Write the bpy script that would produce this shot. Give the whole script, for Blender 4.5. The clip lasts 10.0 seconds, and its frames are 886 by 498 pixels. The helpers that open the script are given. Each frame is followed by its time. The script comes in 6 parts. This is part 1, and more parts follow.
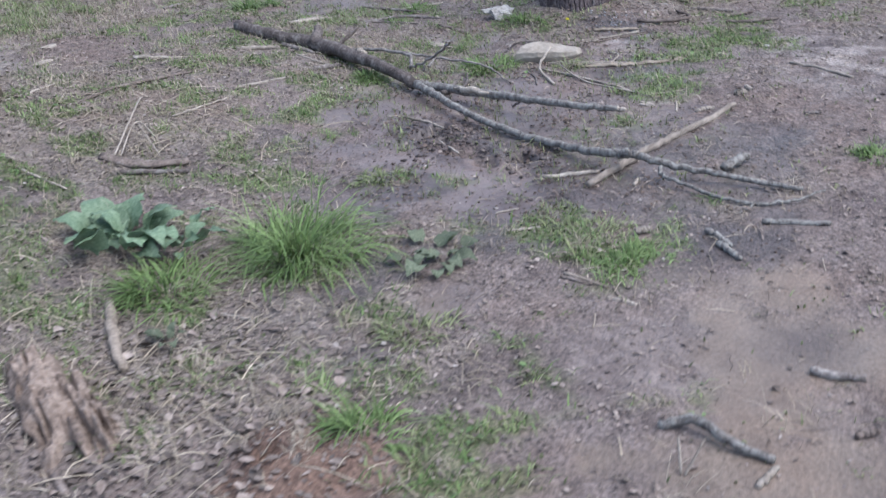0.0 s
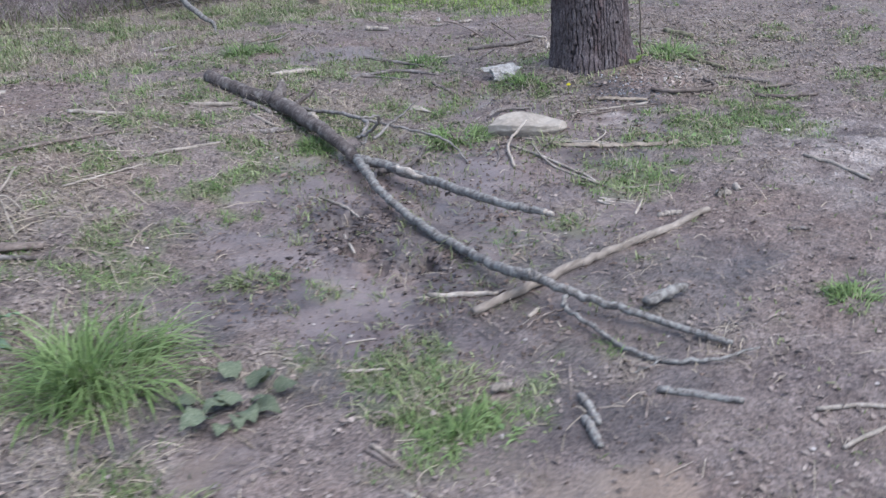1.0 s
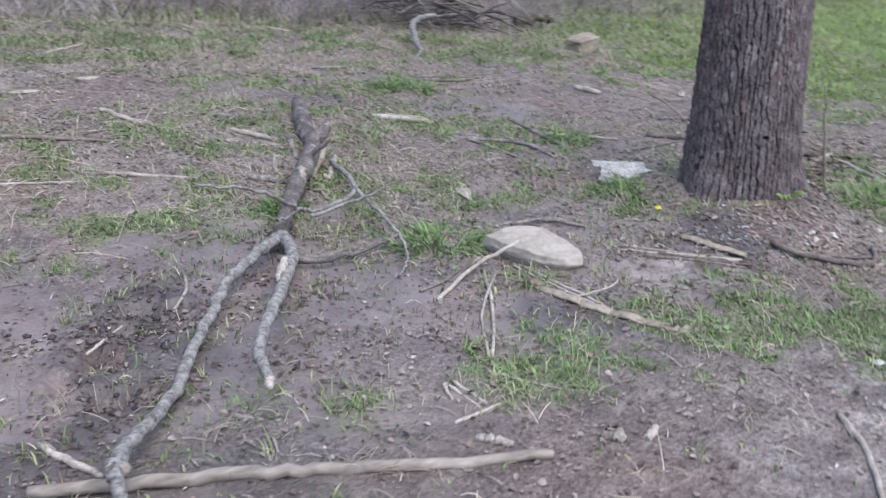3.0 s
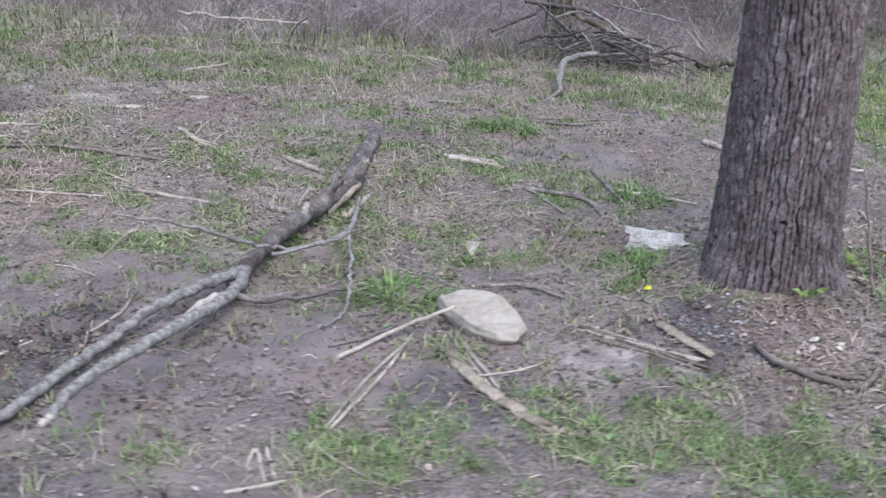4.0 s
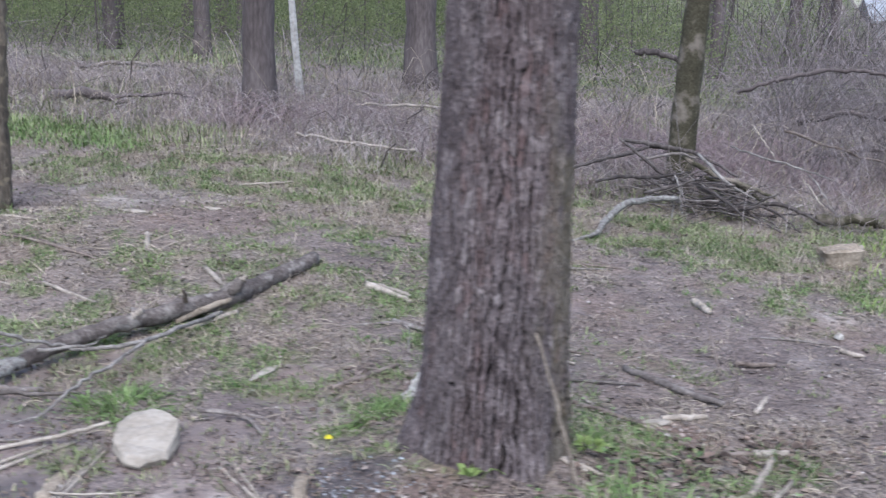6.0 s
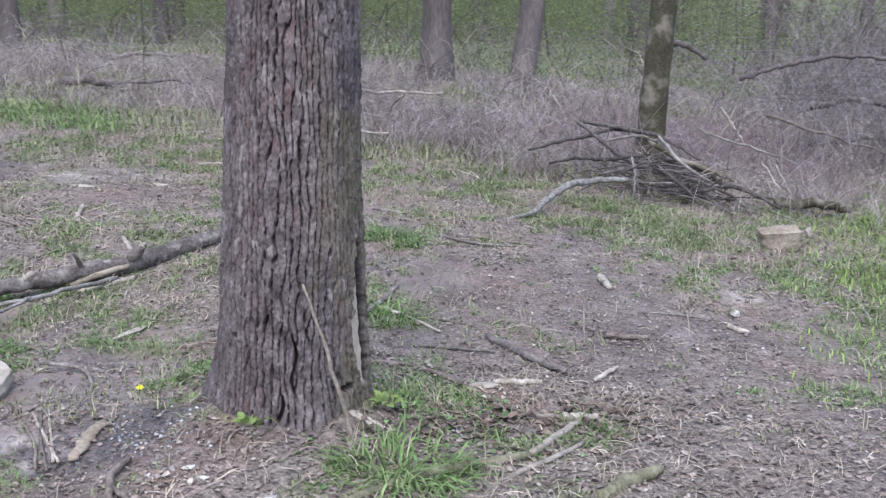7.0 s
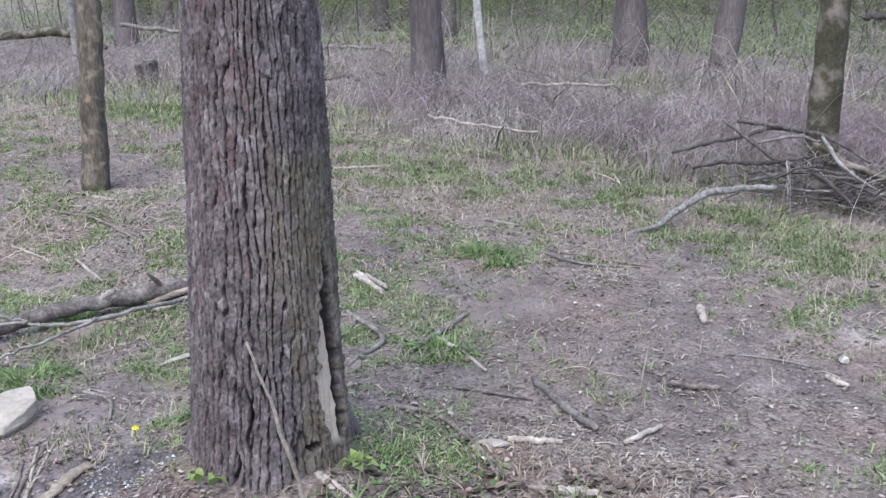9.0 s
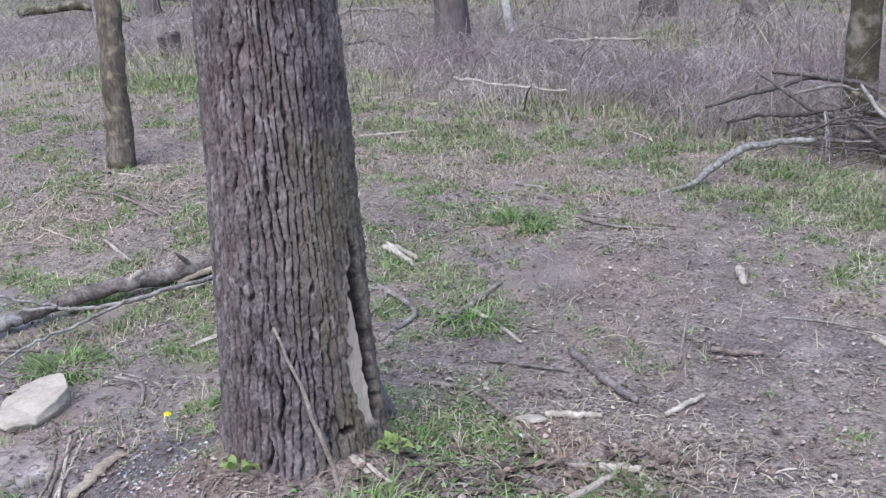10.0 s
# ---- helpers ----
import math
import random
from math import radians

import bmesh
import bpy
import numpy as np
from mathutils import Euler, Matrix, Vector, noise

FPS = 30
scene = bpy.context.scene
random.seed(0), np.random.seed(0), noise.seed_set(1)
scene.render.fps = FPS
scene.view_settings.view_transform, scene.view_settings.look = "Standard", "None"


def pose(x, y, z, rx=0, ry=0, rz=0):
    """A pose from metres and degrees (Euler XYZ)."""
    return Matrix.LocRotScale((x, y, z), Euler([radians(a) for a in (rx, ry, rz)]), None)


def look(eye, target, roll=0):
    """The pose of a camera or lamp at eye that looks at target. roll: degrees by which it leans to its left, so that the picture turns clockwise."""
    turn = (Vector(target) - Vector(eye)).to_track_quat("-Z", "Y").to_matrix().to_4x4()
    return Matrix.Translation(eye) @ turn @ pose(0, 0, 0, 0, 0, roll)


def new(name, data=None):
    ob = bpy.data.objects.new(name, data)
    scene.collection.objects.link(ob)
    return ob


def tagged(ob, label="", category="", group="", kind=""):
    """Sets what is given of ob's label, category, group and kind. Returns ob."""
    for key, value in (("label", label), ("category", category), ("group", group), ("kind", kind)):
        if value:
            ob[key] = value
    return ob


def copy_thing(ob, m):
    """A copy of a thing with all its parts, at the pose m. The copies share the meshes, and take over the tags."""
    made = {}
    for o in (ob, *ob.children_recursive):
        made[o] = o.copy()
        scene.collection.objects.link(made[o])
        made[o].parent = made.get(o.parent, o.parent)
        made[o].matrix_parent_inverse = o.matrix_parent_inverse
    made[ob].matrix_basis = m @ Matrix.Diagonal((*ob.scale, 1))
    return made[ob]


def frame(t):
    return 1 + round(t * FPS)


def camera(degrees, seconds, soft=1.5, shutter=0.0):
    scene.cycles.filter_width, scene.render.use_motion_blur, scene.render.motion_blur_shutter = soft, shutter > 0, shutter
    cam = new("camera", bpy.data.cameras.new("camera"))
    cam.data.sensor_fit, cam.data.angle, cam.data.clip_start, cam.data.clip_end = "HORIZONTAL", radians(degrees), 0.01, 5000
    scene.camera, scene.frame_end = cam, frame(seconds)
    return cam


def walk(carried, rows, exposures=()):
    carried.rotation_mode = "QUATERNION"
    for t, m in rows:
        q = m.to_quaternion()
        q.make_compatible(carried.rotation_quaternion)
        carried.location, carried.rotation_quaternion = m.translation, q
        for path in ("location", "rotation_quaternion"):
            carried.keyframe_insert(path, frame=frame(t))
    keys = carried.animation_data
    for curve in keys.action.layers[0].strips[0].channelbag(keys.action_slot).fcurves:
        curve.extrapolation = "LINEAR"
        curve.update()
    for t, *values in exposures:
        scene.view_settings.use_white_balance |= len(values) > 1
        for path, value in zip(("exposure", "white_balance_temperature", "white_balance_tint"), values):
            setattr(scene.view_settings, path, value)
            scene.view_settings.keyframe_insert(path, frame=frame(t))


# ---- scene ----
cam = camera(46.0, 10.0, soft=1.35, shutter=0.35)
EXPO, KELVIN, TINT = 0.90, 6040, 11
PATH = [
    (0, (-7.148, -1.457, 1.805), (-5.488, -0.744, 0.948), -4.30),
    (0.5, (-6.494, -1.767, 1.822), (-4.888, -0.913, 0.990), -4.58),
    (1, (-5.825, -2.078, 1.755), (-4.271, -1.107, 0.953), -4.20),
    (1.5, (-5.132, -2.347, 1.644), (-3.662, -1.239, 0.860), -3.43),
    (2, (-4.453, -2.533, 1.608), (-3.104, -1.281, 0.825), -1.90),
    (2.5, (-3.721, -2.680, 1.540), (-2.554, -1.242, 0.785), -0.59),
    (2.7, (-3.475, -2.728, 1.517), (-2.391, -1.217, 0.782), 0.08),
    (3.8, (-1.983, -2.983, 1.559), (-1.541, -1.158, 0.873), 0.64),
    (4, (-1.689, -3.052, 1.595), (-1.324, -1.207, 0.913), 0.86),
    (4.5, (-1.088, -3.130, 1.588), (-0.878, -1.248, 0.945), 1.69),
    (5, (-0.462, -3.148, 1.608), (-0.459, -1.242, 1.001), 1.74),
    (5.5, (0.225, -2.993, 1.606), (-0.020, -1.069, 1.120), 0.65),
    (6, (0.907, -2.781, 1.547), (0.503, -0.873, 1.102), 0.93),
    (6.2, (1.167, -2.749, 1.532), (0.761, -0.841, 1.090), 1.30),
    (7.3, (2.134, -2.518, 1.380), (1.450, -0.689, 0.947), -0.02),
    (7.5, (2.277, -2.446, 1.367), (1.522, -0.642, 0.949), -0.30),
    (8, (2.488, -2.192, 1.368), (1.596, -0.443, 0.986), -1.47),
    (8.5, (2.520, -2.011, 1.472), (1.553, -0.304, 1.083), -1.21),
    (9, (2.607, -1.877, 1.580), (1.581, -0.231, 1.091), -2.08),
    (9.5, (2.604, -1.826, 1.602), (1.551, -0.209, 1.078), -3.33),
    (10, (2.556, -1.774, 1.606), (1.485, -0.181, 1.043), -4.60),
]
walk(cam, [(t, look(e, g, r)) for t, e, g, r in PATH], [(0, EXPO, KELVIN, TINT), (2, EXPO + 0.08, KELVIN, TINT), (4.2, EXPO + 0.15, KELVIN, TINT), (5.5, EXPO + 0.09, KELVIN, TINT), (6.5, EXPO + 0.23, KELVIN, TINT), (8.5, EXPO + 0.33, KELVIN, TINT), (10, EXPO + 0.31, KELVIN, TINT)])

# ---- light: overcast spring sky, a very wide soft sun ----
world = bpy.data.worlds.new("World")
scene.world = world
world.use_nodes = True
wn = world.node_tree
sky = wn.nodes.new("ShaderNodeTexSky")
sky.sky_type = "NISHITA"
sky.sun_disc = False
sky.sun_elevation, sky.sun_rotation = radians(55), radians(175)
sky.air_density, sky.dust_density, sky.ozone_density = 1.0, 2.0, 1.0
wn.links.new(sky.outputs[0], wn.nodes["Background"].inputs[0])
wn.nodes["Background"].inputs[1].default_value = 0.15
sun_data = bpy.data.lights.new("sun", "SUN")
sun_data.energy, sun_data.angle, sun_data.color = 1.8, radians(75), (1.0, 0.98, 0.96)
sun = new("sun", sun_data)
sun.matrix_world = look((1.2, -4.6, 12), (0, 0, 0))

# ---- helpers ----


def lattice(ix, iy, seed):
    h = (ix.astype(np.int64) * 374761393 + iy.astype(np.int64) * 668265263 + seed * 982451653) & 0xFFFFFFFF
    h = ((h ^ (h >> 13)) * 1274126177) & 0xFFFFFFFF
    return ((h ^ (h >> 16)) & 0xFFFF) / 65535.0


def vnoise(x, y, seed=0):
    """Smooth value noise, 0 to 1."""
    x, y = np.asarray(x, float), np.asarray(y, float)
    ix, iy = np.floor(x), np.floor(y)
    u, v = x - ix, y - iy
    u, v = u * u * (3 - 2 * u), v * v * (3 - 2 * v)
    a, b = lattice(ix, iy, seed), lattice(ix + 1, iy, seed)
    c, d = lattice(ix, iy + 1, seed), lattice(ix + 1, iy + 1, seed)
    return (a * (1 - u) + b * u) * (1 - v) + (c * (1 - u) + d * u) * v


def fbm(x, y, seed=0, octaves=4):
    total, amp, norm = 0, 1.0, 0
    for k in range(octaves):
        total = total + amp * vnoise(np.asarray(x) * 2 ** k, np.asarray(y) * 2 ** k, seed + k)
        norm += amp
        amp *= 0.55
    return total / norm


def smooth(a, b, x):
    k = np.clip((np.asarray(x, float) - a) / (b - a), 0, 1)
    return k * k * (3 - 2 * k)


TREE = (0.372, 0.563)


def ground_z(x, y):
    """The large shape of the ground: level in front, rising to the woods, a low mound round the tree."""
    x, y = np.asarray(x, float), np.asarray(y, float)
    g = smooth(0.6, 2.8, y)
    base = g * (0.045 * (np.minimum(y, 10) - 1.5) - 0.07 * (np.clip(x, -5, 2.5) - 0.6))
    gap = np.exp(-(((x - 0.7) / np.maximum(y + 2.5, 1) - 0.215) / 0.075) ** 2)
    hill = 8.0 * smooth(30, 82, np.hypot(x, y)) * smooth(0, 30, y) * (1 - gap) - 1.9 * gap * smooth(30, 58, y)
    return base + hill + 0.125 * np.exp(-((x - 0.37) ** 2 + (y - 0.56) ** 2) / 0.22)


def gz(x, y):
    return float(ground_z(x, y))


def mesh_from(name, verts, faces):
    me = bpy.data.meshes.new(name)
    me.from_pydata(np.asarray(verts, float).tolist(), [], faces if isinstance(faces, list) else np.asarray(faces).tolist())
    me.validate()
    return me


def fast_mesh(name, verts, corners, sizes):
    """A mesh from flat arrays: corner indices, and the number of corners of each face."""
    me = bpy.data.meshes.new(name)
    verts = np.asarray(verts, np.float32)
    corners = np.asarray(corners, np.int32).ravel()
    sizes = np.asarray(sizes, np.int32)
    me.vertices.add(len(verts))
    me.vertices.foreach_set("co", verts.ravel())
    me.loops.add(len(corners))
    me.loops.foreach_set("vertex_index", corners)
    me.polygons.add(len(sizes))
    starts = np.concatenate(([0], np.cumsum(sizes)[:-1])).astype(np.int32)
    me.polygons.foreach_set("loop_start", starts)
    me.polygons.foreach_set("loop_total", sizes)
    me.update(calc_edges=True)
    return me


def shade(me, flat=False):
    if not flat:
        me.polygons.foreach_set("use_smooth", np.ones(len(me.polygons), bool))
    return me


def thing(name, me, material, label, category, group="", kind="", at=None):
    ob = new(name, me)
    if me is not None and material is not None:
        me.materials.append(material)
    if at is not None:
        ob.location = at
    return tagged(ob, label, category, group, kind)


def part(name, me, material, parent, label=""):
    ob = new(name, me)
    if material is not None and not me.materials:
        me.materials.append(material)
    ob.parent = parent
    if label:
        tagged(ob, label)
    return ob


def tube_data(points, radii, sides=8, rough=0.0, seed=0, flat=1.0, closed=True):
    """Vertices and faces of a bent, tapered, slightly knobbly rod along the points."""
    pts = np.asarray(points, float)
    n = len(pts)
    radii = np.broadcast_to(np.asarray(radii, float), (n,)) if np.ndim(radii) == 0 or len(radii) == n else np.interp(np.linspace(0, 1, n), np.linspace(0, 1, len(radii)), radii)
    tan = np.gradient(pts, axis=0)
    tan /= np.linalg.norm(tan, axis=1)[:, None] + 1e-9
    ref = np.array([0, 0, 1.0]) if abs(tan[:, 2]).mean() < 0.8 else np.array([1.0, 0, 0])
    side = np.cross(tan, ref)
    side /= np.linalg.norm(side, axis=1)[:, None] + 1e-9
    up = np.cross(side, tan)
    ang = np.linspace(0, 2 * np.pi, sides, endpoint=False)
    k = np.arange(n)[:, None]
    r = radii[:, None] * (1 + rough * (vnoise(k * 0.9 + seed * 7.1, np.cos(ang)[None] * 2 + 5 + np.sin(ang)[None] * 3, seed) - 0.5) * 2)
    v = pts[:, None] + side[:, None] * (np.cos(ang)[None, :, None] * r[..., None]) + up[:, None] * (np.sin(ang)[None, :, None] * r[..., None] * flat)
    v = v.reshape(-1, 3)
    faces = []
    for i in range(n - 1):
        for j in range(sides):
            a, b = i * sides + j, i * sides + (j + 1) % sides
            faces.append((a, b, b + sides, a + sides))
    if closed:
        faces.append(tuple(range(sides - 1, -1, -1)))
        faces.append(tuple((n - 1) * sides + j for j in range(sides)))
    return v, faces


def bend(points, steps=5, wobble=0.0, seed=0):
    """A smooth line through the points, with a little crookedness."""
    p = np.asarray(points, float)
    if len(p) == 2:
        p = np.array([p[0], (p[0] * 2 + p[1]) / 3, (p[0] + 2 * p[1]) / 3, p[1]])
    q = np.vstack([2 * p[0] - p[1], p, 2 * p[-1] - p[-2]])
    out = []
    for i in range(1, len(q) - 2):
        for k in range(steps):
            t = k / steps
            out.append(0.5 * (2 * q[i] + (q[i + 1] - q[i - 1]) * t + (2 * q[i - 1] - 5 * q[i] + 4 * q[i + 1] - q[i + 2]) * t * t + (3 * q[i] - q[i - 1] - 3 * q[i + 1] + q[i + 2]) * t ** 3))
    out.append(p[-1])
    out = np.array(out)
    if wobble:
        local = np.random.default_rng(seed + 11)
        out[1:-1] += local.normal(0, wobble, out[1:-1].shape)
    return out


def join_data(chunks):
    verts, faces, base = [], [], 0
    for v, f in chunks:
        verts.append(v)
        faces += [tuple(i + base for i in face) for face in f]
        base += len(v)
    return np.vstack(verts), faces


# ---- materials ----
def material(name, dark, mid, light, scale=6.0, fine=60.0, rough=0.85, bump=0.4, stretch=(1, 1, 1), random=0.25, island=False, spec=0.25, spots=None, translucent=0.0):
    """A natural surface: three tones mixed by a broad and a fine noise, fine relief, and a shift of tone from piece to piece."""
    m = bpy.data.materials.new(name)
    m.use_nodes = True
    nt = m.node_tree
    nodes, links = nt.nodes, nt.links
    bsdf = nodes["Principled BSDF"]
    coord = nodes.new("ShaderNodeTexCoord")
    mapping = nodes.new("ShaderNodeMapping")
    mapping.inputs["Scale"].default_value = stretch
    links.new(coord.outputs["Object"], mapping.inputs[0])
    broad = nodes.new("ShaderNodeTexNoise")
    broad.inputs["Scale"].default_value, broad.inputs["Detail"].default_value = scale, 6
    grain = nodes.new("ShaderNodeTexNoise")
    grain.inputs["Scale"].default_value, grain.inputs["Detail"].default_value = fine, 4
    links.new(mapping.outputs[0], broad.inputs["Vector"])
    links.new(mapping.outputs[0], grain.inputs["Vector"])
    mixn = nodes.new("ShaderNodeMath")
    mixn.operation = "MULTIPLY_ADD"
    mixn.inputs[1].default_value = 0.45
    links.new(grain.outputs[0], mixn.inputs[0])
    half = nodes.new("ShaderNodeMath")
    half.operation = "MULTIPLY"
    half.inputs[1].default_value = 0.55
    links.new(broad.outputs[0], half.inputs[0])
    links.new(half.outputs[0], mixn.inputs[2])
    ramp = nodes.new("ShaderNodeValToRGB")
    ramp.color_ramp.elements[0].position, ramp.color_ramp.elements[0].color = 0.33, (*dark, 1)
    ramp.color_ramp.elements[1].position, ramp.color_ramp.elements[1].color = 0.68, (*light, 1)
    e = ramp.color_ramp.elements.new(0.5)
    e.color = (*mid, 1)
    links.new(mixn.outputs[0], ramp.inputs[0])
    out = ramp.outputs[0]
    if spots:
        colour, size, lo, hi = spots
        sp = nodes.new("ShaderNodeTexNoise")
        sp.inputs["Scale"].default_value, sp.inputs["Detail"].default_value = size, 5
        links.new(coord.outputs["Object"], sp.inputs["Vector"])
        rg = nodes.new("ShaderNodeMapRange")
        rg.inputs["From Min"].default_value, rg.inputs["From Max"].default_value = lo, hi
        links.new(sp.outputs[0], rg.inputs["Value"])
        mx = nodes.new("ShaderNodeMixRGB")
        mx.inputs[2].default_value = (*colour, 1)
        links.new(rg.outputs[0], mx.inputs[0])
        links.new(out, mx.inputs[1])
        out = mx.outputs[0]
    hsv = nodes.new("ShaderNodeHueSaturation")
    links.new(out, hsv.inputs["Color"])
    src = nodes.new("ShaderNodeNewGeometry").outputs["Random Per Island"] if island else nodes.new("ShaderNodeObjectInfo").outputs["Random"]
    rr = nodes.new("ShaderNodeMapRange")
    rr.inputs["To Min"].default_value, rr.inputs["To Max"].default_value = 1 - random, 1 + random
    links.new(src, rr.inputs["Value"])
    links.new(rr.outputs[0], hsv.inputs["Value"])
    links.new(hsv.outputs[0], bsdf.inputs["Base Color"])
    bsdf.inputs["Roughness"].default_value = rough
    bsdf.inputs["Specular IOR Level"].default_value = spec
    bp = nodes.new("ShaderNodeBump")
    bp.inputs["Strength"].default_value, bp.inputs["Distance"].default_value = bump, 0.01
    links.new(mixn.outputs[0], bp.inputs["Height"])
    links.new(bp.outputs[0], bsdf.inputs["Normal"])
    if translucent:
        tr = nodes.new("ShaderNodeBsdfTranslucent")
        links.new(hsv.outputs[0], tr.inputs[0])
        ms = nodes.new("ShaderNodeMixShader")
        ms.inputs[0].default_value = translucent
        links.new(bsdf.outputs[0], ms.inputs[1])
        links.new(tr.outputs[0], ms.inputs[2])
        links.new(ms.outputs[0], nodes["Material Output"].inputs[0])
    return m


pale_wood = material("pale_wood", (0.15, 0.128, 0.108), (0.285, 0.25, 0.212), (0.44, 0.395, 0.345), 12, 90, stretch=(1, 1, 1), random=0.18)
weathered_wood = material("weathered_wood", (0.09, 0.072, 0.058), (0.215, 0.18, 0.147), (0.38, 0.325, 0.27), 9, 80, random=0.08)
pole_wood = material("pole_wood", (0.115, 0.096, 0.080), (0.230, 0.197, 0.167), (0.35, 0.305, 0.262), 11, 60, stretch=(0.22, 0.8, 1), random=0.03, bump=0.35)
grey_bark = material("grey_bark", (0.06, 0.05, 0.045), (0.15, 0.13, 0.12), (0.29, 0.27, 0.25), 14, 80, random=0.2)
brown_bark = material("brown_bark", (0.055, 0.043, 0.037), (0.140, 0.113, 0.098), (0.25, 0.212, 0.19), 14, 80, random=0.2)
log_bark = material("log_bark", (0.035, 0.028, 0.026), (0.095, 0.080, 0.074), (0.20, 0.178, 0.165), 14, 70, random=0.05, bump=0.8, spots=((0.27, 0.25, 0.23), 13, 0.58, 0.72))
grey_twig = material("grey_twig", (0.085, 0.076, 0.07), (0.19, 0.175, 0.162), (0.33, 0.31, 0.29), 14, 80, random=0.08)
lichen_bark = material("lichen_bark", (0.055, 0.047, 0.043), (0.150, 0.138, 0.128), (0.28, 0.265, 0.25), 34, 130, random=0.10, bump=0.7, spots=((0.275, 0.27, 0.25), 45, 0.45, 0.66))
moss_bark = material("moss_bark", (0.026, 0.023, 0.015), (0.062, 0.056, 0.035), (0.120, 0.105, 0.075), 7, 60, random=0.12, spots=((0.20, 0.172, 0.145), 7, 0.52, 0.66))
dead_trunk = material("dead_trunk", (0.034, 0.028, 0.023), (0.088, 0.072, 0.056), (0.18, 0.152, 0.120), 9, 70, stretch=(1, 1, 0.3), random=0.05, bump=0.9, spots=((0.21, 0.172, 0.122), 14, 0.54, 0.68))
weathered_moss = material("weathered_moss", (0.06, 0.055, 0.035), (0.13, 0.125, 0.08), (0.24, 0.225, 0.16), 12, 60, random=0.08)
far_bark = material("far_bark", (0.052, 0.042, 0.041), (0.105, 0.087, 0.085), (0.18, 0.155, 0.15), 3, 40, stretch=(1, 1, 0.25), random=0.25)
birch_bark = material("birch_bark", (0.20, 0.185, 0.17), (0.40, 0.38, 0.355), (0.58, 0.56, 0.53), 5, 30, random=0.05)
limestone = material("limestone", (0.215, 0.188, 0.155), (0.29, 0.258, 0.218), (0.375, 0.342, 0.298), 7, 45, random=0.06, bump=0.5)
tan_wood = material("tan_wood", (0.12, 0.097, 0.074), (0.235, 0.195, 0.152), (0.37, 0.32, 0.26), 9, 60, random=0.05, bump=0.8)
white_stone = material("white_stone", (0.22, 0.207, 0.188), (0.39, 0.372, 0.342), (0.56, 0.54, 0.505), 18, 70, random=0.08, bump=0.9)
rotten_wood = material("rotten_wood", (0.075, 0.054, 0.043), (0.195, 0.150, 0.122), (0.34, 0.275, 0.23), 13, 60, random=0.06, bump=1.0)
grass_green = material("grass_green", (0.082, 0.136, 0.044), (0.155, 0.228, 0.082), (0.255, 0.330, 0.148), 3, 20, rough=0.6, bump=0.0, random=0.45, island=True, translucent=0.25)
weed_green = material("weed_green", (0.100, 0.120, 0.058), (0.185, 0.212, 0.106), (0.300, 0.320, 0.182), 3, 20, rough=0.7, bump=0.0, random=0.5, island=True, translucent=0.2)
dock_green = material("dock_green", (0.085, 0.140, 0.080), (0.160, 0.235, 0.145), (0.27, 0.345, 0.235), 14, 60, rough=0.42, bump=0.4, random=0.25, translucent=0.15)
lawn_green = material("lawn_green", (0.13, 0.20, 0.05), (0.22, 0.31, 0.085), (0.33, 0.41, 0.15), 3, 20, rough=0.6, bump=0.0, random=0.35, island=True, translucent=0.3)
young_leaf = material("young_leaf", (0.10, 0.15, 0.04), (0.18, 0.25, 0.08), (0.29, 0.36, 0.14), 14, 60, rough=0.5, bump=0.3, random=0.25, translucent=0.2)
grey_leaf = material("grey_leaf", (0.055, 0.072, 0.045), (0.105, 0.128, 0.082), (0.19, 0.21, 0.15), 16, 70, rough=0.65, bump=0.4, random=0.25, translucent=0.1)
straw = material("straw", (0.17, 0.142, 0.102), (0.30, 0.256, 0.195), (0.46, 0.41, 0.33), 4, 20, bump=0.0, random=0.4, island=True)
bark_bits = material("bark_bits", (0.045, 0.032, 0.026), (0.115, 0.085, 0.070), (0.24, 0.195, 0.165), 6, 40, bump=0.0, random=0.6, island=True)
herb_leaf = material("herb_leaf", (0.085, 0.145, 0.055), (0.15, 0.225, 0.095), (0.25, 0.32, 0.16), 4, 20, rough=0.6, bump=0.0, random=0.4, island=True, translucent=0.2)
litter = material("litter", (0.085, 0.066, 0.056), (0.175, 0.143, 0.125), (0.32, 0.275, 0.243), 5, 40, bump=0.0, random=0.5, island=True)
clod = material("clod", (0.11, 0.09, 0.085), (0.185, 0.155, 0.148), (0.28, 0.245, 0.235), 9, 60, bump=0.3, random=0.5, island=True)
wet_soil = material("wet_soil", (0.030, 0.024, 0.023), (0.066, 0.053, 0.050), (0.125, 0.103, 0.098), 9, 60, rough=0.55, bump=0.4, random=0.5, island=True)
flake = material("flake", (0.19, 0.168, 0.15), (0.30, 0.27, 0.248), (0.45, 0.42, 0.395), 9, 60, bump=0.2, random=0.3, island=True)
far_stem = material("far_stem", (0.09, 0.075, 0.075), (0.175, 0.150, 0.150), (0.30, 0.265, 0.265), 3, 20, bump=0.0, random=0.5, island=True)
pile_bark = material("pile_bark", (0.022, 0.018, 0.017), (0.065, 0.055, 0.052), (0.16, 0.142, 0.135), 10, 60, random=0.4)
red_stem = material("red_stem", (0.13, 0.088, 0.095), (0.25, 0.188, 0.196), (0.40, 0.33, 0.335), 3, 20, bump=0.0, random=0.5, island=True)
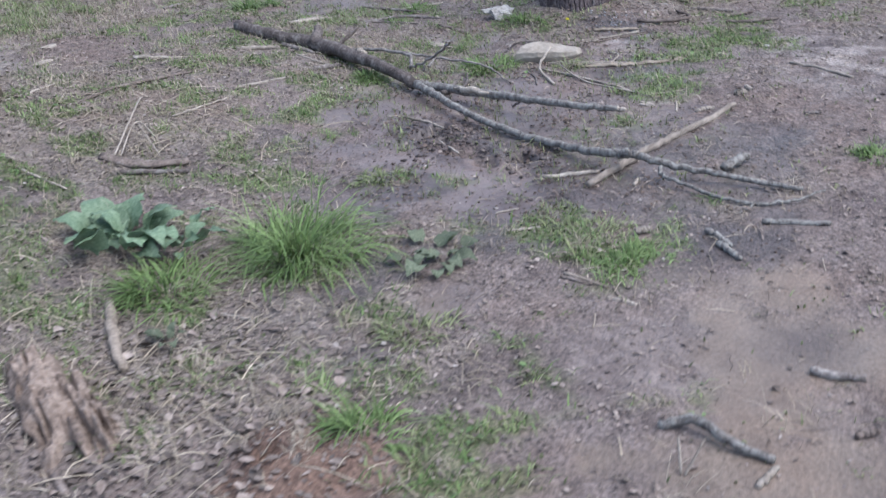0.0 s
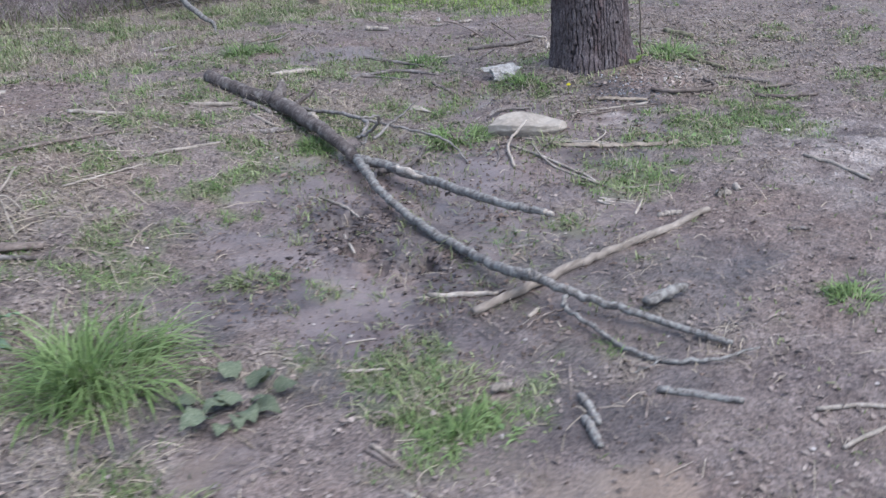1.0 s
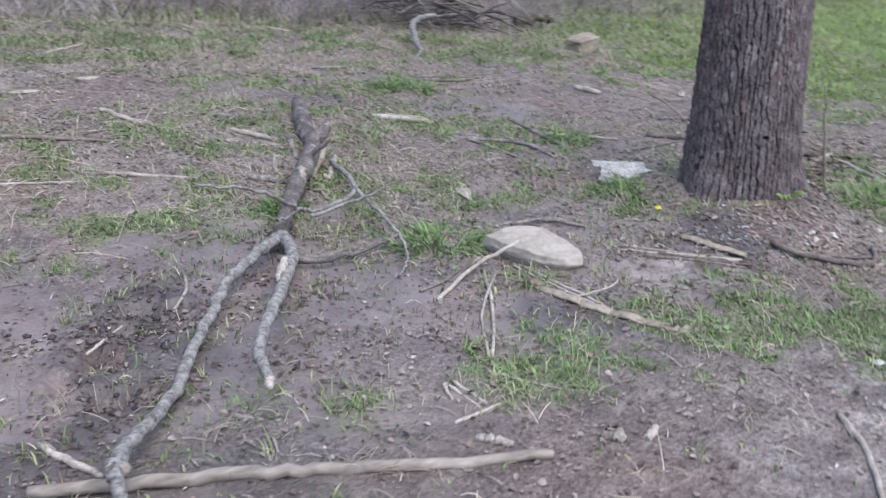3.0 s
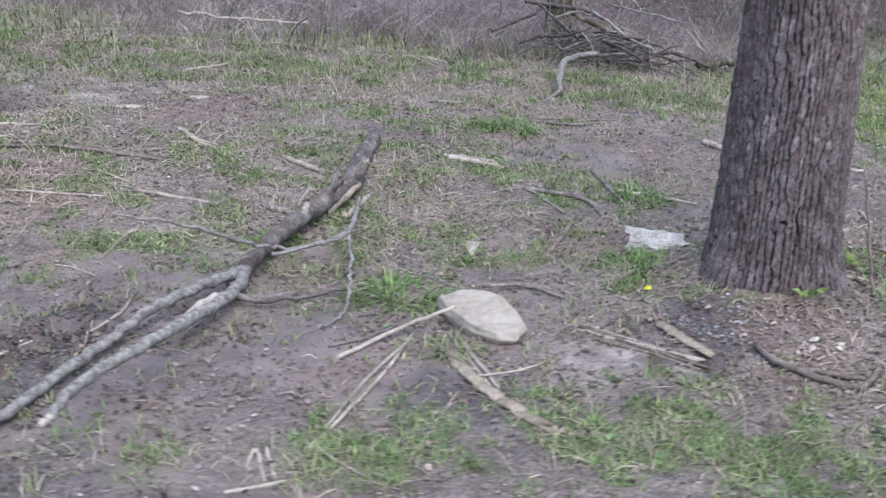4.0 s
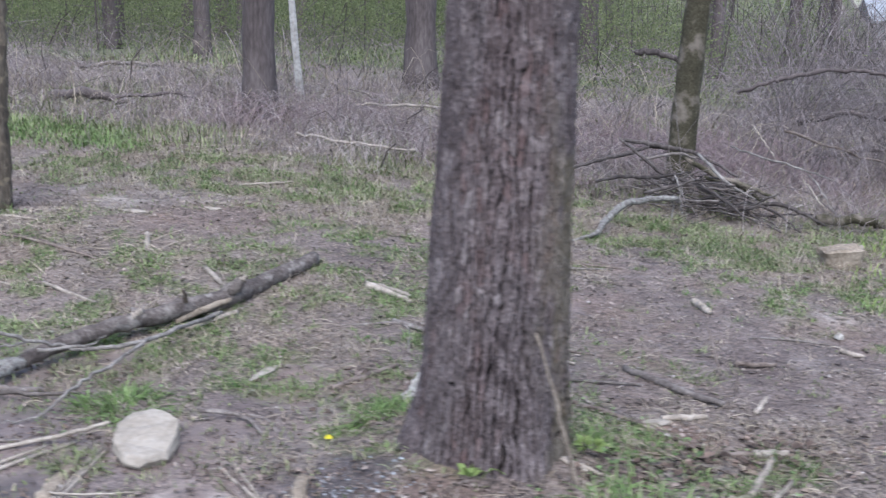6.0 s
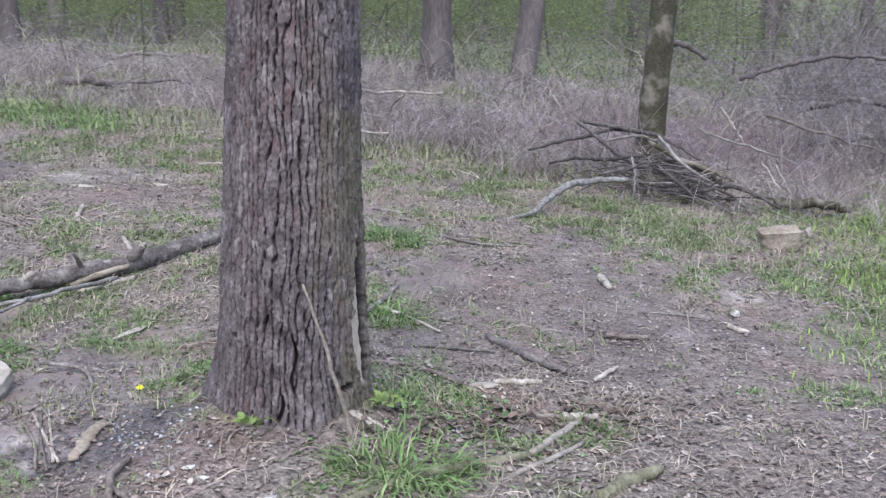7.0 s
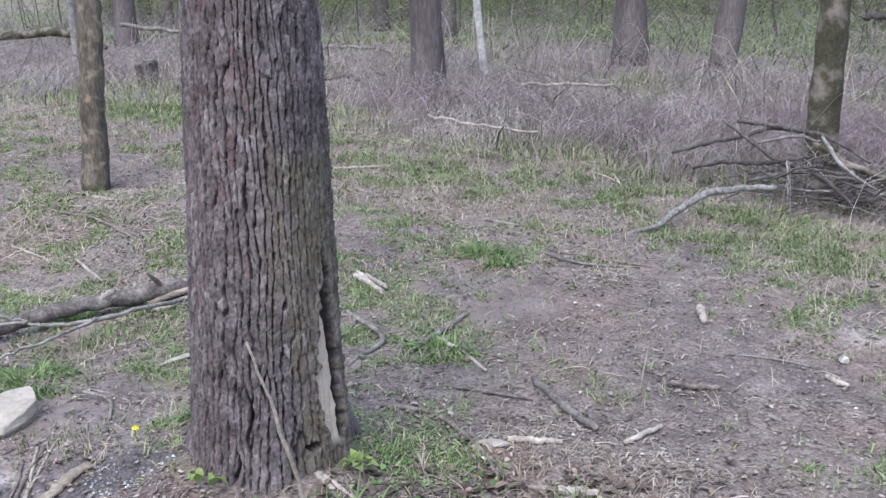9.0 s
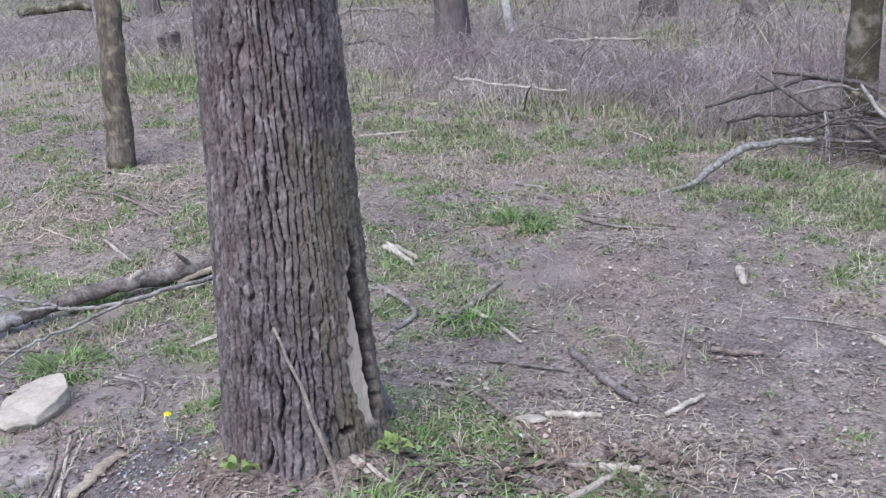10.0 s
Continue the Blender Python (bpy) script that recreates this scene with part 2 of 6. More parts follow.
bramble = material("bramble", (0.135, 0.110, 0.108), (0.265, 0.226, 0.220), (0.43, 0.385, 0.375), 3, 20, bump=0.0, random=0.6, island=True)
spring_leaf = material("spring_leaf", (0.112, 0.136, 0.064), (0.170, 0.198, 0.096), (0.235, 0.262, 0.138), 1, 10, bump=0.0, random=0.3, island=True, translucent=0.5)


def ground_material():
    m = bpy.data.materials.new("muddy_ground")
    m.use_nodes = True
    nt = m.node_tree
    nodes, links = nt.nodes, nt.links
    bsdf = nodes["Principled BSDF"]
    coord = nodes.new("ShaderNodeTexCoord")

    def noise_node(scale, detail=6, rough=0.6):
        n = nodes.new("ShaderNodeTexNoise")
        n.inputs["Scale"].default_value, n.inputs["Detail"].default_value, n.inputs["Roughness"].default_value = scale, detail, rough
        links.new(coord.outputs["Object"], n.inputs["Vector"])
        return n.outputs[0]

    def ramp(source, stops):
        r = nodes.new("ShaderNodeValToRGB")
        el = r.color_ramp.elements
        el[0].position, el[0].color = stops[0][0], (*stops[0][1], 1)
        el[1].position, el[1].color = stops[-1][0], (*stops[-1][1], 1)
        for p, c in stops[1:-1]:
            el.new(p).color = (*c, 1)
        links.new(source, r.inputs[0])
        return r.outputs[0]

    def mix(f, a, b):
        x = nodes.new("ShaderNodeMixRGB")
        links.new(f, x.inputs[0])
        links.new(a, x.inputs[1])
        links.new(b, x.inputs[2])
        return x.outputs[0]

    def attr(name):
        a = nodes.new("ShaderNodeAttribute")
        a.attribute_name = name
        return a.outputs["Fac"]

    fine, mid = noise_node(70, 8, 0.7), noise_node(9, 7, 0.65)
    soil = ramp(mid, [(0.3, (0.105, 0.083, 0.077)), (0.5, (0.168, 0.138, 0.128)), (0.7, (0.240, 0.202, 0.188))])
    damp = ramp(mid, [(0.3, (0.046, 0.038, 0.037)), (0.5, (0.080, 0.066, 0.064)), (0.7, (0.140, 0.118, 0.115))])
    pale = ramp(mid, [(0.3, (0.21, 0.182, 0.166)), (0.55, (0.315, 0.282, 0.263)), (0.75, (0.42, 0.385, 0.362))])
    mould = ramp(noise_node(26, 8, 0.75), [(0.32, (0.088, 0.072, 0.063)), (0.5, (0.195, 0.165, 0.145)), (0.68, (0.32, 0.282, 0.25))])
    green = ramp(noise_node(34, 8, 0.75), [(0.35, (0.072, 0.086, 0.044)), (0.52, (0.130, 0.158, 0.074)), (0.7, (0.205, 0.228, 0.125))])
    tan = ramp(noise_node(4, 6, 0.6), [(0.3, (0.118, 0.090, 0.074)), (0.5, (0.168, 0.131, 0.103)), (0.7, (0.215, 0.172, 0.138))])
    red = ramp(mid, [(0.3, (0.105, 0.066, 0.050)), (0.7, (0.235, 0.160, 0.126))])
    mud = ramp(noise_node(5, 6, 0.6), [(0.3, (0.122, 0.097, 0.091)), (0.5, (0.165, 0.135, 0.128)), (0.7, (0.215, 0.180, 0.171))])
    c = mix(attr("mud"), soil, mud)
    c = mix(attr("tan"), c, tan)
    c = mix(attr("damp"), c, damp)
    c = mix(attr("pale"), c, pale)
    c = mix(attr("litter"), c, mould)
    c = mix(attr("green"), c, green)
    c = mix(attr("red"), c, red)
    speck = nodes.new("ShaderNodeMixRGB")
    speck.blend_type = "OVERLAY"
    grain = nodes.new("ShaderNodeMapRange")
    grain.inputs["To Min"].default_value, grain.inputs["To Max"].default_value = 0.85, 0.22
    links.new(attr("slick"), grain.inputs["Value"])
    links.new(grain.outputs[0], speck.inputs[0])
    shift = nodes.new("ShaderNodeMixRGB")
    shift.blend_type = "MULTIPLY"
    shift.inputs[0].default_value = 1.0
    links.new(c, shift.inputs[1])
    links.new(ramp(noise_node(1.7, 5, 0.55), [(0.34, (0.74, 0.72, 0.73)), (0.5, (1.0, 0.99, 0.98)), (0.66, (1.0, 0.93, 0.88))]), shift.inputs[2])
    links.new(shift.outputs[0], speck.inputs[1])
    links.new(ramp(fine, [(0.32, (0.12, 0.12, 0.12)), (0.5, (0.5, 0.5, 0.5)), (0.68, (0.9, 0.9, 0.9))]), speck.inputs[2])
    links.new(speck.outputs[0], bsdf.inputs["Base Color"])
    rg = nodes.new("ShaderNodeMapRange")
    rg.inputs["To Min"].default_value, rg.inputs["To Max"].default_value = 0.85, 0.45
    wet = nodes.new("ShaderNodeMath")
    wet.operation = "MULTIPLY_ADD"
    wet.inputs[1].default_value = 0.8
    links.new(attr("mud"), wet.inputs[0])
    links.new(attr("damp"), wet.inputs[2])
    wet.use_clamp = True
    links.new(wet.outputs[0], rg.inputs["Value"])
    film = nodes.new("ShaderNodeMix")
    links.new(attr("slick"), film.inputs[0])
    links.new(rg.outputs[0], film.inputs[2])
    film.inputs[3].default_value = 0.46
    links.new(film.outputs[0], bsdf.inputs["Roughness"])
    sg = nodes.new("ShaderNodeMapRange")
    sg.inputs["To Min"].default_value, sg.inputs["To Max"].default_value = 0.25, 0.38
    links.new(wet.outputs[0], sg.inputs["Value"])
    links.new(sg.outputs[0], bsdf.inputs["Specular IOR Level"])
    bp = nodes.new("ShaderNodeBump")
    bp.inputs["Strength"].default_value, bp.inputs["Distance"].default_value = 0.8, 0.010
    links.new(fine, bp.inputs["Height"])
    still = nodes.new("ShaderNodeMapRange")
    still.inputs["To Min"].default_value, still.inputs["To Max"].default_value = 0.8, 0.08
    links.new(attr("slick"), still.inputs["Value"])
    links.new(still.outputs[0], bp.inputs["Strength"])
    lumps = nodes.new("ShaderNodeBump")
    lumps.inputs["Strength"].default_value, lumps.inputs["Distance"].default_value = 0.7, 0.03
    links.new(noise_node(24, 5, 0.6), lumps.inputs["Height"])
    calm = nodes.new("ShaderNodeMapRange")
    calm.inputs["To Min"].default_value, calm.inputs["To Max"].default_value = 0.7, 0.14
    links.new(attr("mud"), calm.inputs["Value"])
    links.new(calm.outputs[0], lumps.inputs["Strength"])
    links.new(bp.outputs[0], lumps.inputs["Normal"])
    links.new(lumps.outputs[0], bsdf.inputs["Normal"])
    return m


# ---- zones of the clearing: x, y, radius, strength ----
GREEN = [(-0.62, -0.46, 0.36, 1.0), (-0.28, -0.45, 0.36, 1.0), (0.10, -0.38, 0.34, 0.9), (-1.02, -0.41, 0.30, 0.9), (-1.40, -0.36, 0.26, 0.7), (-2.24, 1.7, 0.55, 0.75), (-3.50, -0.62, 0.32, 1.0), (-3.35, -0.35, 0.22, 0.9),
         (-4.85, -0.50, 0.34, 0.8), (-4.25, 0.03, 0.16, 0.7), (-4.58, -0.42, 0.26, 0.7), (-1.22, -0.46, 0.25, 0.9), (-0.06, -0.64, 0.3, 0.9), (-3.21, 1.24, 0.2, 0.8), (-0.57, -1.0, 0.2, 0.5), (-2.66, 2.15, 0.4, 0.7), (-2.2, -1.53, 0.13, 1.0), (-1.12, 0.80, 0.26, 1.0), (-1.25, 1.45, 0.34, 0.9), (-0.74, 2.0, 0.5, 0.9), (-0.95, 1.42, 0.3, 0.7), (0.85, 0.33, 0.34, 1.0),
         (0.80, 0.75, 0.36, 1.0), (1.2, 0.52, 0.3, 0.8), (2.45, 3.6, 0.8, 1.0), (2.1, 4.6, 0.6, 0.9), (1.46, 3.7, 0.6, 0.9), (-5.1, 5.1, 0.6, 0.7), (-0.10, 0.80, 0.28, 1.0), (0.04, 1.76, 0.34, 0.8), (0.24, 1.8, 0.2, 1.0),
         (-1.4, 4.5, 0.7, 1.0), (-2.5, 4.55, 0.7, 1.0), (-0.31, 2.22, 0.4, 0.8), (-3.0, 2.2, 0.6, 0.9), (-2.94, 1.55, 0.4, 0.7), (-1.6, 2.3, 0.5, 0.8), (-4.75, 1.15, 0.35, 0.8), (-4.57, 0.82, 0.25, 0.8), (-0.97, 3.3, 0.5, 0.7),
         (-0.25, 4.3, 0.8, 1.0), (-0.45, 3.0, 0.5, 0.5), (-1.94, -0.4, 0.2, 0.4), (3.2, 4.6, 1.4, 1.0), (3.3, 2.6, 1.0, 1.0), (2.65, 3.2, 0.6, 1.0), (4.6, 1.2, 1.3, 1.0), (5.8, 3.0, 2.2, 1.0), (5.2, -1.0, 1.4, 1.0), (0.95, 4.5, 0.6, 0.9), (-3.29, 0.97, 0.25, 0.6), (-3.01, 0.61, 0.13, 0.7), (-2.89, 0.25, 0.12, 0.5), (-0.3, -0.75, 0.3, 0.6), (0.76, -1.06, 0.25, 0.6), (1.0, -0.2, 0.4, 0.6)]
DAMP = [(-2.36, 0.64, 0.21, 1.2), (-2.47, 0.52, 0.23, 1.2), (-2.57, 0.32, 0.17, 1.2), (-2.43, 0.30, 0.12, 1.0), (-2.45, 0.2, 0.2, 1.2), (-2.54, 0.05, 0.21, 1.2), (-2.62, -0.06, 0.21, 1.2), (-2.42, -0.62, 0.36, 1.0), (-2.12, -0.95, 0.30, 0.9), (-2.75, -0.5, 0.34, 1.0), (-1.9, -0.7, 0.25, 0.7), (-2.55, -1.05, 0.30, 0.8), (-2.95, -0.75, 0.28, 0.7), (-2.2, -0.75, 0.25, 0.5), (-2.57, 0.34, 0.22), (-2.42, 0.6, 0.25), (-3.09, 0.46, 0.22), (-3.5, -0.08, 0.26), (-3.45, -0.3, 0.2), (-3.97, 0.33, 0.24), (-2.85, -0.35, 0.28), (-3.32, -0.98, 0.24), (-3.46, 0.44, 0.2), (-2.58, 0.1, 0.18), (-4.5, 0.2, 0.25), (-2.9, -0.95, 0.35),  (-0.1, 0.2, 0.3), (-3.75, 0.25, 0.25), (1.05, 0.8, 0.25), (-4.2, 0.35, 0.25), (-1.1, -0.12, 0.2), (-2.6, -0.5, 0.3)]
MUD = [(-2.3, 0.25, 1.0), (-1.5, 0.25, 0.9), (-1.0, 0.1, 0.55), (-0.5, 0.35, 0.42), (-2.9, 0.4, 0.6), (-3.1, -0.1, 0.45), (-1.75, 0.9, 0.5), (-0.5, 1.1, 0.35), (0.1, 2.5, 0.4)]
PALE = [(-0.95, -1.15, 0.30, 0.4), (-1.22, -1.28, 0.22, 0.3), (-0.68, -1.28, 0.46), (-0.35, -0.95, 0.22), (0.32, 0.0, 0.18), (1.75, 2.9, 0.25), (-2.6, 3.5, 0.35), (-0.45, 0.02, 0.22), (0.6, -0.08, 0.2), (1.6, 2.1, 0.15, 0.35), (-2.1, 3.7, 0.25)]
RED = [(-2.55, 0.44, 0.12, 0.25), (-2.47, 0.04, 0.10, 0.25), (-5.12, -0.11, 0.30, 1.2), (-4.90, -0.14, 0.2, 1.0), (-0.28, 1.22, 0.28, 0.5), (-0.51, 1.14, 0.25, 0.5), (0.27, 0.12, 0.25, 0.6), (1.0, 1.02, 0.2, 0.8), (-0.2, 2.75, 0.4, 0.3), (0.4, 2.5, 0.5, 0.3), (-1.9, 3.3, 0.5, 0.25), (-1.6, -0.9, 0.5, 0.25)]
TAN = [(-4.08, -0.16, 0.24), (-4.33, -0.17, 0.14, 0.7), (-4.21, -0.62, 0.30), (-4.45, -1.03, 0.34), (-3.71, -1.34, 0.22), (-3.80, -1.00, 0.20, 0.8), (-4.07, -1.42, 0.30), (-4.21, -1.17, 0.34), (-4.67, -0.91, 0.30), (-4.80, -1.30, 0.4), (-4.62, 0.02, 0.14, 0.6)]
SLICK = [(-2.75, 0.62, 0.42), (-3.35, 0.62, 0.3), (-2.2, 0.0, 0.4), (-2.0, 0.75, 0.35), (-1.6, 0.4, 0.35), (-4.08, -0.16, 0.2, 0.8), (-4.3, -1.1, 0.4, 0.7)]
BARE = [(-3.2, 3.2, 0.4), (-1.9, 3.1, 0.45), (-0.9, 2.95, 0.4), (-0.2, 2.7, 0.45), (0.5, 2.4, 0.5), (0.1, 2.7, 0.45), (-2.4, 3.5, 0.55), (-1.3, 3.4, 0.35), (-0.5, 3.7, 0.3), (1.15, 2.75, 0.55), (0.9, 3.5, 0.3), (-3.6, 3.3, 0.5), (-2.3, 0.3, 1.15), (-1.5, 0.2, 0.75), (-2.3, -0.9, 0.9), (-3.6, -1.1, 1.0), (-1.3, -1.0, 0.8), (-3.1, -0.3, 0.6), (1.35, 1.8, 0.75), (0.75, 2.3, 0.55), (-0.5, 0.15, 0.4), (-3.9, -0.3, 0.6), (2.0, 2.4, 0.6)]


def zone(spots, x, y):
    total = np.zeros_like(np.asarray(x, float))
    ragged = 1.5 * (fbm(np.asarray(x) * 4, np.asarray(y) * 4, 31, 5) - 0.5)
    for s in spots:
        w = s[3] if len(s) > 3 else 1.0
        d = np.hypot(x - s[0], y - s[1]) / s[2] + ragged
        total = np.maximum(total, w * (1 - smooth(0.55, 1.15, d)))
    return total


def greenness(x, y):
    x, y = np.asarray(x, float), np.asarray(y, float)
    broken = smooth(0.54, 0.64, fbm(x * 1.7, y * 1.7, 51, 5)) * 0.6 * (1 - tanned(x, y))
    edge = smooth(1.1, 2.0, y) * smooth(0.485, 0.555, fbm(x * 1.3 + 3, y * 1.8, 57, 5)) * 0.85
    wood = smooth(5.5, 7.0, y)
    g = np.maximum(zone(GREEN, x, y), np.maximum(broken, edge) * (1 - 0.85 * zone(BARE, x, y)))
    speckle = 0.05 + 0.95 * smooth(0.45, 0.56, fbm(x * 5, y * 5, 53, 5))
    return np.clip(g * speckle * (1 - 0.5 * wood), 0, 1)


def meadow(x, y):
    edge = np.asarray(x) + 1.2 * (fbm(np.asarray(x) * 1.4, np.asarray(y) * 1.4, 67, 4) - 0.5)
    return smooth(2.05, 2.7, edge) * smooth(1.6, 2.6, y) * smooth(6.2, 5.0, y)


def littered(x, y):
    a = smooth(0.44, 0.66, fbm(np.asarray(x) * 1.3 + 9, np.asarray(y) * 1.3, 71, 5))
    north = smooth(1.0, 2.2, y - 0.25 * np.abs(np.asarray(x) + 1.5)) * (0.35 + 0.65 * smooth(0.4, 0.6, fbm(np.asarray(x) * 2.1 + 4, np.asarray(y) * 3.0, 73, 4)))
    a = np.maximum(a, 0.75 * np.exp(-((np.asarray(x) - 1.5) ** 2 + (np.asarray(y) - 0.3) ** 2) / 0.9))
    a = np.maximum(a, 0.9 * np.exp(-((np.asarray(x) + 4.75) ** 2 + (np.asarray(y) - 0.75) ** 2) / 0.35))
    return np.clip(np.maximum(a, 0.8 * north) * (1 - 0.9 * zone(BARE, x, y)) + 0.05, 0, 1)


def tanned(x, y):
    return zone(TAN, x, y) * smooth(0.38, 0.50, fbm(np.asarray(x) * 2.4 + 2, np.asarray(y) * 2.4, 95, 5))


def slickness(x, y):
    return np.clip(zone(MUD, x, y) * smooth(0.43, 0.53, fbm(x * 2.6 + 5, y * 2.6, 91, 5)) + zone(SLICK, x, y), 0, 1) * (1 - np.exp(-((x + 2.5) ** 2 / 0.04 + (y - 0.32) ** 2 / 0.16)))


def axis_steps(lo, hi, step, far):
    mid = np.arange(lo, hi + 1e-6, step)
    out, s, x = [], step, hi
    while x < far:
        s *= 1.10
        x += s
        out.append(x)
    low, s, x = [], step, lo
    while x > -far:
        s *= 1.10
        x -= s
        low.append(x)
    return np.concatenate([low[::-1], mid, out])


def relief(x, y):
    near = 1 / (1 + (np.hypot(x + 1.5, y - 0.5) / 9) ** 4)
    z = 0.030 * (fbm(x * 1.6, y * 1.6, 5, 3) - 0.5) + 0.020 * (fbm(x * 7, y * 7, 11, 3) - 0.5) + 0.012 * (fbm(x * 28, y * 28, 17, 2) - 0.5)
    soft = 1 - 0.6 * np.maximum(0.6 * zone(DAMP, x, y), np.maximum(zone(MUD, x, y), 1.4 * tanned(x, y)))
    z = z * soft * (1 - 0.6 * slickness(x, y))
    for hx, hy, rx, ry, deep in [(-2.61, 0.04, 0.11, 0.08, 0.05), (-2.57, 0.34, 0.11, 0.13, 0.05), (-2.37, 0.65, 0.12, 0.10, 0.045), (-2.45, 0.50, 0.07, 0.08, 0.04), (-2.72, 0.20, 0.06, 0.08, 0.03), (-2.24, 0.60, 0.07, 0.06, 0.03), (-5.10, 0.0, 0.07, 0.06, 0.03)]:
        d = np.hypot((x - hx) / rx, (y - hy) / ry) + 0.9 * (fbm(x * 16, y * 16, 23, 3) - 0.5)
        z = z - deep * (1 - smooth(0.55, 0.9, d)) + 0.010 * np.exp(-((d - 1.15) / 0.2) ** 2)
    z = z + 0.05 * (1 - smooth(0.3, 1.2, np.hypot((x + 5.05) / 0.3, (y + 0.12) / 0.25)))
    return z * near


def top_z(x, y):
    return ground_z(x, y) + relief(np.asarray(x, float), np.asarray(y, float))


xs, ys = axis_steps(-5.6, 2.6, 0.015, 300), axis_steps(-1.9, 3.6, 0.015, 300)
gx, gy = np.meshgrid(xs, ys)
gxf, gyf = gx.ravel(), gy.ravel()
nx, ny = len(xs), len(ys)
idx = np.arange(nx * ny).reshape(ny, nx)
quads = np.stack([idx[:-1, :-1], idx[:-1, 1:], idx[1:, 1:], idx[1:, :-1]], -1).reshape(-1, 4)
me = shade(fast_mesh("ground", np.stack([gxf, gyf, top_z(gxf, gyf)], 1), quads, np.full(len(quads), 4)))
g_green = greenness(gxf, gyf)
for key, values in (("green", np.maximum(np.maximum(g_green * 0.85, 0.8 * meadow(gxf, gyf)), 0.85 * smooth(10, 13, gyf) * smooth(0.40, 0.52, fbm(gxf * 0.35, gyf * 0.35, 58, 4)))), ("damp", np.clip(zone(DAMP, gxf, gyf) * 0.85 + 0.35 * smooth(0.52, 0.7, fbm(gxf * 2.2, gyf * 2.2, 81)), 0, 1)),
                    ("mud", np.maximum(zone(MUD, gxf, gyf), tanned(gxf, gyf))), ("slick", np.maximum(slickness(gxf, gyf), 0.45 * tanned(gxf, gyf))), ("pale", 1.0 * zone(PALE, gxf, gyf) * smooth(0.32, 0.6, fbm(gxf * 6, gyf * 6, 85))), ("litter", littered(gxf, gyf) * 0.9), ("red", zone(RED, gxf, gyf) * 0.8), ("tan", tanned(gxf, gyf) * 0.9)):
    me.attributes.new(key, "FLOAT", "POINT").data.foreach_set("value", values.astype(np.float32))
ground = thing("ground", me, ground_material(), "uneven muddy woodland clearing with wet soil, litter and grass", "ground", kind="structure")


# ---- the big tree with furrowed bark ----
def trunk_radius(z):
    return np.interp(z, [-0.2, 0.0, 0.12, 0.25, 0.45, 0.8, 1.4, 3.0, 6.0, 9.0, 11.0], [0.285, 0.266, 0.258, 0.250, 0.242, 0.232, 0.212, 0.187, 0.14, 0.08, 0.05])


def bark_material():
    m = material("furrowed_bark", (0.036, 0.028, 0.029), (0.094, 0.077, 0.079), (0.215, 0.185, 0.187), 20, 110, stretch=(1, 1, 0.7), random=0.0, bump=0.7)
    nt = m.node_tree
    hsv = [n for n in nt.nodes if n.type == "HUE_SAT"][0]
    base = nt.nodes["Principled BSDF"].inputs["Base Color"]
    # the last, near-black colour is painted shade inside the pits and the cleft
    for key, colour in (("pale_plate", (0.33, 0.295, 0.29)), ("red_plate", (0.15, 0.088, 0.080)), ("algae", (0.135, 0.122, 0.068)), ("furrow", (0.030, 0.023, 0.023)), ("bare_wood", (0.40, 0.335, 0.275)), ("hollow_shade", (0.012, 0.010, 0.009))):
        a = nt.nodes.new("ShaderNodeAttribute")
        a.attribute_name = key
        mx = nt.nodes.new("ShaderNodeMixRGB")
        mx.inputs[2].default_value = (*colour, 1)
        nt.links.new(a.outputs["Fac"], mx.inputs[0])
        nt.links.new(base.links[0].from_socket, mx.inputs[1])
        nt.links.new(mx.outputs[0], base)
    return m


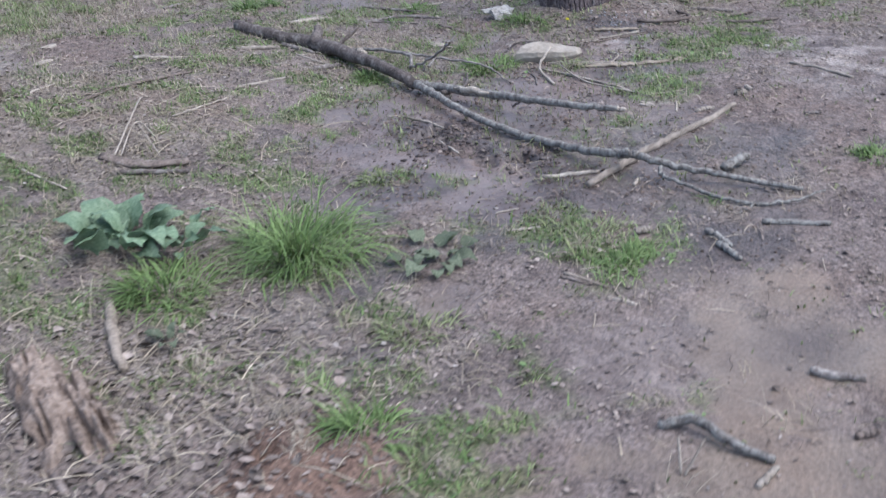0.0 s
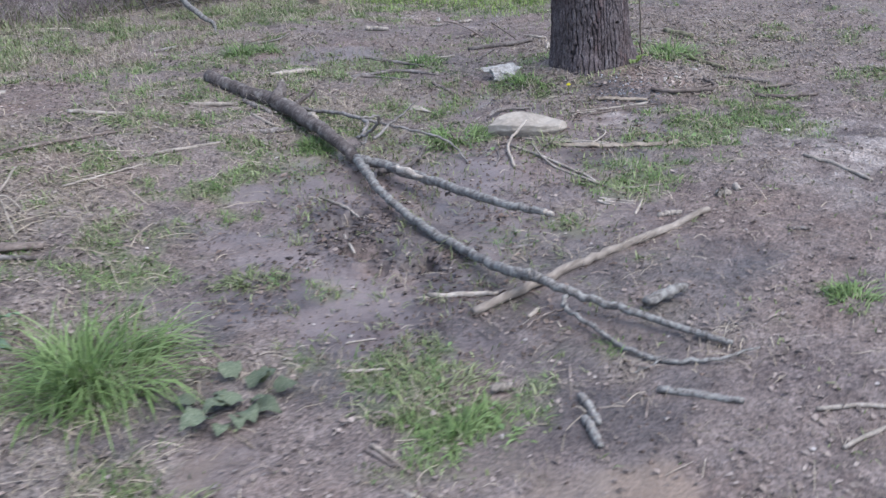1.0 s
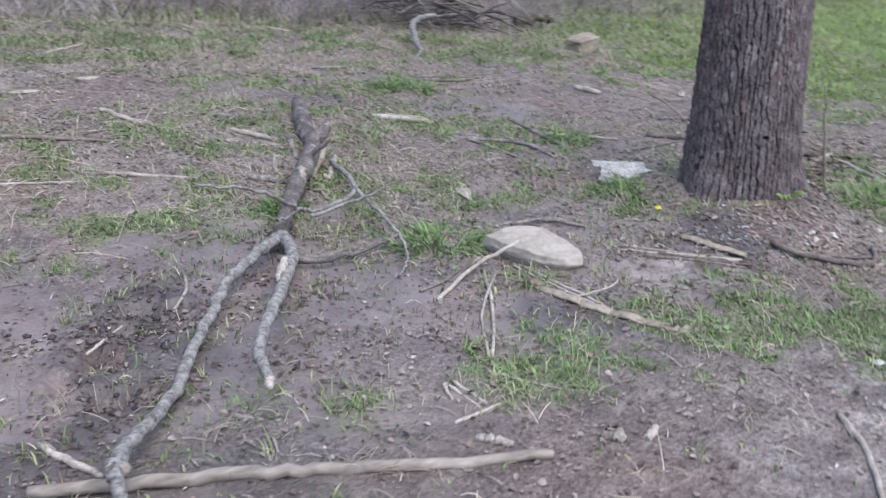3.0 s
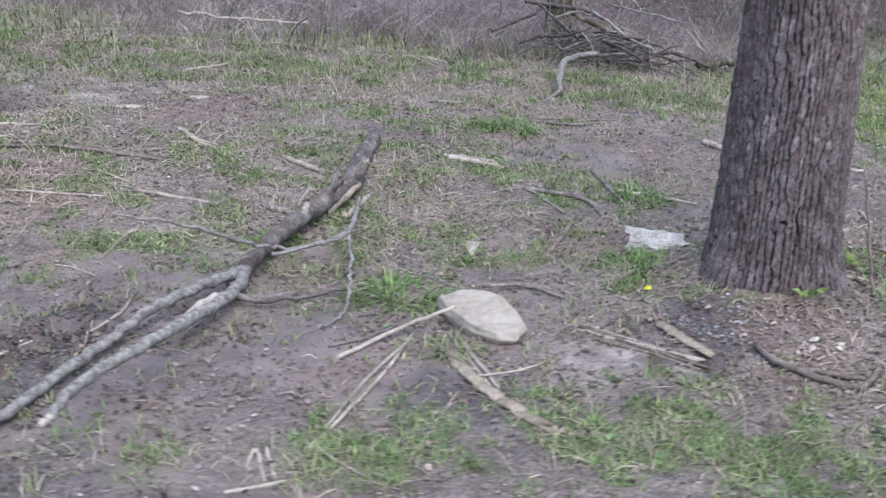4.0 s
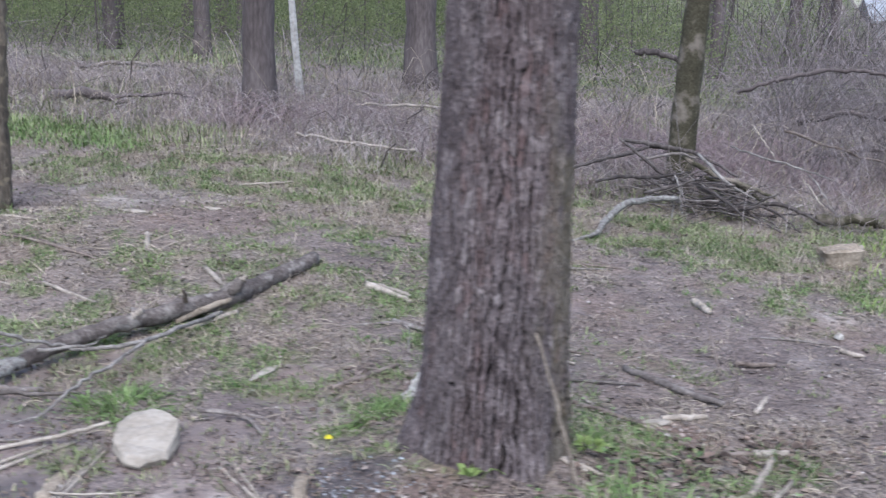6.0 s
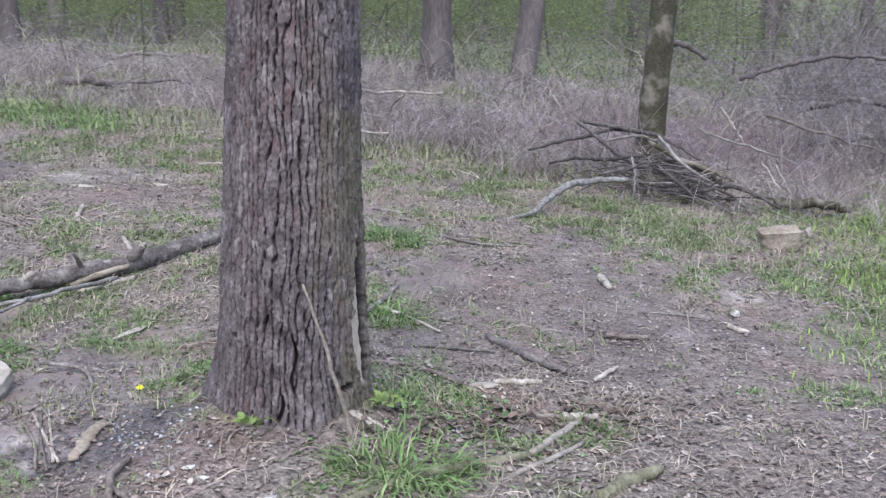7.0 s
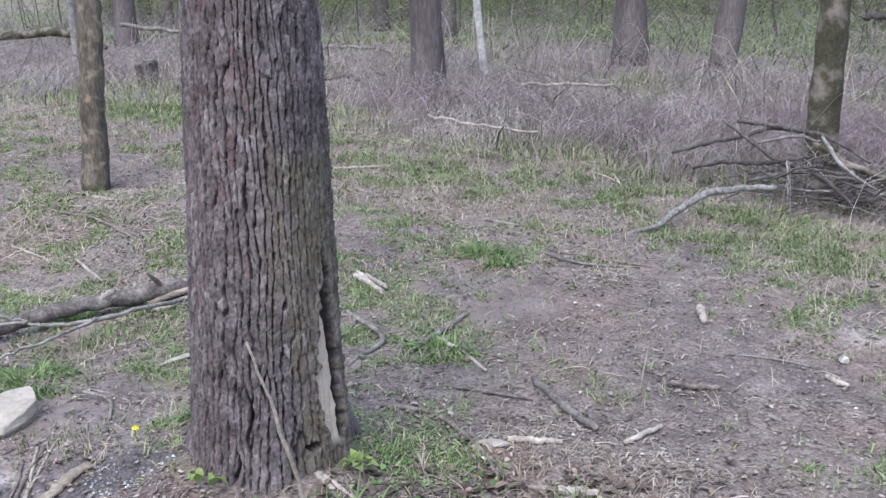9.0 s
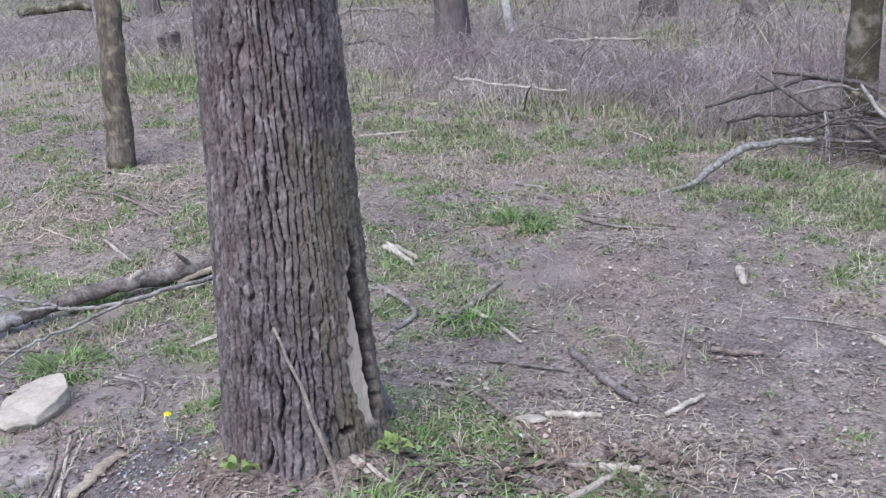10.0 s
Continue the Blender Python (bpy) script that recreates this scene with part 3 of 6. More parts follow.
def big_tree():
    n_a = 560
    zz = np.concatenate([np.arange(-0.12, 2.2, 0.005), np.geomspace(2.31, 11.0, 90)])
    ang, z = np.meshgrid(np.linspace(0, 2 * np.pi, n_a, endpoint=False), zz)
    r0 = trunk_radius(z)
    lobes = np.clip(0.36 - z, 0, 1) ** 2 * (0.62 * np.maximum(0, np.cos(3 * (ang - 3.30))) ** 2 + 0.14 * np.maximum(0, np.cos(5 * ang + 0.8)))
    r = r0 + lobes + 0.010 * (vnoise(np.cos(ang) * 1.6 + 7, np.sin(ang) * 1.6 + z * 1.1, 3) - 0.5)
    ca, sa = np.cos(ang), np.sin(ang)
    # bark plates: jittered cells, taller than wide, with deep furrows between columns and shallower cracks across
    columns, tall = 60, 20.0
    warp = 2.0 * (fbm(ca * 2.4 + 11, sa * 2.4 + z * 2.0, 15, 3) - 0.5) + 0.9 * (fbm(ca * 9 + 20, sa * 9 + z * 9, 33, 4) - 0.5)
    u = ang / (2 * np.pi) * columns + warp
    w = z * tall + 1.2 * (fbm(ca * 14 + 5, sa * 14 + z * 18, 35, 4) - 0.5)
    iu = np.floor(u)
    best, second = np.full(u.shape, 9.0), np.full(u.shape, 9.0)
    bu, bw, su, sw, tone = (np.zeros_like(u) for _ in range(5))
    for du in (-1, 0, 1):
        cu = iu + du
        key = np.mod(cu, columns)
        shift = lattice(key, key * 0, 71) * 7.3
        iw = np.floor(w + shift)
        for dw in (-1, 0, 1):
            cw = iw + dw
            pu = cu + 0.5 + 0.42 * (lattice(key, cw, 61) - 0.5)
            pw = cw - shift + 0.5 + 0.85 * (lattice(key, cw, 62) - 0.5)
            d = np.hypot(u - pu, (w - pw) * 0.72)
            t = lattice(key, cw, 75)
            nearer = d < best
            between = (~nearer) & (d < second)
            su, sw = np.where(nearer, bu, np.where(between, pu, su)), np.where(nearer, bw, np.where(between, pw, sw))
            second = np.where(nearer, best, np.where(between, d, second))
            bu, bw, tone = np.where(nearer, pu, bu), np.where(nearer, pw, bw), np.where(nearer, t, tone)
            best = np.where(nearer, d, best)
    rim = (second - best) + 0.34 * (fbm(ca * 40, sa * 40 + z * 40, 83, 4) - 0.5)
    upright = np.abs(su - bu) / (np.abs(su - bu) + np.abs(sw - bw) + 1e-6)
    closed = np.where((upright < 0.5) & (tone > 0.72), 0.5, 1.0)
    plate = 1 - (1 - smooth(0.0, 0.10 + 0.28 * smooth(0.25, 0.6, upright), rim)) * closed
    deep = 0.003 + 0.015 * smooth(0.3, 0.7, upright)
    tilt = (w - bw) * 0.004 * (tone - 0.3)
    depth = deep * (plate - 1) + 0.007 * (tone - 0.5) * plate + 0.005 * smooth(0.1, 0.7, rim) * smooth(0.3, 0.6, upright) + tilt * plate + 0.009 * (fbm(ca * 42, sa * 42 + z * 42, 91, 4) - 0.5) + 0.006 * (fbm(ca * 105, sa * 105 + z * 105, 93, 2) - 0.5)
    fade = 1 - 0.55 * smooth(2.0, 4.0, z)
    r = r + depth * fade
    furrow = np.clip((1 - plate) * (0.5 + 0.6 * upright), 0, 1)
    hollow_shade, bare = np.zeros_like(z), np.zeros_like(z)
    deg = np.degrees(ang)
    # small pits and slits in the bark, sunk and also coloured with their own shade
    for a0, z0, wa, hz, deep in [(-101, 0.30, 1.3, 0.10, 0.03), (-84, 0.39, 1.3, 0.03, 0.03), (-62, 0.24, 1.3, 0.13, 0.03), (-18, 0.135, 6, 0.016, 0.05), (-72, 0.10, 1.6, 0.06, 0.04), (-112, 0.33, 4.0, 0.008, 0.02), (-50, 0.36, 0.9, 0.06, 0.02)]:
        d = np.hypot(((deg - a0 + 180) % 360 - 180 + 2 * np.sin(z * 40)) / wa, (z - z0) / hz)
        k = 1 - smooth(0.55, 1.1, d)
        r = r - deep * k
        hollow_shade = np.maximum(hollow_shade, k * 0.85)
    # the split side: a torn root flare with a strip of bare wood, a cleft with its shade painted near-black and a
    # standing lip of bark
    da = (deg + 180) % 360 - 180 + 3.0 * (vnoise(z * 24, 3.0 + 0 * z, 5) - 0.5)
    r = r + np.interp(z, [0.0, 0.1, 0.2, 0.3, 0.5, 0.7, 0.82], [0.034, 0.032, 0.026, 0.019, 0.012, 0.006, 0.0]) * np.exp(-((da - 19) / 8) ** 2) * (0.2 + 1.4 * fbm(z * 9, ang * 14, 12, 4))
    left = np.interp(z, [0.12, 0.2, 0.3, 0.45, 0.58, 0.78], [1, -3, -6, -6, -2, 4]) + 9 * (fbm(z * 26, 8.0 + 0 * z, 6, 3) - 0.5)
    edge = np.interp(z, [0.12, 0.2, 0.3, 0.45, 0.58], [14, 12, 10, 7, 1]) + 4 * (fbm(z * 30, 31.0 + 0 * z, 9, 3) - 0.5)
    right = np.interp(z, [0.08, 0.2, 0.5, 0.65, 0.78], [16, 15, 12, 11, 8]) + 7 * (fbm(z * 30, 21.0 + 0 * z, 9, 3) - 0.5)
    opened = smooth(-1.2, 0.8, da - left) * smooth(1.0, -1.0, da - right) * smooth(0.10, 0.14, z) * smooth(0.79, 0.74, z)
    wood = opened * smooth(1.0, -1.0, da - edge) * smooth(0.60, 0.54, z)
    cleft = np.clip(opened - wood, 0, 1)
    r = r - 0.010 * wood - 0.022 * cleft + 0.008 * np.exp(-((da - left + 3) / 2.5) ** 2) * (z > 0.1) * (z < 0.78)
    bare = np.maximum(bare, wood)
    hollow_shade = np.maximum(hollow_shade, cleft * 0.95)
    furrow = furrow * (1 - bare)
    r = np.where(bare > 0.5, r - depth * fade * 0.85, r)
    cx = TREE[0] + 0.023 * z
    cy = TREE[1] + 0.021 * z
    verts = np.stack([cx + np.cos(ang) * r, cy + np.sin(ang) * r, z + 0.04], -1).reshape(-1, 3)
    rows = len(zz)
    i = np.arange(rows * n_a).reshape(rows, n_a)
    nxt = np.roll(i, -1, 1)
    q = np.stack([i[:-1], nxt[:-1], nxt[1:], i[1:]], -1).reshape(-1, 4)
    me = shade(fast_mesh("trunk", verts, q, np.full(len(q), 4)))
    algae = smooth(0.36, 0.62, fbm(ca * 5 + 1, z * 5, 19, 3)) * smooth(62, 15, np.abs((deg + 5 + 180) % 360 - 180)) * 0.42 * (1 - smooth(0.8, 2.2, z) * 0.5)
    face = plate * (1 - bare) * fade
    for key, val in (("pale_plate", (0.45 * smooth(0.78, 0.92, tone) * smooth(0.46, 0.60, fbm(ca * 24, sa * 24 + z * 20, 98, 3)) + 0.06) * smooth(0.36, 0.56, fbm(ca * 2 + 6, sa * 2 + z * 2.2, 99, 4)) * face), ("red_plate", (0.10 + 0.30 * smooth(0.3, 0.1, tone)) * smooth(0.50, 0.62, fbm(ca * 1.8 + 2, sa * 1.8 + z * 1.5, 97, 4)) * face), ("furrow", furrow), ("hollow_shade", hollow_shade), ("bare_wood", bare), ("algae", algae * (1 - hollow_shade) * (1 - bare))):
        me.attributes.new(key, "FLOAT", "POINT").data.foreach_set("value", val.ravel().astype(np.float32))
    tree = thing("tree", None, None, "large tree with deeply furrowed grey-brown bark, split at its foot", "tree")
    bark = bark_material()
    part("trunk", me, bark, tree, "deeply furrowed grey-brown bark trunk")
    local = np.random.default_rng(3)
    for k in range(9):
        z0 = 5.0 + 0.6 * k
        a = 2.4 * k + 0.4
        size = 2.6 - 0.13 * k
        base = np.array([TREE[0] + 0.018 * z0, TREE[1] + 0.012 * z0, z0])
        way = np.array([math.cos(a), math.sin(a), 0.75])
        line = bend([base, base + way * size * 0.4, base + way * size * 0.8 + [0, 0, 0.35], base + way * size * 1.15 + [0, 0, 0.8]], 4, 0.02, k)
        chunks = [tube_data(line, [trunk_radius(z0) * 0.5, 0.012], 7, 0.1, k)]
        for s in range(14):
            f = local.uniform(0.3, 1.0)
            p = line[int(f * (len(line) - 1))]
            b = a + local.normal(0, 0.9)
            w = np.array([math.cos(b), math.sin(b), local.uniform(0.1, 1.0)]) * local.uniform(0.4, 1.1)
            chunks.append(tube_data(bend([p, p + w * 0.5, p + w + [0, 0, 0.15]], 3, 0.015, s), [0.014, 0.003], 4))
        v, f = join_data(chunks)
        part("limb", shade(mesh_from("limb", v, f)), far_bark, tree)


big_tree()


# ---- fallen branch, a forked limb with broken stubs ----
def fallen_branch():
    ob = thing("fallen_branch", None, None, "long forked fallen branch with grey lichen-spotted bark lying on mud", "branch")

    def limb(name, pts, radii, mat, seed, sides=12, steps=8, rough=0.07, label=""):
        line = bend(pts, steps, 0.0035, seed)
        v, f = tube_data(line, radii, sides, rough, seed)
        return part(name, shade(mesh_from(name, v, f)), mat, ob, label)

    fork = (-1.71, 0.98, 0.062)
    limb("butt", [(-0.97, 2.62, 0.185), (-1.09, 2.25, 0.150), (-1.19, 1.89, 0.135), (-1.42, 1.49, 0.128), (-1.58, 1.22, 0.112), fork], [0.043, 0.045, 0.050, 0.040, 0.037, 0.032], log_bark, 1, 14, label="thick dark barked lower end")
    limb("fork_limb", [fork, (-1.88, 0.80, 0.07), (-2.05, 0.62, 0.065), (-2.18, 0.42, 0.042), (-2.30, 0.22, 0.030), (-2.46, -0.08, 0.030), (-2.64, -0.34, 0.07), (-2.715, -0.49, 0.104), (-2.72, -0.56, 0.096), (-2.725, -0.78, 0.055), (-2.74, -1.00, 0.033), (-2.765, -1.27, 0.014)], [0.025, 0.022, 0.020, 0.019, 0.019, 0.019, 0.020, 0.022, 0.018, 0.015, 0.013, 0.010], lichen_bark, 2)
    limb("side_limb", [fork, (-1.76, 0.74, 0.06), (-2.03, 0.22, 0.11), (-2.21, -0.14, 0.15), (-2.255, -0.35, 0.162)], [0.026, 0.025, 0.021, 0.018, 0.014], lichen_bark, 3)
    limb("broken_end", [(-2.252, -0.340, 0.162), (-2.272, -0.392, 0.163)], [0.014, 0.010], pale_wood, 21, 8, 2, 0.4, "pale broken wood")
    limb("cut_knot", [(-2.690, -0.490, 0.088), (-2.730, -0.500, 0.112)], [0.021, 0.018], pale_wood, 22, 9, 2, 0.2, "pale cut knot")
    limb("stub", [(-1.20, 1.92, 0.135), (-1.15, 1.90, 0.185), (-1.105, 1.915, 0.225)], [0.042, 0.036, 0.027], log_bark, 4, 10, 3)
    limb("broken_end", [(-1.11, 1.912, 0.220), (-1.085, 1.92, 0.243)], [0.020, 0.011], pale_wood, 5, 8, 2, 0.4, "pale broken wood")
    limb("broken_end", [(-1.441, 1.425, 0.153), (-1.411, 1.475, 0.165)], [0.020, 0.016], pale_wood, 6, 8, 2, 0.4, "pale broken wood")
    limb("spike", [(-1.30, 1.70, 0.135), (-1.270, 1.622, 0.202), (-1.241, 1.545, 0.269)], [0.017, 0.013, 0.006], brown_bark, 7, 8, 3)
    limb("twig", [(-1.15, 1.76, 0.10), (-1.26, 1.25, 0.12), (-1.42, 1.12, 0.10), (-1.56, 1.06, 0.115), (-1.72, 0.85, 0.23), (-1.92, 0.66, 0.37), (-2.15, 0.60, 0.44)], [0.012, 0.011, 0.010, 0.008, 0.008, 0.007, 0.005], grey_twig, 8, 8)
    limb("twig", [(-1.26, 1.25, 0.12), (-1.28, 0.98, 0.10), (-1.31, 0.71, 0.075), (-1.36, 0.56, 0.02), (-1.46, 0.46, 0.012)], [0.009, 0.008, 0.007, 0.006, 0.005, 0.003], grey_twig, 9, 8)
    limb("twig", [(-1.60, 0.93, 0.14), (-1.39, 0.94, 0.17), (-1.25, 0.87, 0.25)], [0.009, 0.007, 0.003], grey_twig, 10, 6)
    limb("twig", [(-1.66, 0.93, 0.17), (-1.74, 0.90, 0.155), (-1.86, 0.84, 0.22)], [0.006, 0.005, 0.002], grey_twig, 18, 6)
    limb("peeled_patch", [(-1.80, 0.70, 0.078), (-1.86, 0.58, 0.088), (-1.93, 0.44, 0.100)], [0.006, 0.021, 0.006], pale_wood, 19, 9, 5, 0.3, "bare whitish patch where bark peeled away")
    limb("twig", [(-1.81, 0.77, 0.05), (-1.62, 0.70, 0.035), (-1.33, 0.79, 0.025)], [0.014, 0.012, 0.006], grey_bark, 12, 6)
    limb("twig", [(-2.72, -0.66, 0.07), (-2.78, -0.67, 0.04), (-2.88, -0.86, 0.02), (-2.96, -1.06, 0.014), (-2.89, -1.24, 0.014), (-2.77, -1.36, 0.02)], [0.010, 0.009, 0.009, 0.009, 0.007, 0.004], lichen_bark, 13, 8)
    limb("twig", [(-2.78, -0.67, 0.03), (-2.84, -0.60, 0.012), (-2.93, -0.59, 0.008)], [0.005, 0.004, 0.002], brown_bark, 14, 6)
    limb("twig", [(-2.94, -1.10, 0.014), (-3.01, -1.07, 0.01), (-3.06, -1.04, 0.01)], [0.006, 0.005, 0.002], lichen_bark, 15, 6)
    limb("twig", [(-2.05, 0.20, 0.11), (-1.99, 0.28, 0.06), (-1.90, 0.30, 0.02)], [0.006, 0.005, 0.002], grey_bark, 16, 6)


fallen_branch()


# ---- loose sticks and twigs on the ground ----
def stick(pts, r, mat, label, lift=0, name="stick", flat=1.0, taper=0.75):
    n = len(pts)
    lifts = [lift] * n if np.ndim(lift) == 0 else list(lift)
    line = [(x, y, gz(x, y) + r * 0.75 * flat + k) for (x, y), k in zip(pts, lifts)]
    seed = int(abs(pts[0][0] * 131 + pts[0][1] * 977) * 10) % 9973
    sides = 6 if r < 0.008 else 9
    knob = 0.04 if flat < 0.5 else (0.07 if r > 0.015 else 0.14)
    v, f = tube_data(bend(line, 6, min(0.004, r * 0.18), seed), [r * 0.95, r * 1.05, r, r * taper], sides, knob, seed, flat)
    return thing(name, shade(mesh_from(name, v, f)), mat, label, "stick" if name != "twig" else "twig", group="loose sticks on the ground")


stick([(-2.9, -0.36), (-2.68, -0.45), (-2.44, -0.52), (-2.23, -0.61), (-1.98, -0.72), (-1.65, -0.84)], 0.018, pole_wood, "long straight barkless pale pole lying across the branch", name="pole", taper=0.8)
stick([(-2.84, -0.13), (-2.78, -0.26), (-2.72, -0.37)], 0.011, pale_wood, "short peeled pale stick beside the pole")
stick([(-1.41, 0.22), (-1.17, 0.38), (-0.96, 0.37)], 0.008, pale_wood, "dry barkless pale stick lying on the ground", lift=[0, 0.02, 0.1])
stick([(-1.49, -0.26), (-1.32, 0.06), (-1.14, 0.26)], 0.006, pale_wood, "thin dry bleached twig lying on the ground", lift=[0, 0, 0.04], name="twig")
stick([(-1.43, 0.32), (-1.29, 0.37), (-1.17, 0.46)], 0.006, grey_bark, "thin grey twig lying on the ground", name="twig")
stick([(-1.11, 0.39), (-1.3, 0.02), (-1.51, -0.31)], 0.007, pale_wood, "dry barkless pale stick lying on the ground")
stick([(-1.01, 0.21), (-1.00, 0.09), (-0.97, -0.04), (-0.92, -0.17), (-0.87, -0.29), (-0.81, -0.38), (-0.73, -0.43)], 0.026, tan_wood, "long curved strip of tan bark lying on mud", 0, "bark_strip", 0.35)
stick([(-0.5, 0.33), (-0.32, 0.1), (-0.16, -0.08)], 0.007, brown_bark, "dark brown dead stick lying on the ground")
stick([(0.06, 0.04), (0.07, -0.08), (0.18, -0.23), (0.27, -0.29), (0.42, -0.17)], 0.012, brown_bark, "dark brown crooked piece of root on soil")
stick([(-0.83, 0.8), (-0.55, 0.77), (-0.41, 0.61)], 0.006, grey_bark, "thin grey twig lying on the ground", name="twig")
stick([(-0.56, 1.83), (-0.28, 1.93), (-0.17, 1.6)], 0.008, grey_bark, "grey-barked dead stick lying on the ground")
stick([(-0.38, 1.12), (-0.18, 1.44)], 0.012, brown_bark, "dark brown dead stick lying on the ground")
stick([(-0.57, 2.4), (-0.44, 2.35), (-0.34, 2.3)], 0.014, pale_wood, "dry barkless pale stick lying on the ground")
stick([(0.09, 3.2), (0.37, 3.15), (0.65, 3.25)], 0.008, grey_bark, "grey-barked dead stick lying on the ground")
stick([(0.29, 1.96), (0.46, 1.74)], 0.008, brown_bark, "dark brown dead stick lying on the ground")
stick([(0.51, -0.26), (0.48, -0.56)], 0.012, grey_bark, "grey-barked dead stick lying on the ground")
stick([(0.35, -0.56), (0.48, -0.69)], 0.010, brown_bark, "dark brown dead stick lying on the ground")
stick([(-0.98, -0.01), (-0.83, -0.03), (-0.68, 0.09)], 0.004, pale_wood, "thin dry bleached twig lying on the ground", lift=[0.01, 0.03, 0], name="twig")
stick([(-0.99, 0.37), (-0.93, -0.12)], 0.006, pale_wood, "thin dry bleached twig lying on the ground", name="twig")
stick([(-1.73, -0.44), (-1.7, -0.35), (-1.68, -0.52)], 0.006, pale_wood, "thin dry bleached twig lying on the ground", name="twig")
stick([(-1.54, -0.34), (-1.46, -0.47), (-1.38, -0.57)], 0.005, pale_wood, "thin dry bleached twig lying on the ground", name="twig")
stick([(-1.76, 0.81), (-1.64, 0.78), (-1.51, 0.81)], 0.016, grey_bark, "grey-barked dead stick lying on the ground")
stick([(-2.03, 1.83), (-1.81, 1.76)], 0.008, grey_bark, "grey-barked dead stick lying on the ground")
stick([(-2.85, 2.45), (-2.58, 2.42), (-2.25, 2.32), (-1.98, 2.28)], 0.006, brown_bark, "thin dark brown twig on the ground", name="twig")
stick([(-0.79, -1.05), (-0.88, -1.22), (-1.04, -1.41)], 0.01, pale_wood, "dry barkless pale stick lying on the ground")
stick([(-0.64, -1.08), (-0.69, -1.23)], 0.008, grey_bark, "grey-barked dead stick lying on the ground")
stick([(-1.78, -0.66), (-1.71, -0.74)], 0.013, pale_wood, "dry barkless pale stick lying on the ground")
stick([(-1.46, -0.83), (-1.43, -0.86)], 0.022, pale_wood, "short sawn-off block of pale wood on soil", name="wood_block")
stick([(-1.38, -0.9), (-1.31, -0.86)], 0.014, pale_wood, "short sawn-off block of pale wood on soil", name="wood_block")
stick([(-1.79, -0.56), (-1.62, -0.53)], 0.006, pale_wood, "thin dry bleached twig lying on the ground", name="twig")
stick([(-0.34, 1.96), (-0.02, 1.79), (0.01, 1.49)], 0.012, grey_bark, "grey-barked dead stick lying on the ground")
stick([(-0.59, 2.37), (-0.34, 2.25)], 0.016, pale_wood, "dry barkless pale stick lying on the ground")
stick([(-2.33, -0.22), (-2.26, -0.29)], 0.008, grey_bark, "grey-barked dead stick lying on the ground")
stick([(-0.47, 0.21), (-0.33, 0.08), (-0.2, -0.08)], 0.006, brown_bark, "dark brown dead stick lying on the ground")
stick([(-0.58, -0.11), (-0.55, -0.13)], 0.012, grey_bark, "grey-barked dead stick lying on the ground")
stick([(-1.72, -1.2), (-1.68, -1.28)], 0.008, grey_bark, "grey-barked dead stick lying on the ground")
stick([(-2.85, -0.56), (-2.77, -0.56)], 0.008, pale_wood, "dry barkless pale stick lying on the ground")
stick([(-2.14, 0.9), (-2.18, 0.73), (-2.27, 0.58)], 0.007, pale_wood, "dry barkless pale stick lying on the ground")
stick([(-2.61, 0.37), (-2.46, 0.53)], 0.006, pale_wood, "thin dry bleached twig lying on the ground", name="twig")
stick([(-1.22, 2.13), (-1.29, 1.86)], 0.016, grey_bark, "grey-barked dead stick lying on the ground")
stick([(-1.49, 2.32), (-1.29, 2.12)], 0.014, pale_wood, "dry barkless pale stick lying on the ground")
stick([(-1.59, 1.71), (-1.44, 1.6)], 0.016, grey_bark, "grey-barked dead stick lying on the ground")
stick([(-1.1, 1.83), (-1.24, 1.58)], 0.014, pale_wood, "dry barkless pale stick lying on the ground")
stick([(-1.37, 1.95), (-1.45, 1.72)], 0.01, pale_wood, "dry barkless pale stick lying on the ground")
stick([(-3.26, -0.94), (-3.38, -1.05)], 0.013, lichen_bark, "grey stick with pale lichen on trodden mud")
stick([(-3.37, -1.0), (-3.49, -1.1)], 0.013, lichen_bark, "grey stick with pale lichen on trodden mud")
stick([(-3.13, -1.14), (-3.1, -1.3), (-3.09, -1.4)], 0.012, lichen_bark, "grey stick with pale lichen on trodden mud")
stick([(-2.63, -0.92), (-2.54, -0.96), (-2.45, -1.0)], 0.02, lichen_bark, "thick lichen-spotted piece of branch on mud", lift=0.02)
stick([(-3.04, -1.6), (-2.97, -1.71), (-2.93, -1.83)], 0.007, pale_wood, "dry barkless pale stick lying on the ground")
stick([(-3.21, -1.71), (-3.1, -1.77), (-3.02, -1.83)], 0.007, pale_wood, "dry barkless pale stick lying on the ground")
stick([(-3.78, -0.48), (-3.82, -0.61)], 0.007, brown_bark, "short brown stick lying on the ground")
stick([(-3.34, -0.67), (-3.3, -0.72)], 0.014, pale_wood, "dry barkless pale stick lying on the ground")
stick([(-3.44, -0.16), (-3.37, -0.28)], 0.006, pale_wood, "thin dry bleached twig lying on the ground", name="twig")
stick([(-3.27, -0.05), (-3.2, -0.13)], 0.004, pale_wood, "thin dry bleached twig lying on the ground", name="twig")
stick([(-4.47, 1.05), (-4.65, 0.9), (-4.81, 0.74)], 0.021, weathered_wood, "thick dry pale piece of wood on the ground")
stick([(-4.63, -1.01), (-4.62, -1.12), (-4.67, -1.2), (-4.71, -1.34)], 0.015, lichen_bark, "thick lichen-spotted piece of branch on mud", lift=[0, 0.03, 0.02, 0])
stick([(-4.22, -1.4), (-4.23, -1.46), (-4.22, -1.56)], 0.014, grey_bark, "grey-barked dead stick lying on the ground")
stick([(-3.76, -0.49), (-3.79, -0.58), (-3.83, -0.67)], 0.009, weathered_wood, "dry barkless pale stick lying on the ground")
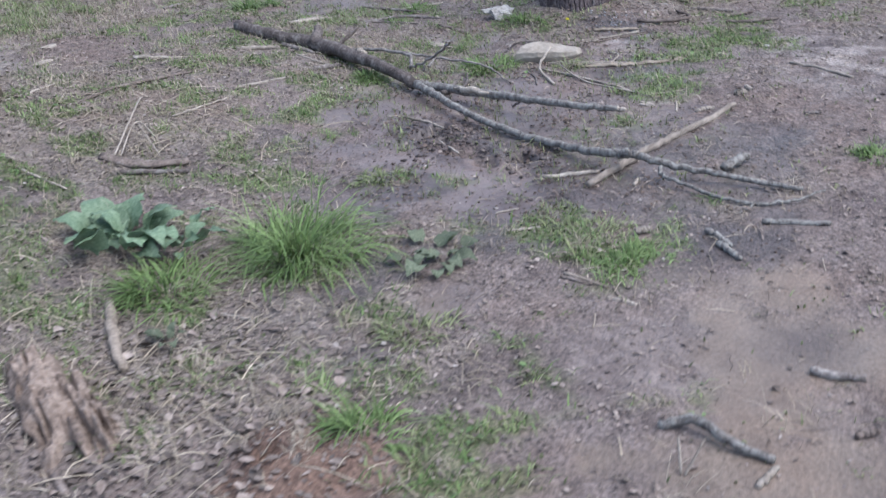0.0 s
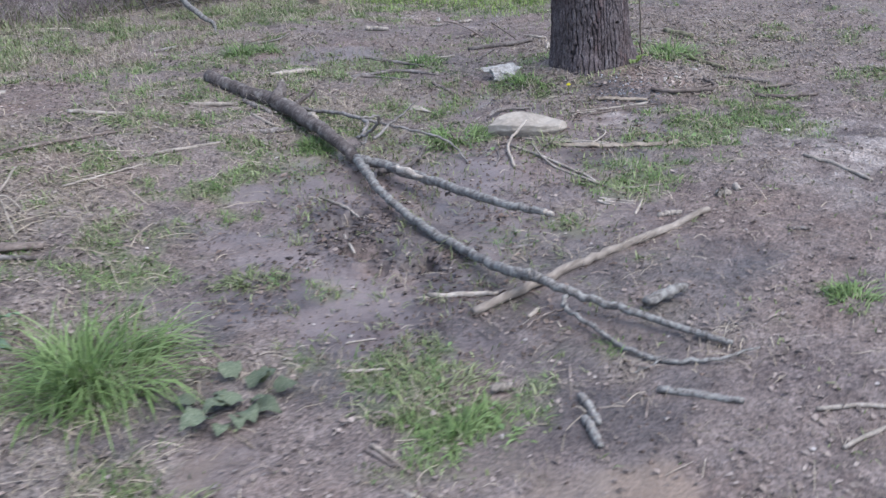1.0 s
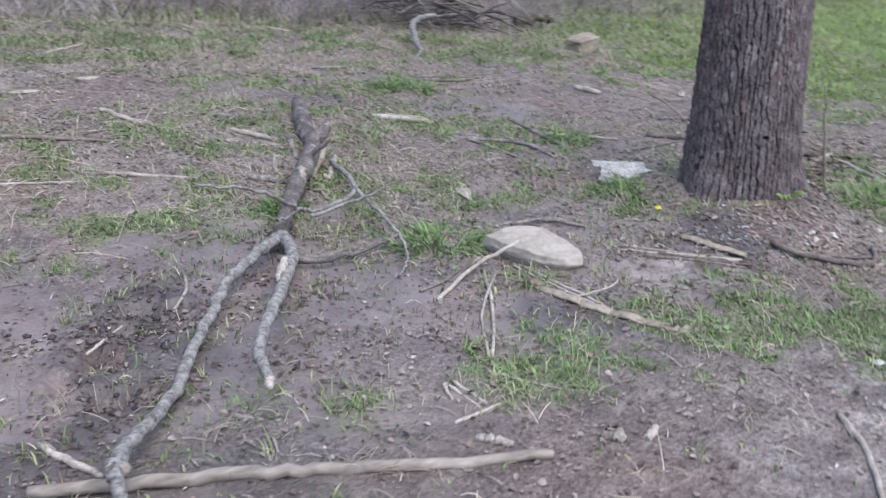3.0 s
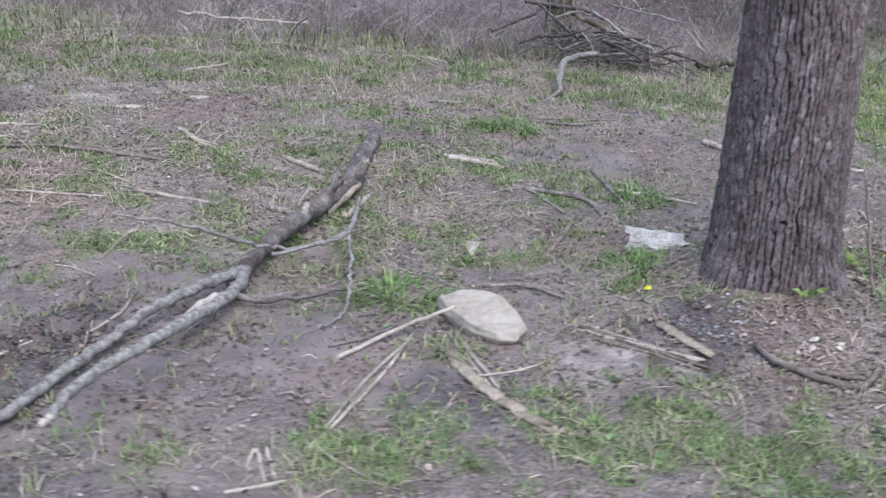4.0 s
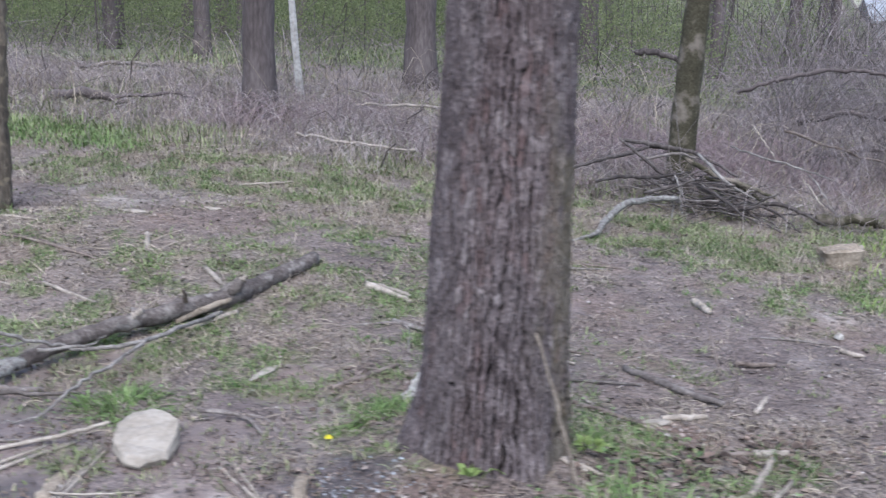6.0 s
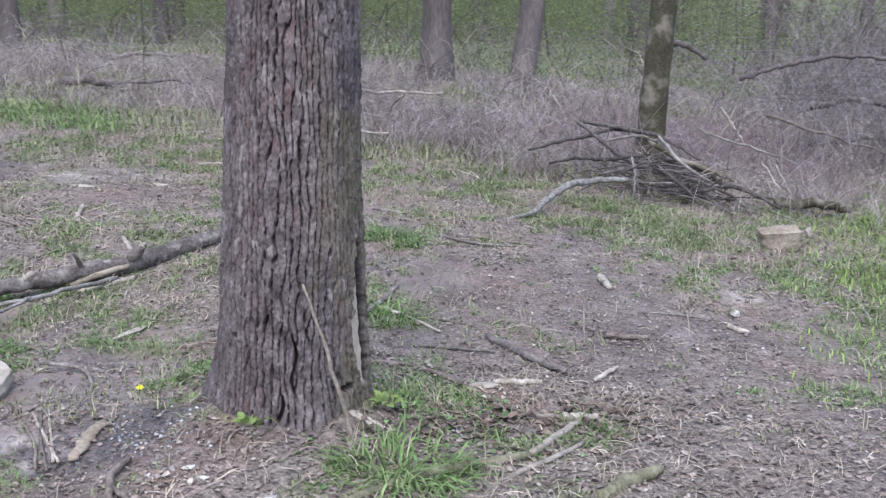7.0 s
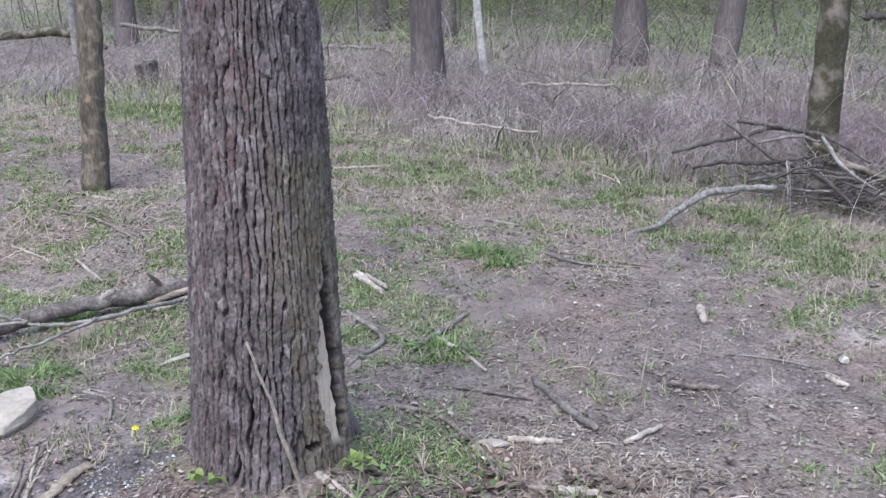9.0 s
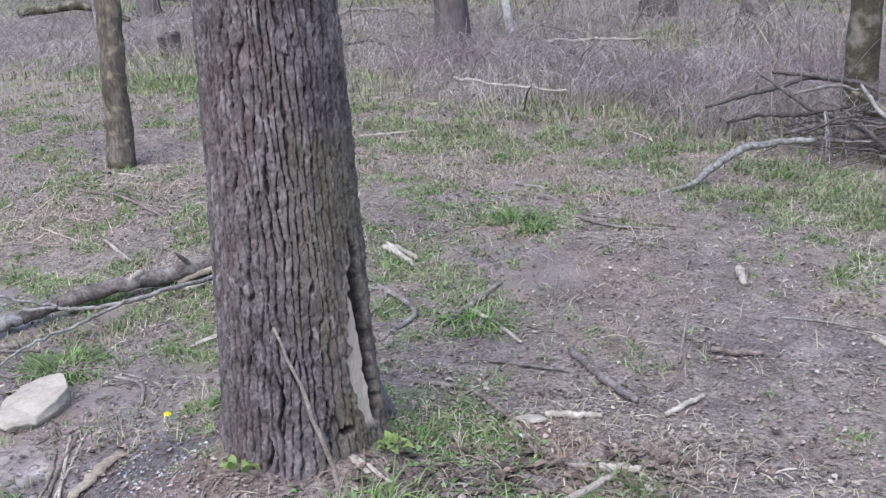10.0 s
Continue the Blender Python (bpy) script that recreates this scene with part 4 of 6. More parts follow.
stick([(-3.91, -0.69), (-3.93, -0.8)], 0.01, pale_wood, "dry barkless pale stick lying on the ground")
stick([(-4.53, -1.54), (-4.49, -1.6)], 0.011, brown_bark, "dark brown dead stick lying on the ground")
stick([(-4.97, 0.41), (-4.8, 0.33), (-4.53, 0.27)], 0.005, pale_wood, "thin dry bleached twig lying on the ground", name="twig")
stick([(-4.94, -0.2), (-4.84, -0.2), (-4.74, -0.21)], 0.006, pale_wood, "thin dry bleached twig lying on the ground", name="twig")
stick([(-4.72, 0.45), (-4.62, 0.36)], 0.01, brown_bark, "dark brown dead stick lying on the ground")
stick([(-3.45, 1.85), (-3.41, 1.67), (-3.24, 1.52)], 0.034, brown_bark, "half-rotten brown plank lying in dead grass", name="plank", flat=0.5)
stick([(-3.54, 1.7), (-3.33, 1.46)], 0.012, grey_bark, "grey-barked dead stick lying on the ground")
stick([(-3.42, 1.81), (-3.09, 1.93), (-3.0, 1.92)], 0.005, pale_wood, "thin dry bleached twig lying on the ground", lift=[0, 0.08, 0.16], name="twig")
stick([(-3.4, 1.79), (-3.17, 1.84), (-3.09, 1.8)], 0.004, pale_wood, "thin dry bleached twig lying on the ground", lift=[0, 0.1, 0], name="twig")
stick([(-3.27, 1.65), (-3.19, 1.81)], 0.004, pale_wood, "thin dry bleached twig lying on the ground", lift=[0, 0.1], name="twig")
stick([(-3.78, 2.05), (-3.81, 1.76)], 0.006, pale_wood, "thin dry bleached twig lying on the ground", name="twig")
stick([(-3.13, 2.69), (-2.74, 2.7)], 0.008, pale_wood, "dry barkless pale stick lying on the ground")
stick([(-2.2, 1.9), (-1.82, 1.75)], 0.01, pale_wood, "dry barkless pale stick lying on the ground")
stick([(-0.61, 2.42), (-0.32, 2.23)], 0.012, pale_wood, "dry barkless pale stick lying on the ground")
stick([(-2.79, 1.91), (-2.26, 1.83)], 0.006, pale_wood, "thin dry bleached twig lying on the ground", name="twig")
stick([(-4.83, -1.11), (-4.77, -1.09)], 0.004, pale_wood, "thin dry bleached twig lying on the ground", lift=[0, 0.08], name="twig")
stick([(-4.83, -1.12), (-4.76, -1.16)], 0.004, pale_wood, "thin dry bleached twig lying on the ground", lift=[0, 0.08], name="twig")
stick([(-4.83, -1.31), (-4.73, -1.35)], 0.01, pale_wood, "dry barkless pale stick lying on the ground")
stick([(0.18, 2.22), (0.18, 1.72)], 0.012, grey_bark, "grey-barked dead stick lying on the ground")
stick([(0.79, 1.71), (1.01, 1.52), (1.2, 1.39)], 0.016, grey_bark, "grey-barked dead stick lying on the ground")
stick([(0.18, 1.92), (0.37, 1.83), (0.57, 1.7)], 0.009, pale_wood, "dry barkless pale stick lying on the ground")
stick([(1.33, 1.34), (1.39, 1.55)], 0.01, pale_wood, "dry barkless pale stick lying on the ground")
stick([(1.28, 1.96), (1.37, 1.97), (1.47, 2.01)], 0.012, brown_bark, "dark brown crooked piece of root on soil")
stick([(0.96, 1.15), (1.14, 1.23)], 0.013, pale_wood, "dry barkless pale stick lying on the ground")
stick([(1.29, 0.88), (1.41, 0.92)], 0.015, pale_wood, "dry barkless pale stick lying on the ground")
stick([(1.11, 0.82), (1.3, 0.89)], 0.01, brown_bark, "dark brown dead stick lying on the ground")
stick([(1.25, 0.52), (1.31, 0.71), (1.35, 0.85)], 0.013, pale_wood, "dry barkless pale stick lying on the ground")
stick([(1.2, 0.29), (1.31, 0.48), (1.4, 0.68)], 0.009, pale_wood, "dry barkless pale stick lying on the ground")
stick([(1.52, 0.26), (1.59, 0.41), (1.67, 0.52)], 0.023, weathered_moss, "moss-covered short piece of log in the grass")
stick([(1.8, 2.36), (1.9, 2.3)], 0.012, pale_wood, "dry barkless pale stick lying on the ground")
stick([(0.17, 3.26), (0.48, 3.27), (0.71, 3.29)], 0.009, brown_bark, "dark brown dead stick lying on the ground")
stick([(-0.48, 3.59), (-0.24, 3.58)], 0.01, grey_bark, "grey-barked dead stick lying on the ground")
stick([(1.11, 2.84), (1.19, 2.67)], 0.018, pale_wood, "thick dry pale piece of wood on the ground")
stick([(1.37, 2.38), (1.58, 2.44), (1.85, 2.43)], 0.004, grey_bark, "thin grey twig lying on the ground", name="twig")
stick([(0.26, 1.87), (0.65, 1.85)], 0.006, brown_bark, "thin dark brown twig on the ground", name="twig")
stick([(0.4, 1.15), (0.62, 1.2), (0.91, 1.03), (1.09, 0.85)], 0.009, brown_bark, "dark brown dead stick lying on the ground")
stick([(1.15, 1.55), (1.26, 1.56), (1.27, 1.77)], 0.004, brown_bark, "thin dark brown twig on the ground", lift=[0, 0.0, 0.12], name="twig")
stick([(0.59, 0.51), (0.72, 0.45)], 0.014, pale_wood, "pale split splinter of wood at the tree's foot", name="splinter", flat=0.4)
stick([(0.6, 0.5), (0.8, 0.46)], 0.009, pale_wood, "pale split splinter of wood at the tree's foot", name="splinter", flat=0.4)
stick([(-0.78, 0.71), (-0.61, 0.72), (-0.47, 0.6)], 0.008, grey_bark, "grey-barked dead stick lying on the ground", lift=[0.03, 0.02, 0])
stick([(-0.52, 0.31), (-0.16, -0.02)], 0.007, pale_wood, "dry barkless pale stick lying on the ground")
stick([(-0.18, -0.02), (-0.49, 0.36)], 0.006, pale_wood, "thin dry bleached twig lying on the ground", name="twig")
stick([(0.11, -0.13), (0.32, -0.25)], 0.010, brown_bark, "dark brown dead stick lying on the ground")
stick([(-5.16, 0.39), (-4.87, 0.33), (-4.53, 0.26)], 0.005, weathered_wood, "thin dry twig lying over straw and litter", name="twig")
stick([(-4.95, -0.20), (-4.85, -0.21), (-4.75, -0.20)], 0.006, weathered_wood, "short dry twig on reddish earth", name="twig")
stick([(-5.26, 0.11), (-5.06, 0.05)], 0.005, weathered_wood, "short dry twig on reddish earth", name="twig")
stick([(-4.64, 0.55), (-4.55, 0.38)], 0.007, brown_bark, "dark dead stick lying in straw")
stick([(-4.70, 0.44), (-4.61, 0.35)], 0.008, grey_bark, "short grey stick lying in straw")
stick([(-4.97, 0.40), (-4.81, 0.41)], 0.004, pale_wood, "thin bleached twig lying in straw", name="twig")
stick([(-4.37, 0.70), (-4.38, 0.49)], 0.007, pale_wood, "pale dry stick lying in litter")
stick([(0.50, 1.48), (0.68, 1.51), (0.87, 1.53)], 0.007, grey_bark, "thin grey stick lying on soil")

stick([(-0.20, 0.28), (-0.17, 0.14), (-0.12, 0.0)], 0.024, tan_wood, "pale flat piece of root half sunk in soil", name="root_piece", flat=0.4)
stick([(-0.97, 0.36), (-0.94, 0.14), (-0.91, -0.10)], 0.008, pale_wood, "thin dry stick beside the strip of bark")
stick([(-1.32, 1.61), (-1.23, 1.71), (-1.14, 1.85)], 0.016, tan_wood, "pale stripped stick lying beside the fallen branch", lift=[0.01, 0.04, 0.05])
stick([(-1.67, -0.34), (-1.66, -0.43), (-1.65, -0.51)], 0.006, pale_wood, "thin dry bleached twig lying on the ground", name="twig")
stick([(-2.03, 2.71), (-1.96, 2.58), (-1.90, 2.45)], 0.014, pale_wood, "short pale stick lying in dead grass")
stick([(-2.98, 2.38), (-2.58, 2.39), (-1.95, 2.21)], 0.009, brown_bark, "long thin brown stick lying in dead grass")
stick([(1.25, 0.50), (0.95, 0.20), (0.72, -0.20)], 0.016, weathered_moss, "long mossy stick lying in the grass near the tree")
stick([(0.17, -0.55), (0.20, -0.72), (0.30, -0.88)], 0.011, brown_bark, "dark crooked stick lying on soil")
stick([(-2.05, 4.12), (-1.90, 4.27), (-1.75, 4.41)], 0.010, pale_wood, "pale dry stick lying at the woods' edge")
stick([(1.21, 1.79), (1.17, 1.98), (1.15, 2.13)], 0.005, brown_bark, "thin dark bent twig standing out of the soil", lift=[0, 0.10, 0.13], name="twig")

# ---- stones ----
def stone(name, x, y, size, mat, label, turn=0.0, seed=0, sink=0.2, category="stone", lean=0.0, cut=(0.48, 0.82), crumple=0.13):
    bm = bmesh.new()
    bmesh.ops.create_icosphere(bm, subdivisions=4, radius=1.0)
    local = np.random.default_rng(seed)
    planes = [(Vector(local.normal(0, 1, 3)).normalized(), local.uniform(*cut)) for _ in range(15)]
    for v in bm.verts:
        p = v.co.copy()
        for nrm, d in planes:
            over = p.dot(nrm) - d
            if over > 0:
                p -= nrm * over
        p *= 1 + crumple * noise.noise(p * 3 + Vector((seed, 0, 0))) + 0.4 * crumple * noise.noise(p * 9)
        v.co = Vector((p.x * size[0], p.y * size[1], p.z * size[2]))
    me = bpy.data.meshes.new(name)
    bm.to_mesh(me)
    bm.free()
    ob = thing(name, me, mat, label, category)
    ob.matrix_world = pose(x, y, gz(x, y) + size[2] * (0.8 - sink), lean, 0, turn)
    return ob


def slab_stone():
    """A flat block of pale stone with a broad flat top, a pointed end and a broken edge."""
    bm = bmesh.new()
    outline = [(-0.130, 0.180, 0.040), (-0.060, 0.172, 0.056), (0.000, 0.145, 0.066), (0.105, 0.085, 0.064), (0.135, 0.000, 0.052), (0.150, -0.115, 0.036), (0.095, -0.200, 0.034), (0.020, -0.190, 0.040), (-0.070, -0.100, 0.046), (-0.122, 0.030, 0.050)]
    top = [bm.verts.new((x * 0.95 + 0.004, y * 0.95 + 0.004, z * 1.35)) for x, y, z in outline]
    mid = [bm.verts.new((x * 1.01 + 0.004 * (k % 3), y * 1.01, z * 0.55 + 0.006 * (k % 2))) for k, (x, y, z) in enumerate(outline)]
    low = [bm.verts.new((x * 0.80 + 0.008, y * 0.80 + 0.004, -0.03)) for x, y, z in outline]
    n = len(outline)
    for a, b in ((low, mid), (mid, top)):
        for i in range(n):
            bm.faces.new((a[(i + 1) % n], a[i], b[i], b[(i + 1) % n]))
    bm.faces.new(top[::-1])
    bm.faces.new(low)
    bmesh.ops.recalc_face_normals(bm, faces=bm.faces[:])
    bmesh.ops.bevel(bm, geom=bm.edges[:], offset=0.004, segments=1, affect="EDGES", profile=0.6)
    bmesh.ops.triangulate(bm, faces=bm.faces[:])
    bmesh.ops.subdivide_edges(bm, edges=bm.edges[:], cuts=3, use_grid_fill=True)
    for v in bm.verts:
        v.co += Vector((0, 0, 1)) * (0.009 * noise.noise(v.co * 9) + 0.006 * noise.noise(v.co * 22)) + v.co.normalized() * 0.003 * noise.noise(v.co * 60)
    me = bpy.data.meshes.new("stone_slab")
    bm.to_mesh(me)
    bm.free()
    ob = thing("stone_slab", me, limestone, "pale tan flat angular stone lying on wet mud", "stone")
    ob.matrix_world = pose(-0.862, 0.418, gz(-0.87, 0.4) + 0.002, 0, 0, 0)


slab_stone()
stone("stone", 0.045, 1.05, (0.165, 0.105, 0.075), white_stone, "rough white flat stone beside the tree's foot", -14, 24, 0.25, lean=10, cut=(0.34, 0.78), crumple=0.38)
stone("stone", -0.71, 1.22, (0.036, 0.120, 0.012), limestone, "small flat whitish stone chip on mud", -17, 6, 0.1, lean=3)
stone("stone", 2.21, 4.36, (0.025, 0.025, 0.045), limestone, "small upright white stone in the grass", 0, 9, 0.2)
stone("stone", 0.94, 1.08, (0.06, 0.036, 0.014), limestone, "broken white stone among leaf litter", 30, 10)
stone("stone", 0.28, 0.03, (0.028, 0.018, 0.008), white_stone, "flat white stone chip by the roots", 40, 11)
stone("stone", 0.36, -0.01, (0.024, 0.018, 0.007), white_stone, "flat white stone chip by the roots", 10, 12)
stone("stone", 0.60, -0.05, (0.03, 0.02, 0.008), white_stone, "flat white stone chip in the grass", 70, 13)
stone("stone", -0.41, -0.88, (0.026, 0.018, 0.009), white_stone, "small white stone chip on pale soil", 0, 14)
stone("stone", 1.83, 2.58, (0.028, 0.024, 0.02), white_stone, "small white stone on bare soil", 0, 15)
stone("stone", -2.34, 3.14, (0.12, 0.05, 0.014), limestone, "thin flat whitish stone on the path", 5, 16)
stone("stone", -2.66, 3.23, (0.07, 0.04, 0.012), limestone, "thin flat whitish stone on the path", 25, 17)
stone("stone", -1.93, 3.43, (0.07, 0.035, 0.012), limestone, "thin flat whitish stone on the path", -10, 18)


# ---- rotten wood ----
def rotten_log():
    """A crumbled end of a log: a low ridged mass, its grain running lengthwise, with cracks and a ragged rim."""
    ob = thing("rotten_log", None, None, "crumbling pinkish-brown piece of rotten log split along its grain", "log")

    def mass(name, start, end, half, tall, seed):
        a, b = np.array(start), np.array(end)
        way = b - a
        side = np.array([-way[1], way[0]]) / np.hypot(*way)
        nu, nv = 90, 44
        u, w = np.meshgrid(np.linspace(0, 1, nu), np.linspace(-1, 1, nv), indexing="ij")
        long = np.hypot(*way)
        rim = 1 + 0.5 * (fbm(u * long * 9, w * 2 + 5, seed, 4) - 0.5)
        x, y = a[0] + way[0] * (u + 0.10 * w * (fbm(w * 4, u * 2, seed + 9, 4) - 0.5) * 4) + side[0] * w * half * rim, a[1] + way[1] * u + side[1] * w * half * rim
        grain = fbm(u * long * 12, w * half * 26, seed + 3, 5)
        crack = smooth(0.34, 0.44, fbm(u * long * 4 + 3, w * half * 34, seed + 5, 3))
        body = np.sqrt(np.clip(1 - w * w, 0, 1)) * np.clip(np.minimum(u * 7, (1 - u) * 4), 0, 1) ** 0.6
        z = ground_z(x, y) - 0.02 + body * tall * (0.55 + 0.9 * grain) * (0.35 + 0.65 * crack) + 0.02 * body
        i = np.arange(nu * nv).reshape(nu, nv)
        q = np.stack([i[:-1, :-1], i[1:, :-1], i[1:, 1:], i[:-1, 1:]], -1).reshape(-1, 4)
        part(name, shade(fast_mesh(name, np.stack([x, y, z], -1).reshape(-1, 3), q, np.full(len(q), 4))), rotten_wood, ob)

    mass("slab", (-4.87, 1.09), (-5.20, 0.66), 0.085, 0.085, 61)
    mass("slab", (-4.92, 0.90), (-5.22, 0.46), 0.060, 0.075, 63)
    mass("splinter", (-5.16, 0.74), (-5.36, 0.60), 0.03, 0.03, 67)


rotten_log()
stick([(-4.95, 0.55), (-4.99, 0.40)], 0.014, brown_bark, "dark splinter of rotten wood", name="wood_fragment", flat=0.5)
stick([(-5.28, 0.66), (-5.40, 0.50)], 0.014, brown_bark, "dark splinter of rotten wood", name="wood_fragment", flat=0.5)


# ---- plants ----
def leaf_mesh(name, length, width, curl, seed, segs=7):
    """A broad leaf: wavy rim, folded along its midrib, arching to its tip, on a short stalk."""
    local = np.random.default_rng(seed)
    verts, faces = [], []
    for i in range(segs + 1):
        t = i / segs
        w = width * (math.sin(math.pi * min(1, 0.06 + 0.94 * t) ** 0.75) ** 0.8 + 0.02)
        y = length * (0.25 + 0.75 * t)
        z = curl * length * (math.sin(t * 2.2) * 0.55 - 0.55 * t * t)
        for k in (-1, -0.5, 0, 0.5, 1):
            wave = 0.07 * length * local.normal(0, 0.6) * abs(k)
            verts.append((k * w / 2, y + 0.04 * length * (1 - abs(k)), z + 0.10 * w * abs(k) + wave))
    for i in range(segs):
        for k in range(4):
            a = i * 5 + k
            faces.append((a, a + 1, a + 6, a + 5))
    n = len(verts)
    verts += [(-0.004, 0, 0), (0.004, 0, 0), (0.004, length * 0.28, 0.0), (-0.004, length * 0.28, 0.0), (0, 0, -0.006), (0, length * 0.28, -0.006)]
    faces += [(n, n + 1, n + 2, n + 3), (n + 1, n + 4, n + 5, n + 2), (n + 4, n, n + 3, n + 5)]
    return shade(mesh_from(name, verts, faces))


def leafy_plant(x, y, count, length, width, mat, label, seed, spread=1.0, rise=0.35, name="leafy_plant"):
    local = np.random.default_rng(seed)
    plant = thing(name, None, None, label, "plant", at=(x, y, gz(x, y)))
    shapes = [leaf_mesh("leaf", 1.0, width, 0.45, seed + k) for k in range(4)]
    for s in shapes:
        s.materials.append(mat)
    for k in range(count):
        a = 360 * (k * 0.381966) + local.normal(0, 12)
        size = length * local.uniform(0.6, 1.1)
        off = spread * local.uniform(-0.12, 0.35) * length
        leaf = part("leaf", shapes[k % 4], mat, plant)
        m = pose(-math.sin(radians(a)) * off, math.cos(radians(a)) * off, 0.012 + 0.006 * local.random(), 0, 0, a) @ pose(0, 0, 0, math.degrees(rise) * local.uniform(0.2, 1.5), local.normal(0, 14), 0)
        leaf.matrix_basis = m @ Matrix.Diagonal((size, size, size, 1))
    return plant


leafy_plant(-4.06, 1.29, 24, 0.23, 0.60, dock_green, "broad-leaved green dock plant growing in litter", 2, 1.6, 0.45)
leafy_plant(-3.98, 1.08, 10, 0.19, 0.42, dock_green, "smaller broad-leaved green dock plant growing in litter", 12, 1.1, 0.5)
leafy_plant(-3.76, 0.03, 15, 0.135, 0.62, grey_leaf, "wilted grey-green broad-leaved rosette lying on mud", 3, 3.2, 0.13, name="leaf_rosette")
leafy_plant(0.36, 0.25, 6, 0.09, 0.45, young_leaf, "small green seedling at the foot of the tree", 5, 0.8, 0.5)
leafy_plant(0.71, 0.60, 12, 0.058, 0.5, young_leaf, "small bright green weed beside the tree", 6, 1.0, 0.8)
leafy_plant(-4.6, 0.70, 7, 0.08, 0.5, grey_leaf, "small pale grey-green weed among dead stalks", 7, 1.0, 0.5)


def blade_arrays(px, py, pz, az, height, width, lean, bow):
    """Flat arrays of tapering bent blades: five corners, one quad and one triangle each."""
    n = len(px)
    dx, dy = np.cos(az), np.sin(az)
    sx, sy = -dy * width / 2, dx * width / 2
    out1, out2 = lean * height * 0.4, lean * height * (0.9 + 0.6 * bow)
    h1, h2 = height * 0.6, height * (1.0 - 0.55 * bow)
    v = np.empty((n, 5, 3), np.float32)
    v[:, 0] = np.stack([px - sx, py - sy, pz], 1)
    v[:, 1] = np.stack([px + sx, py + sy, pz], 1)
    v[:, 2] = np.stack([px + dx * out1 + sx * 0.8, py + dy * out1 + sy * 0.8, pz + h1], 1)
    v[:, 3] = np.stack([px + dx * out1 - sx * 0.8, py + dy * out1 - sy * 0.8, pz + h1], 1)
    v[:, 4] = np.stack([px + dx * out2, py + dy * out2, pz + h2], 1)
    base = (np.arange(n) * 5)[:, None]
    corners = np.concatenate([base + [0, 1, 2, 3], base + [3, 2, 4]], 1)
    sizes = np.tile([4, 3], n)
    return v.reshape(-1, 3), corners, sizes


def long_blades(px, py, pz, az, length, width, start, droop):
    """Long blades that rise, arch over and hang: nine corners, three quads and a tip each."""
    n = len(px)
    v = np.empty((n, 9, 3), np.float32)
    dx, dy = np.cos(az), np.sin(az)
    sx, sy = -dy * width / 2, dx * width / 2
    x, y, z, pitch = px.copy(), py.copy(), pz.copy(), start.copy()
    for k in range(4):
        w = (1.0, 0.95, 0.75, 0.45)[k]
        v[:, 2 * k] = np.stack([x - sx * w, y - sy * w, z], 1)
        v[:, 2 * k + 1] = np.stack([x + sx * w, y + sy * w, z], 1)
        x, y, z = x + dx * np.cos(pitch) * length / 4, y + dy * np.cos(pitch) * length / 4, np.maximum(z + np.sin(pitch) * length / 4, pz + 0.004)
        pitch = pitch - droop
    v[:, 8] = np.stack([x, y, z], 1)
    base = (np.arange(n) * 9)[:, None]
    corners = np.concatenate([base + [0, 1, 3, 2], base + [2, 3, 5, 4], base + [4, 5, 7, 6], base + [6, 7, 8]], 1)
    return v.reshape(-1, 3), corners, np.tile([4, 4, 4, 3], n)


def grass_tuft(x, y, radius, height, count, label, seed, mat=None):
    """Loose clumps of arching blades, thick and thin, with bare gaps between."""
    local = np.random.default_rng(seed)
    clumps = max(10, count // 16)
    ka, kd = local.uniform(0, 2 * np.pi, clumps), radius * 0.75 * local.random(clumps) ** 0.6
    kh = local.uniform(0.55, 1.15, clumps)
    pick = local.integers(0, clumps, count)
    px = x + np.cos(ka[pick]) * kd[pick] + local.normal(0, radius * 0.13, count)
    py = y + np.sin(ka[pick]) * kd[pick] + local.normal(0, radius * 0.13, count)
    out = np.arctan2(py - y, px - x)
    az = np.where(local.random(count) < 0.6, out, ka[pick]) + local.normal(0, 0.75, count)
    L = height * kh[pick] * local.uniform(0.5, 1.75, count)
    far = np.hypot(px - x, py - y) / radius
    start = np.clip(1.12 - 0.75 * far + local.normal(0, 0.28, count), 0.15, 1.5)
    v, c, s = long_blades(px, py, top_z(px, py) - 0.004, az, L, local.uniform(0.0045, 0.0095, count), start, local.uniform(0.15, 0.75, count))
    tuft = thing("grass_tuft", None, None, label, "grass", group="grass tufts", at=(x, y, gz(x, y)))
    foliage = part("foliage", fast_mesh("foliage", v - np.array([x, y, gz(x, y)], np.float32), c, s), mat or grass_green, tuft)
    tagged(foliage, kind="stuff")
    return tuft


grass_tuft(-3.87, 0.58, 0.28, 0.27, 620, "thick bright green tuft of long grass on mud", 21)
grass_tuft(-4.30, 0.93, 0.20, 0.16, 380, "small bright green tuft of grass", 22)
grass_tuft(-1.57, 1.35, 0.11, 0.07, 420, "short dense green cushion of grass beside the branch", 23)
grass_tuft(-0.19, 3.04, 0.14, 0.11, 300, "bright green tuft of grass on bare soil", 24)
grass_tuft(-0.02, 2.92, 0.12, 0.09, 130, "thin green tuft of grass on bare soil", 31)
grass_tuft(-2.25, -1.55, 0.11, 0.06, 260, "small green tuft of grass on trodden soil", 25)
grass_tuft(-1.13, 0.74, 0.27, 0.085, 420, "green weedy tuft behind the pale stone", 26)
grass_tuft(-1.0, 0.22, 0.12, 0.07, 140, "thin green weeds in front of the pale stone", 32, weed_green)
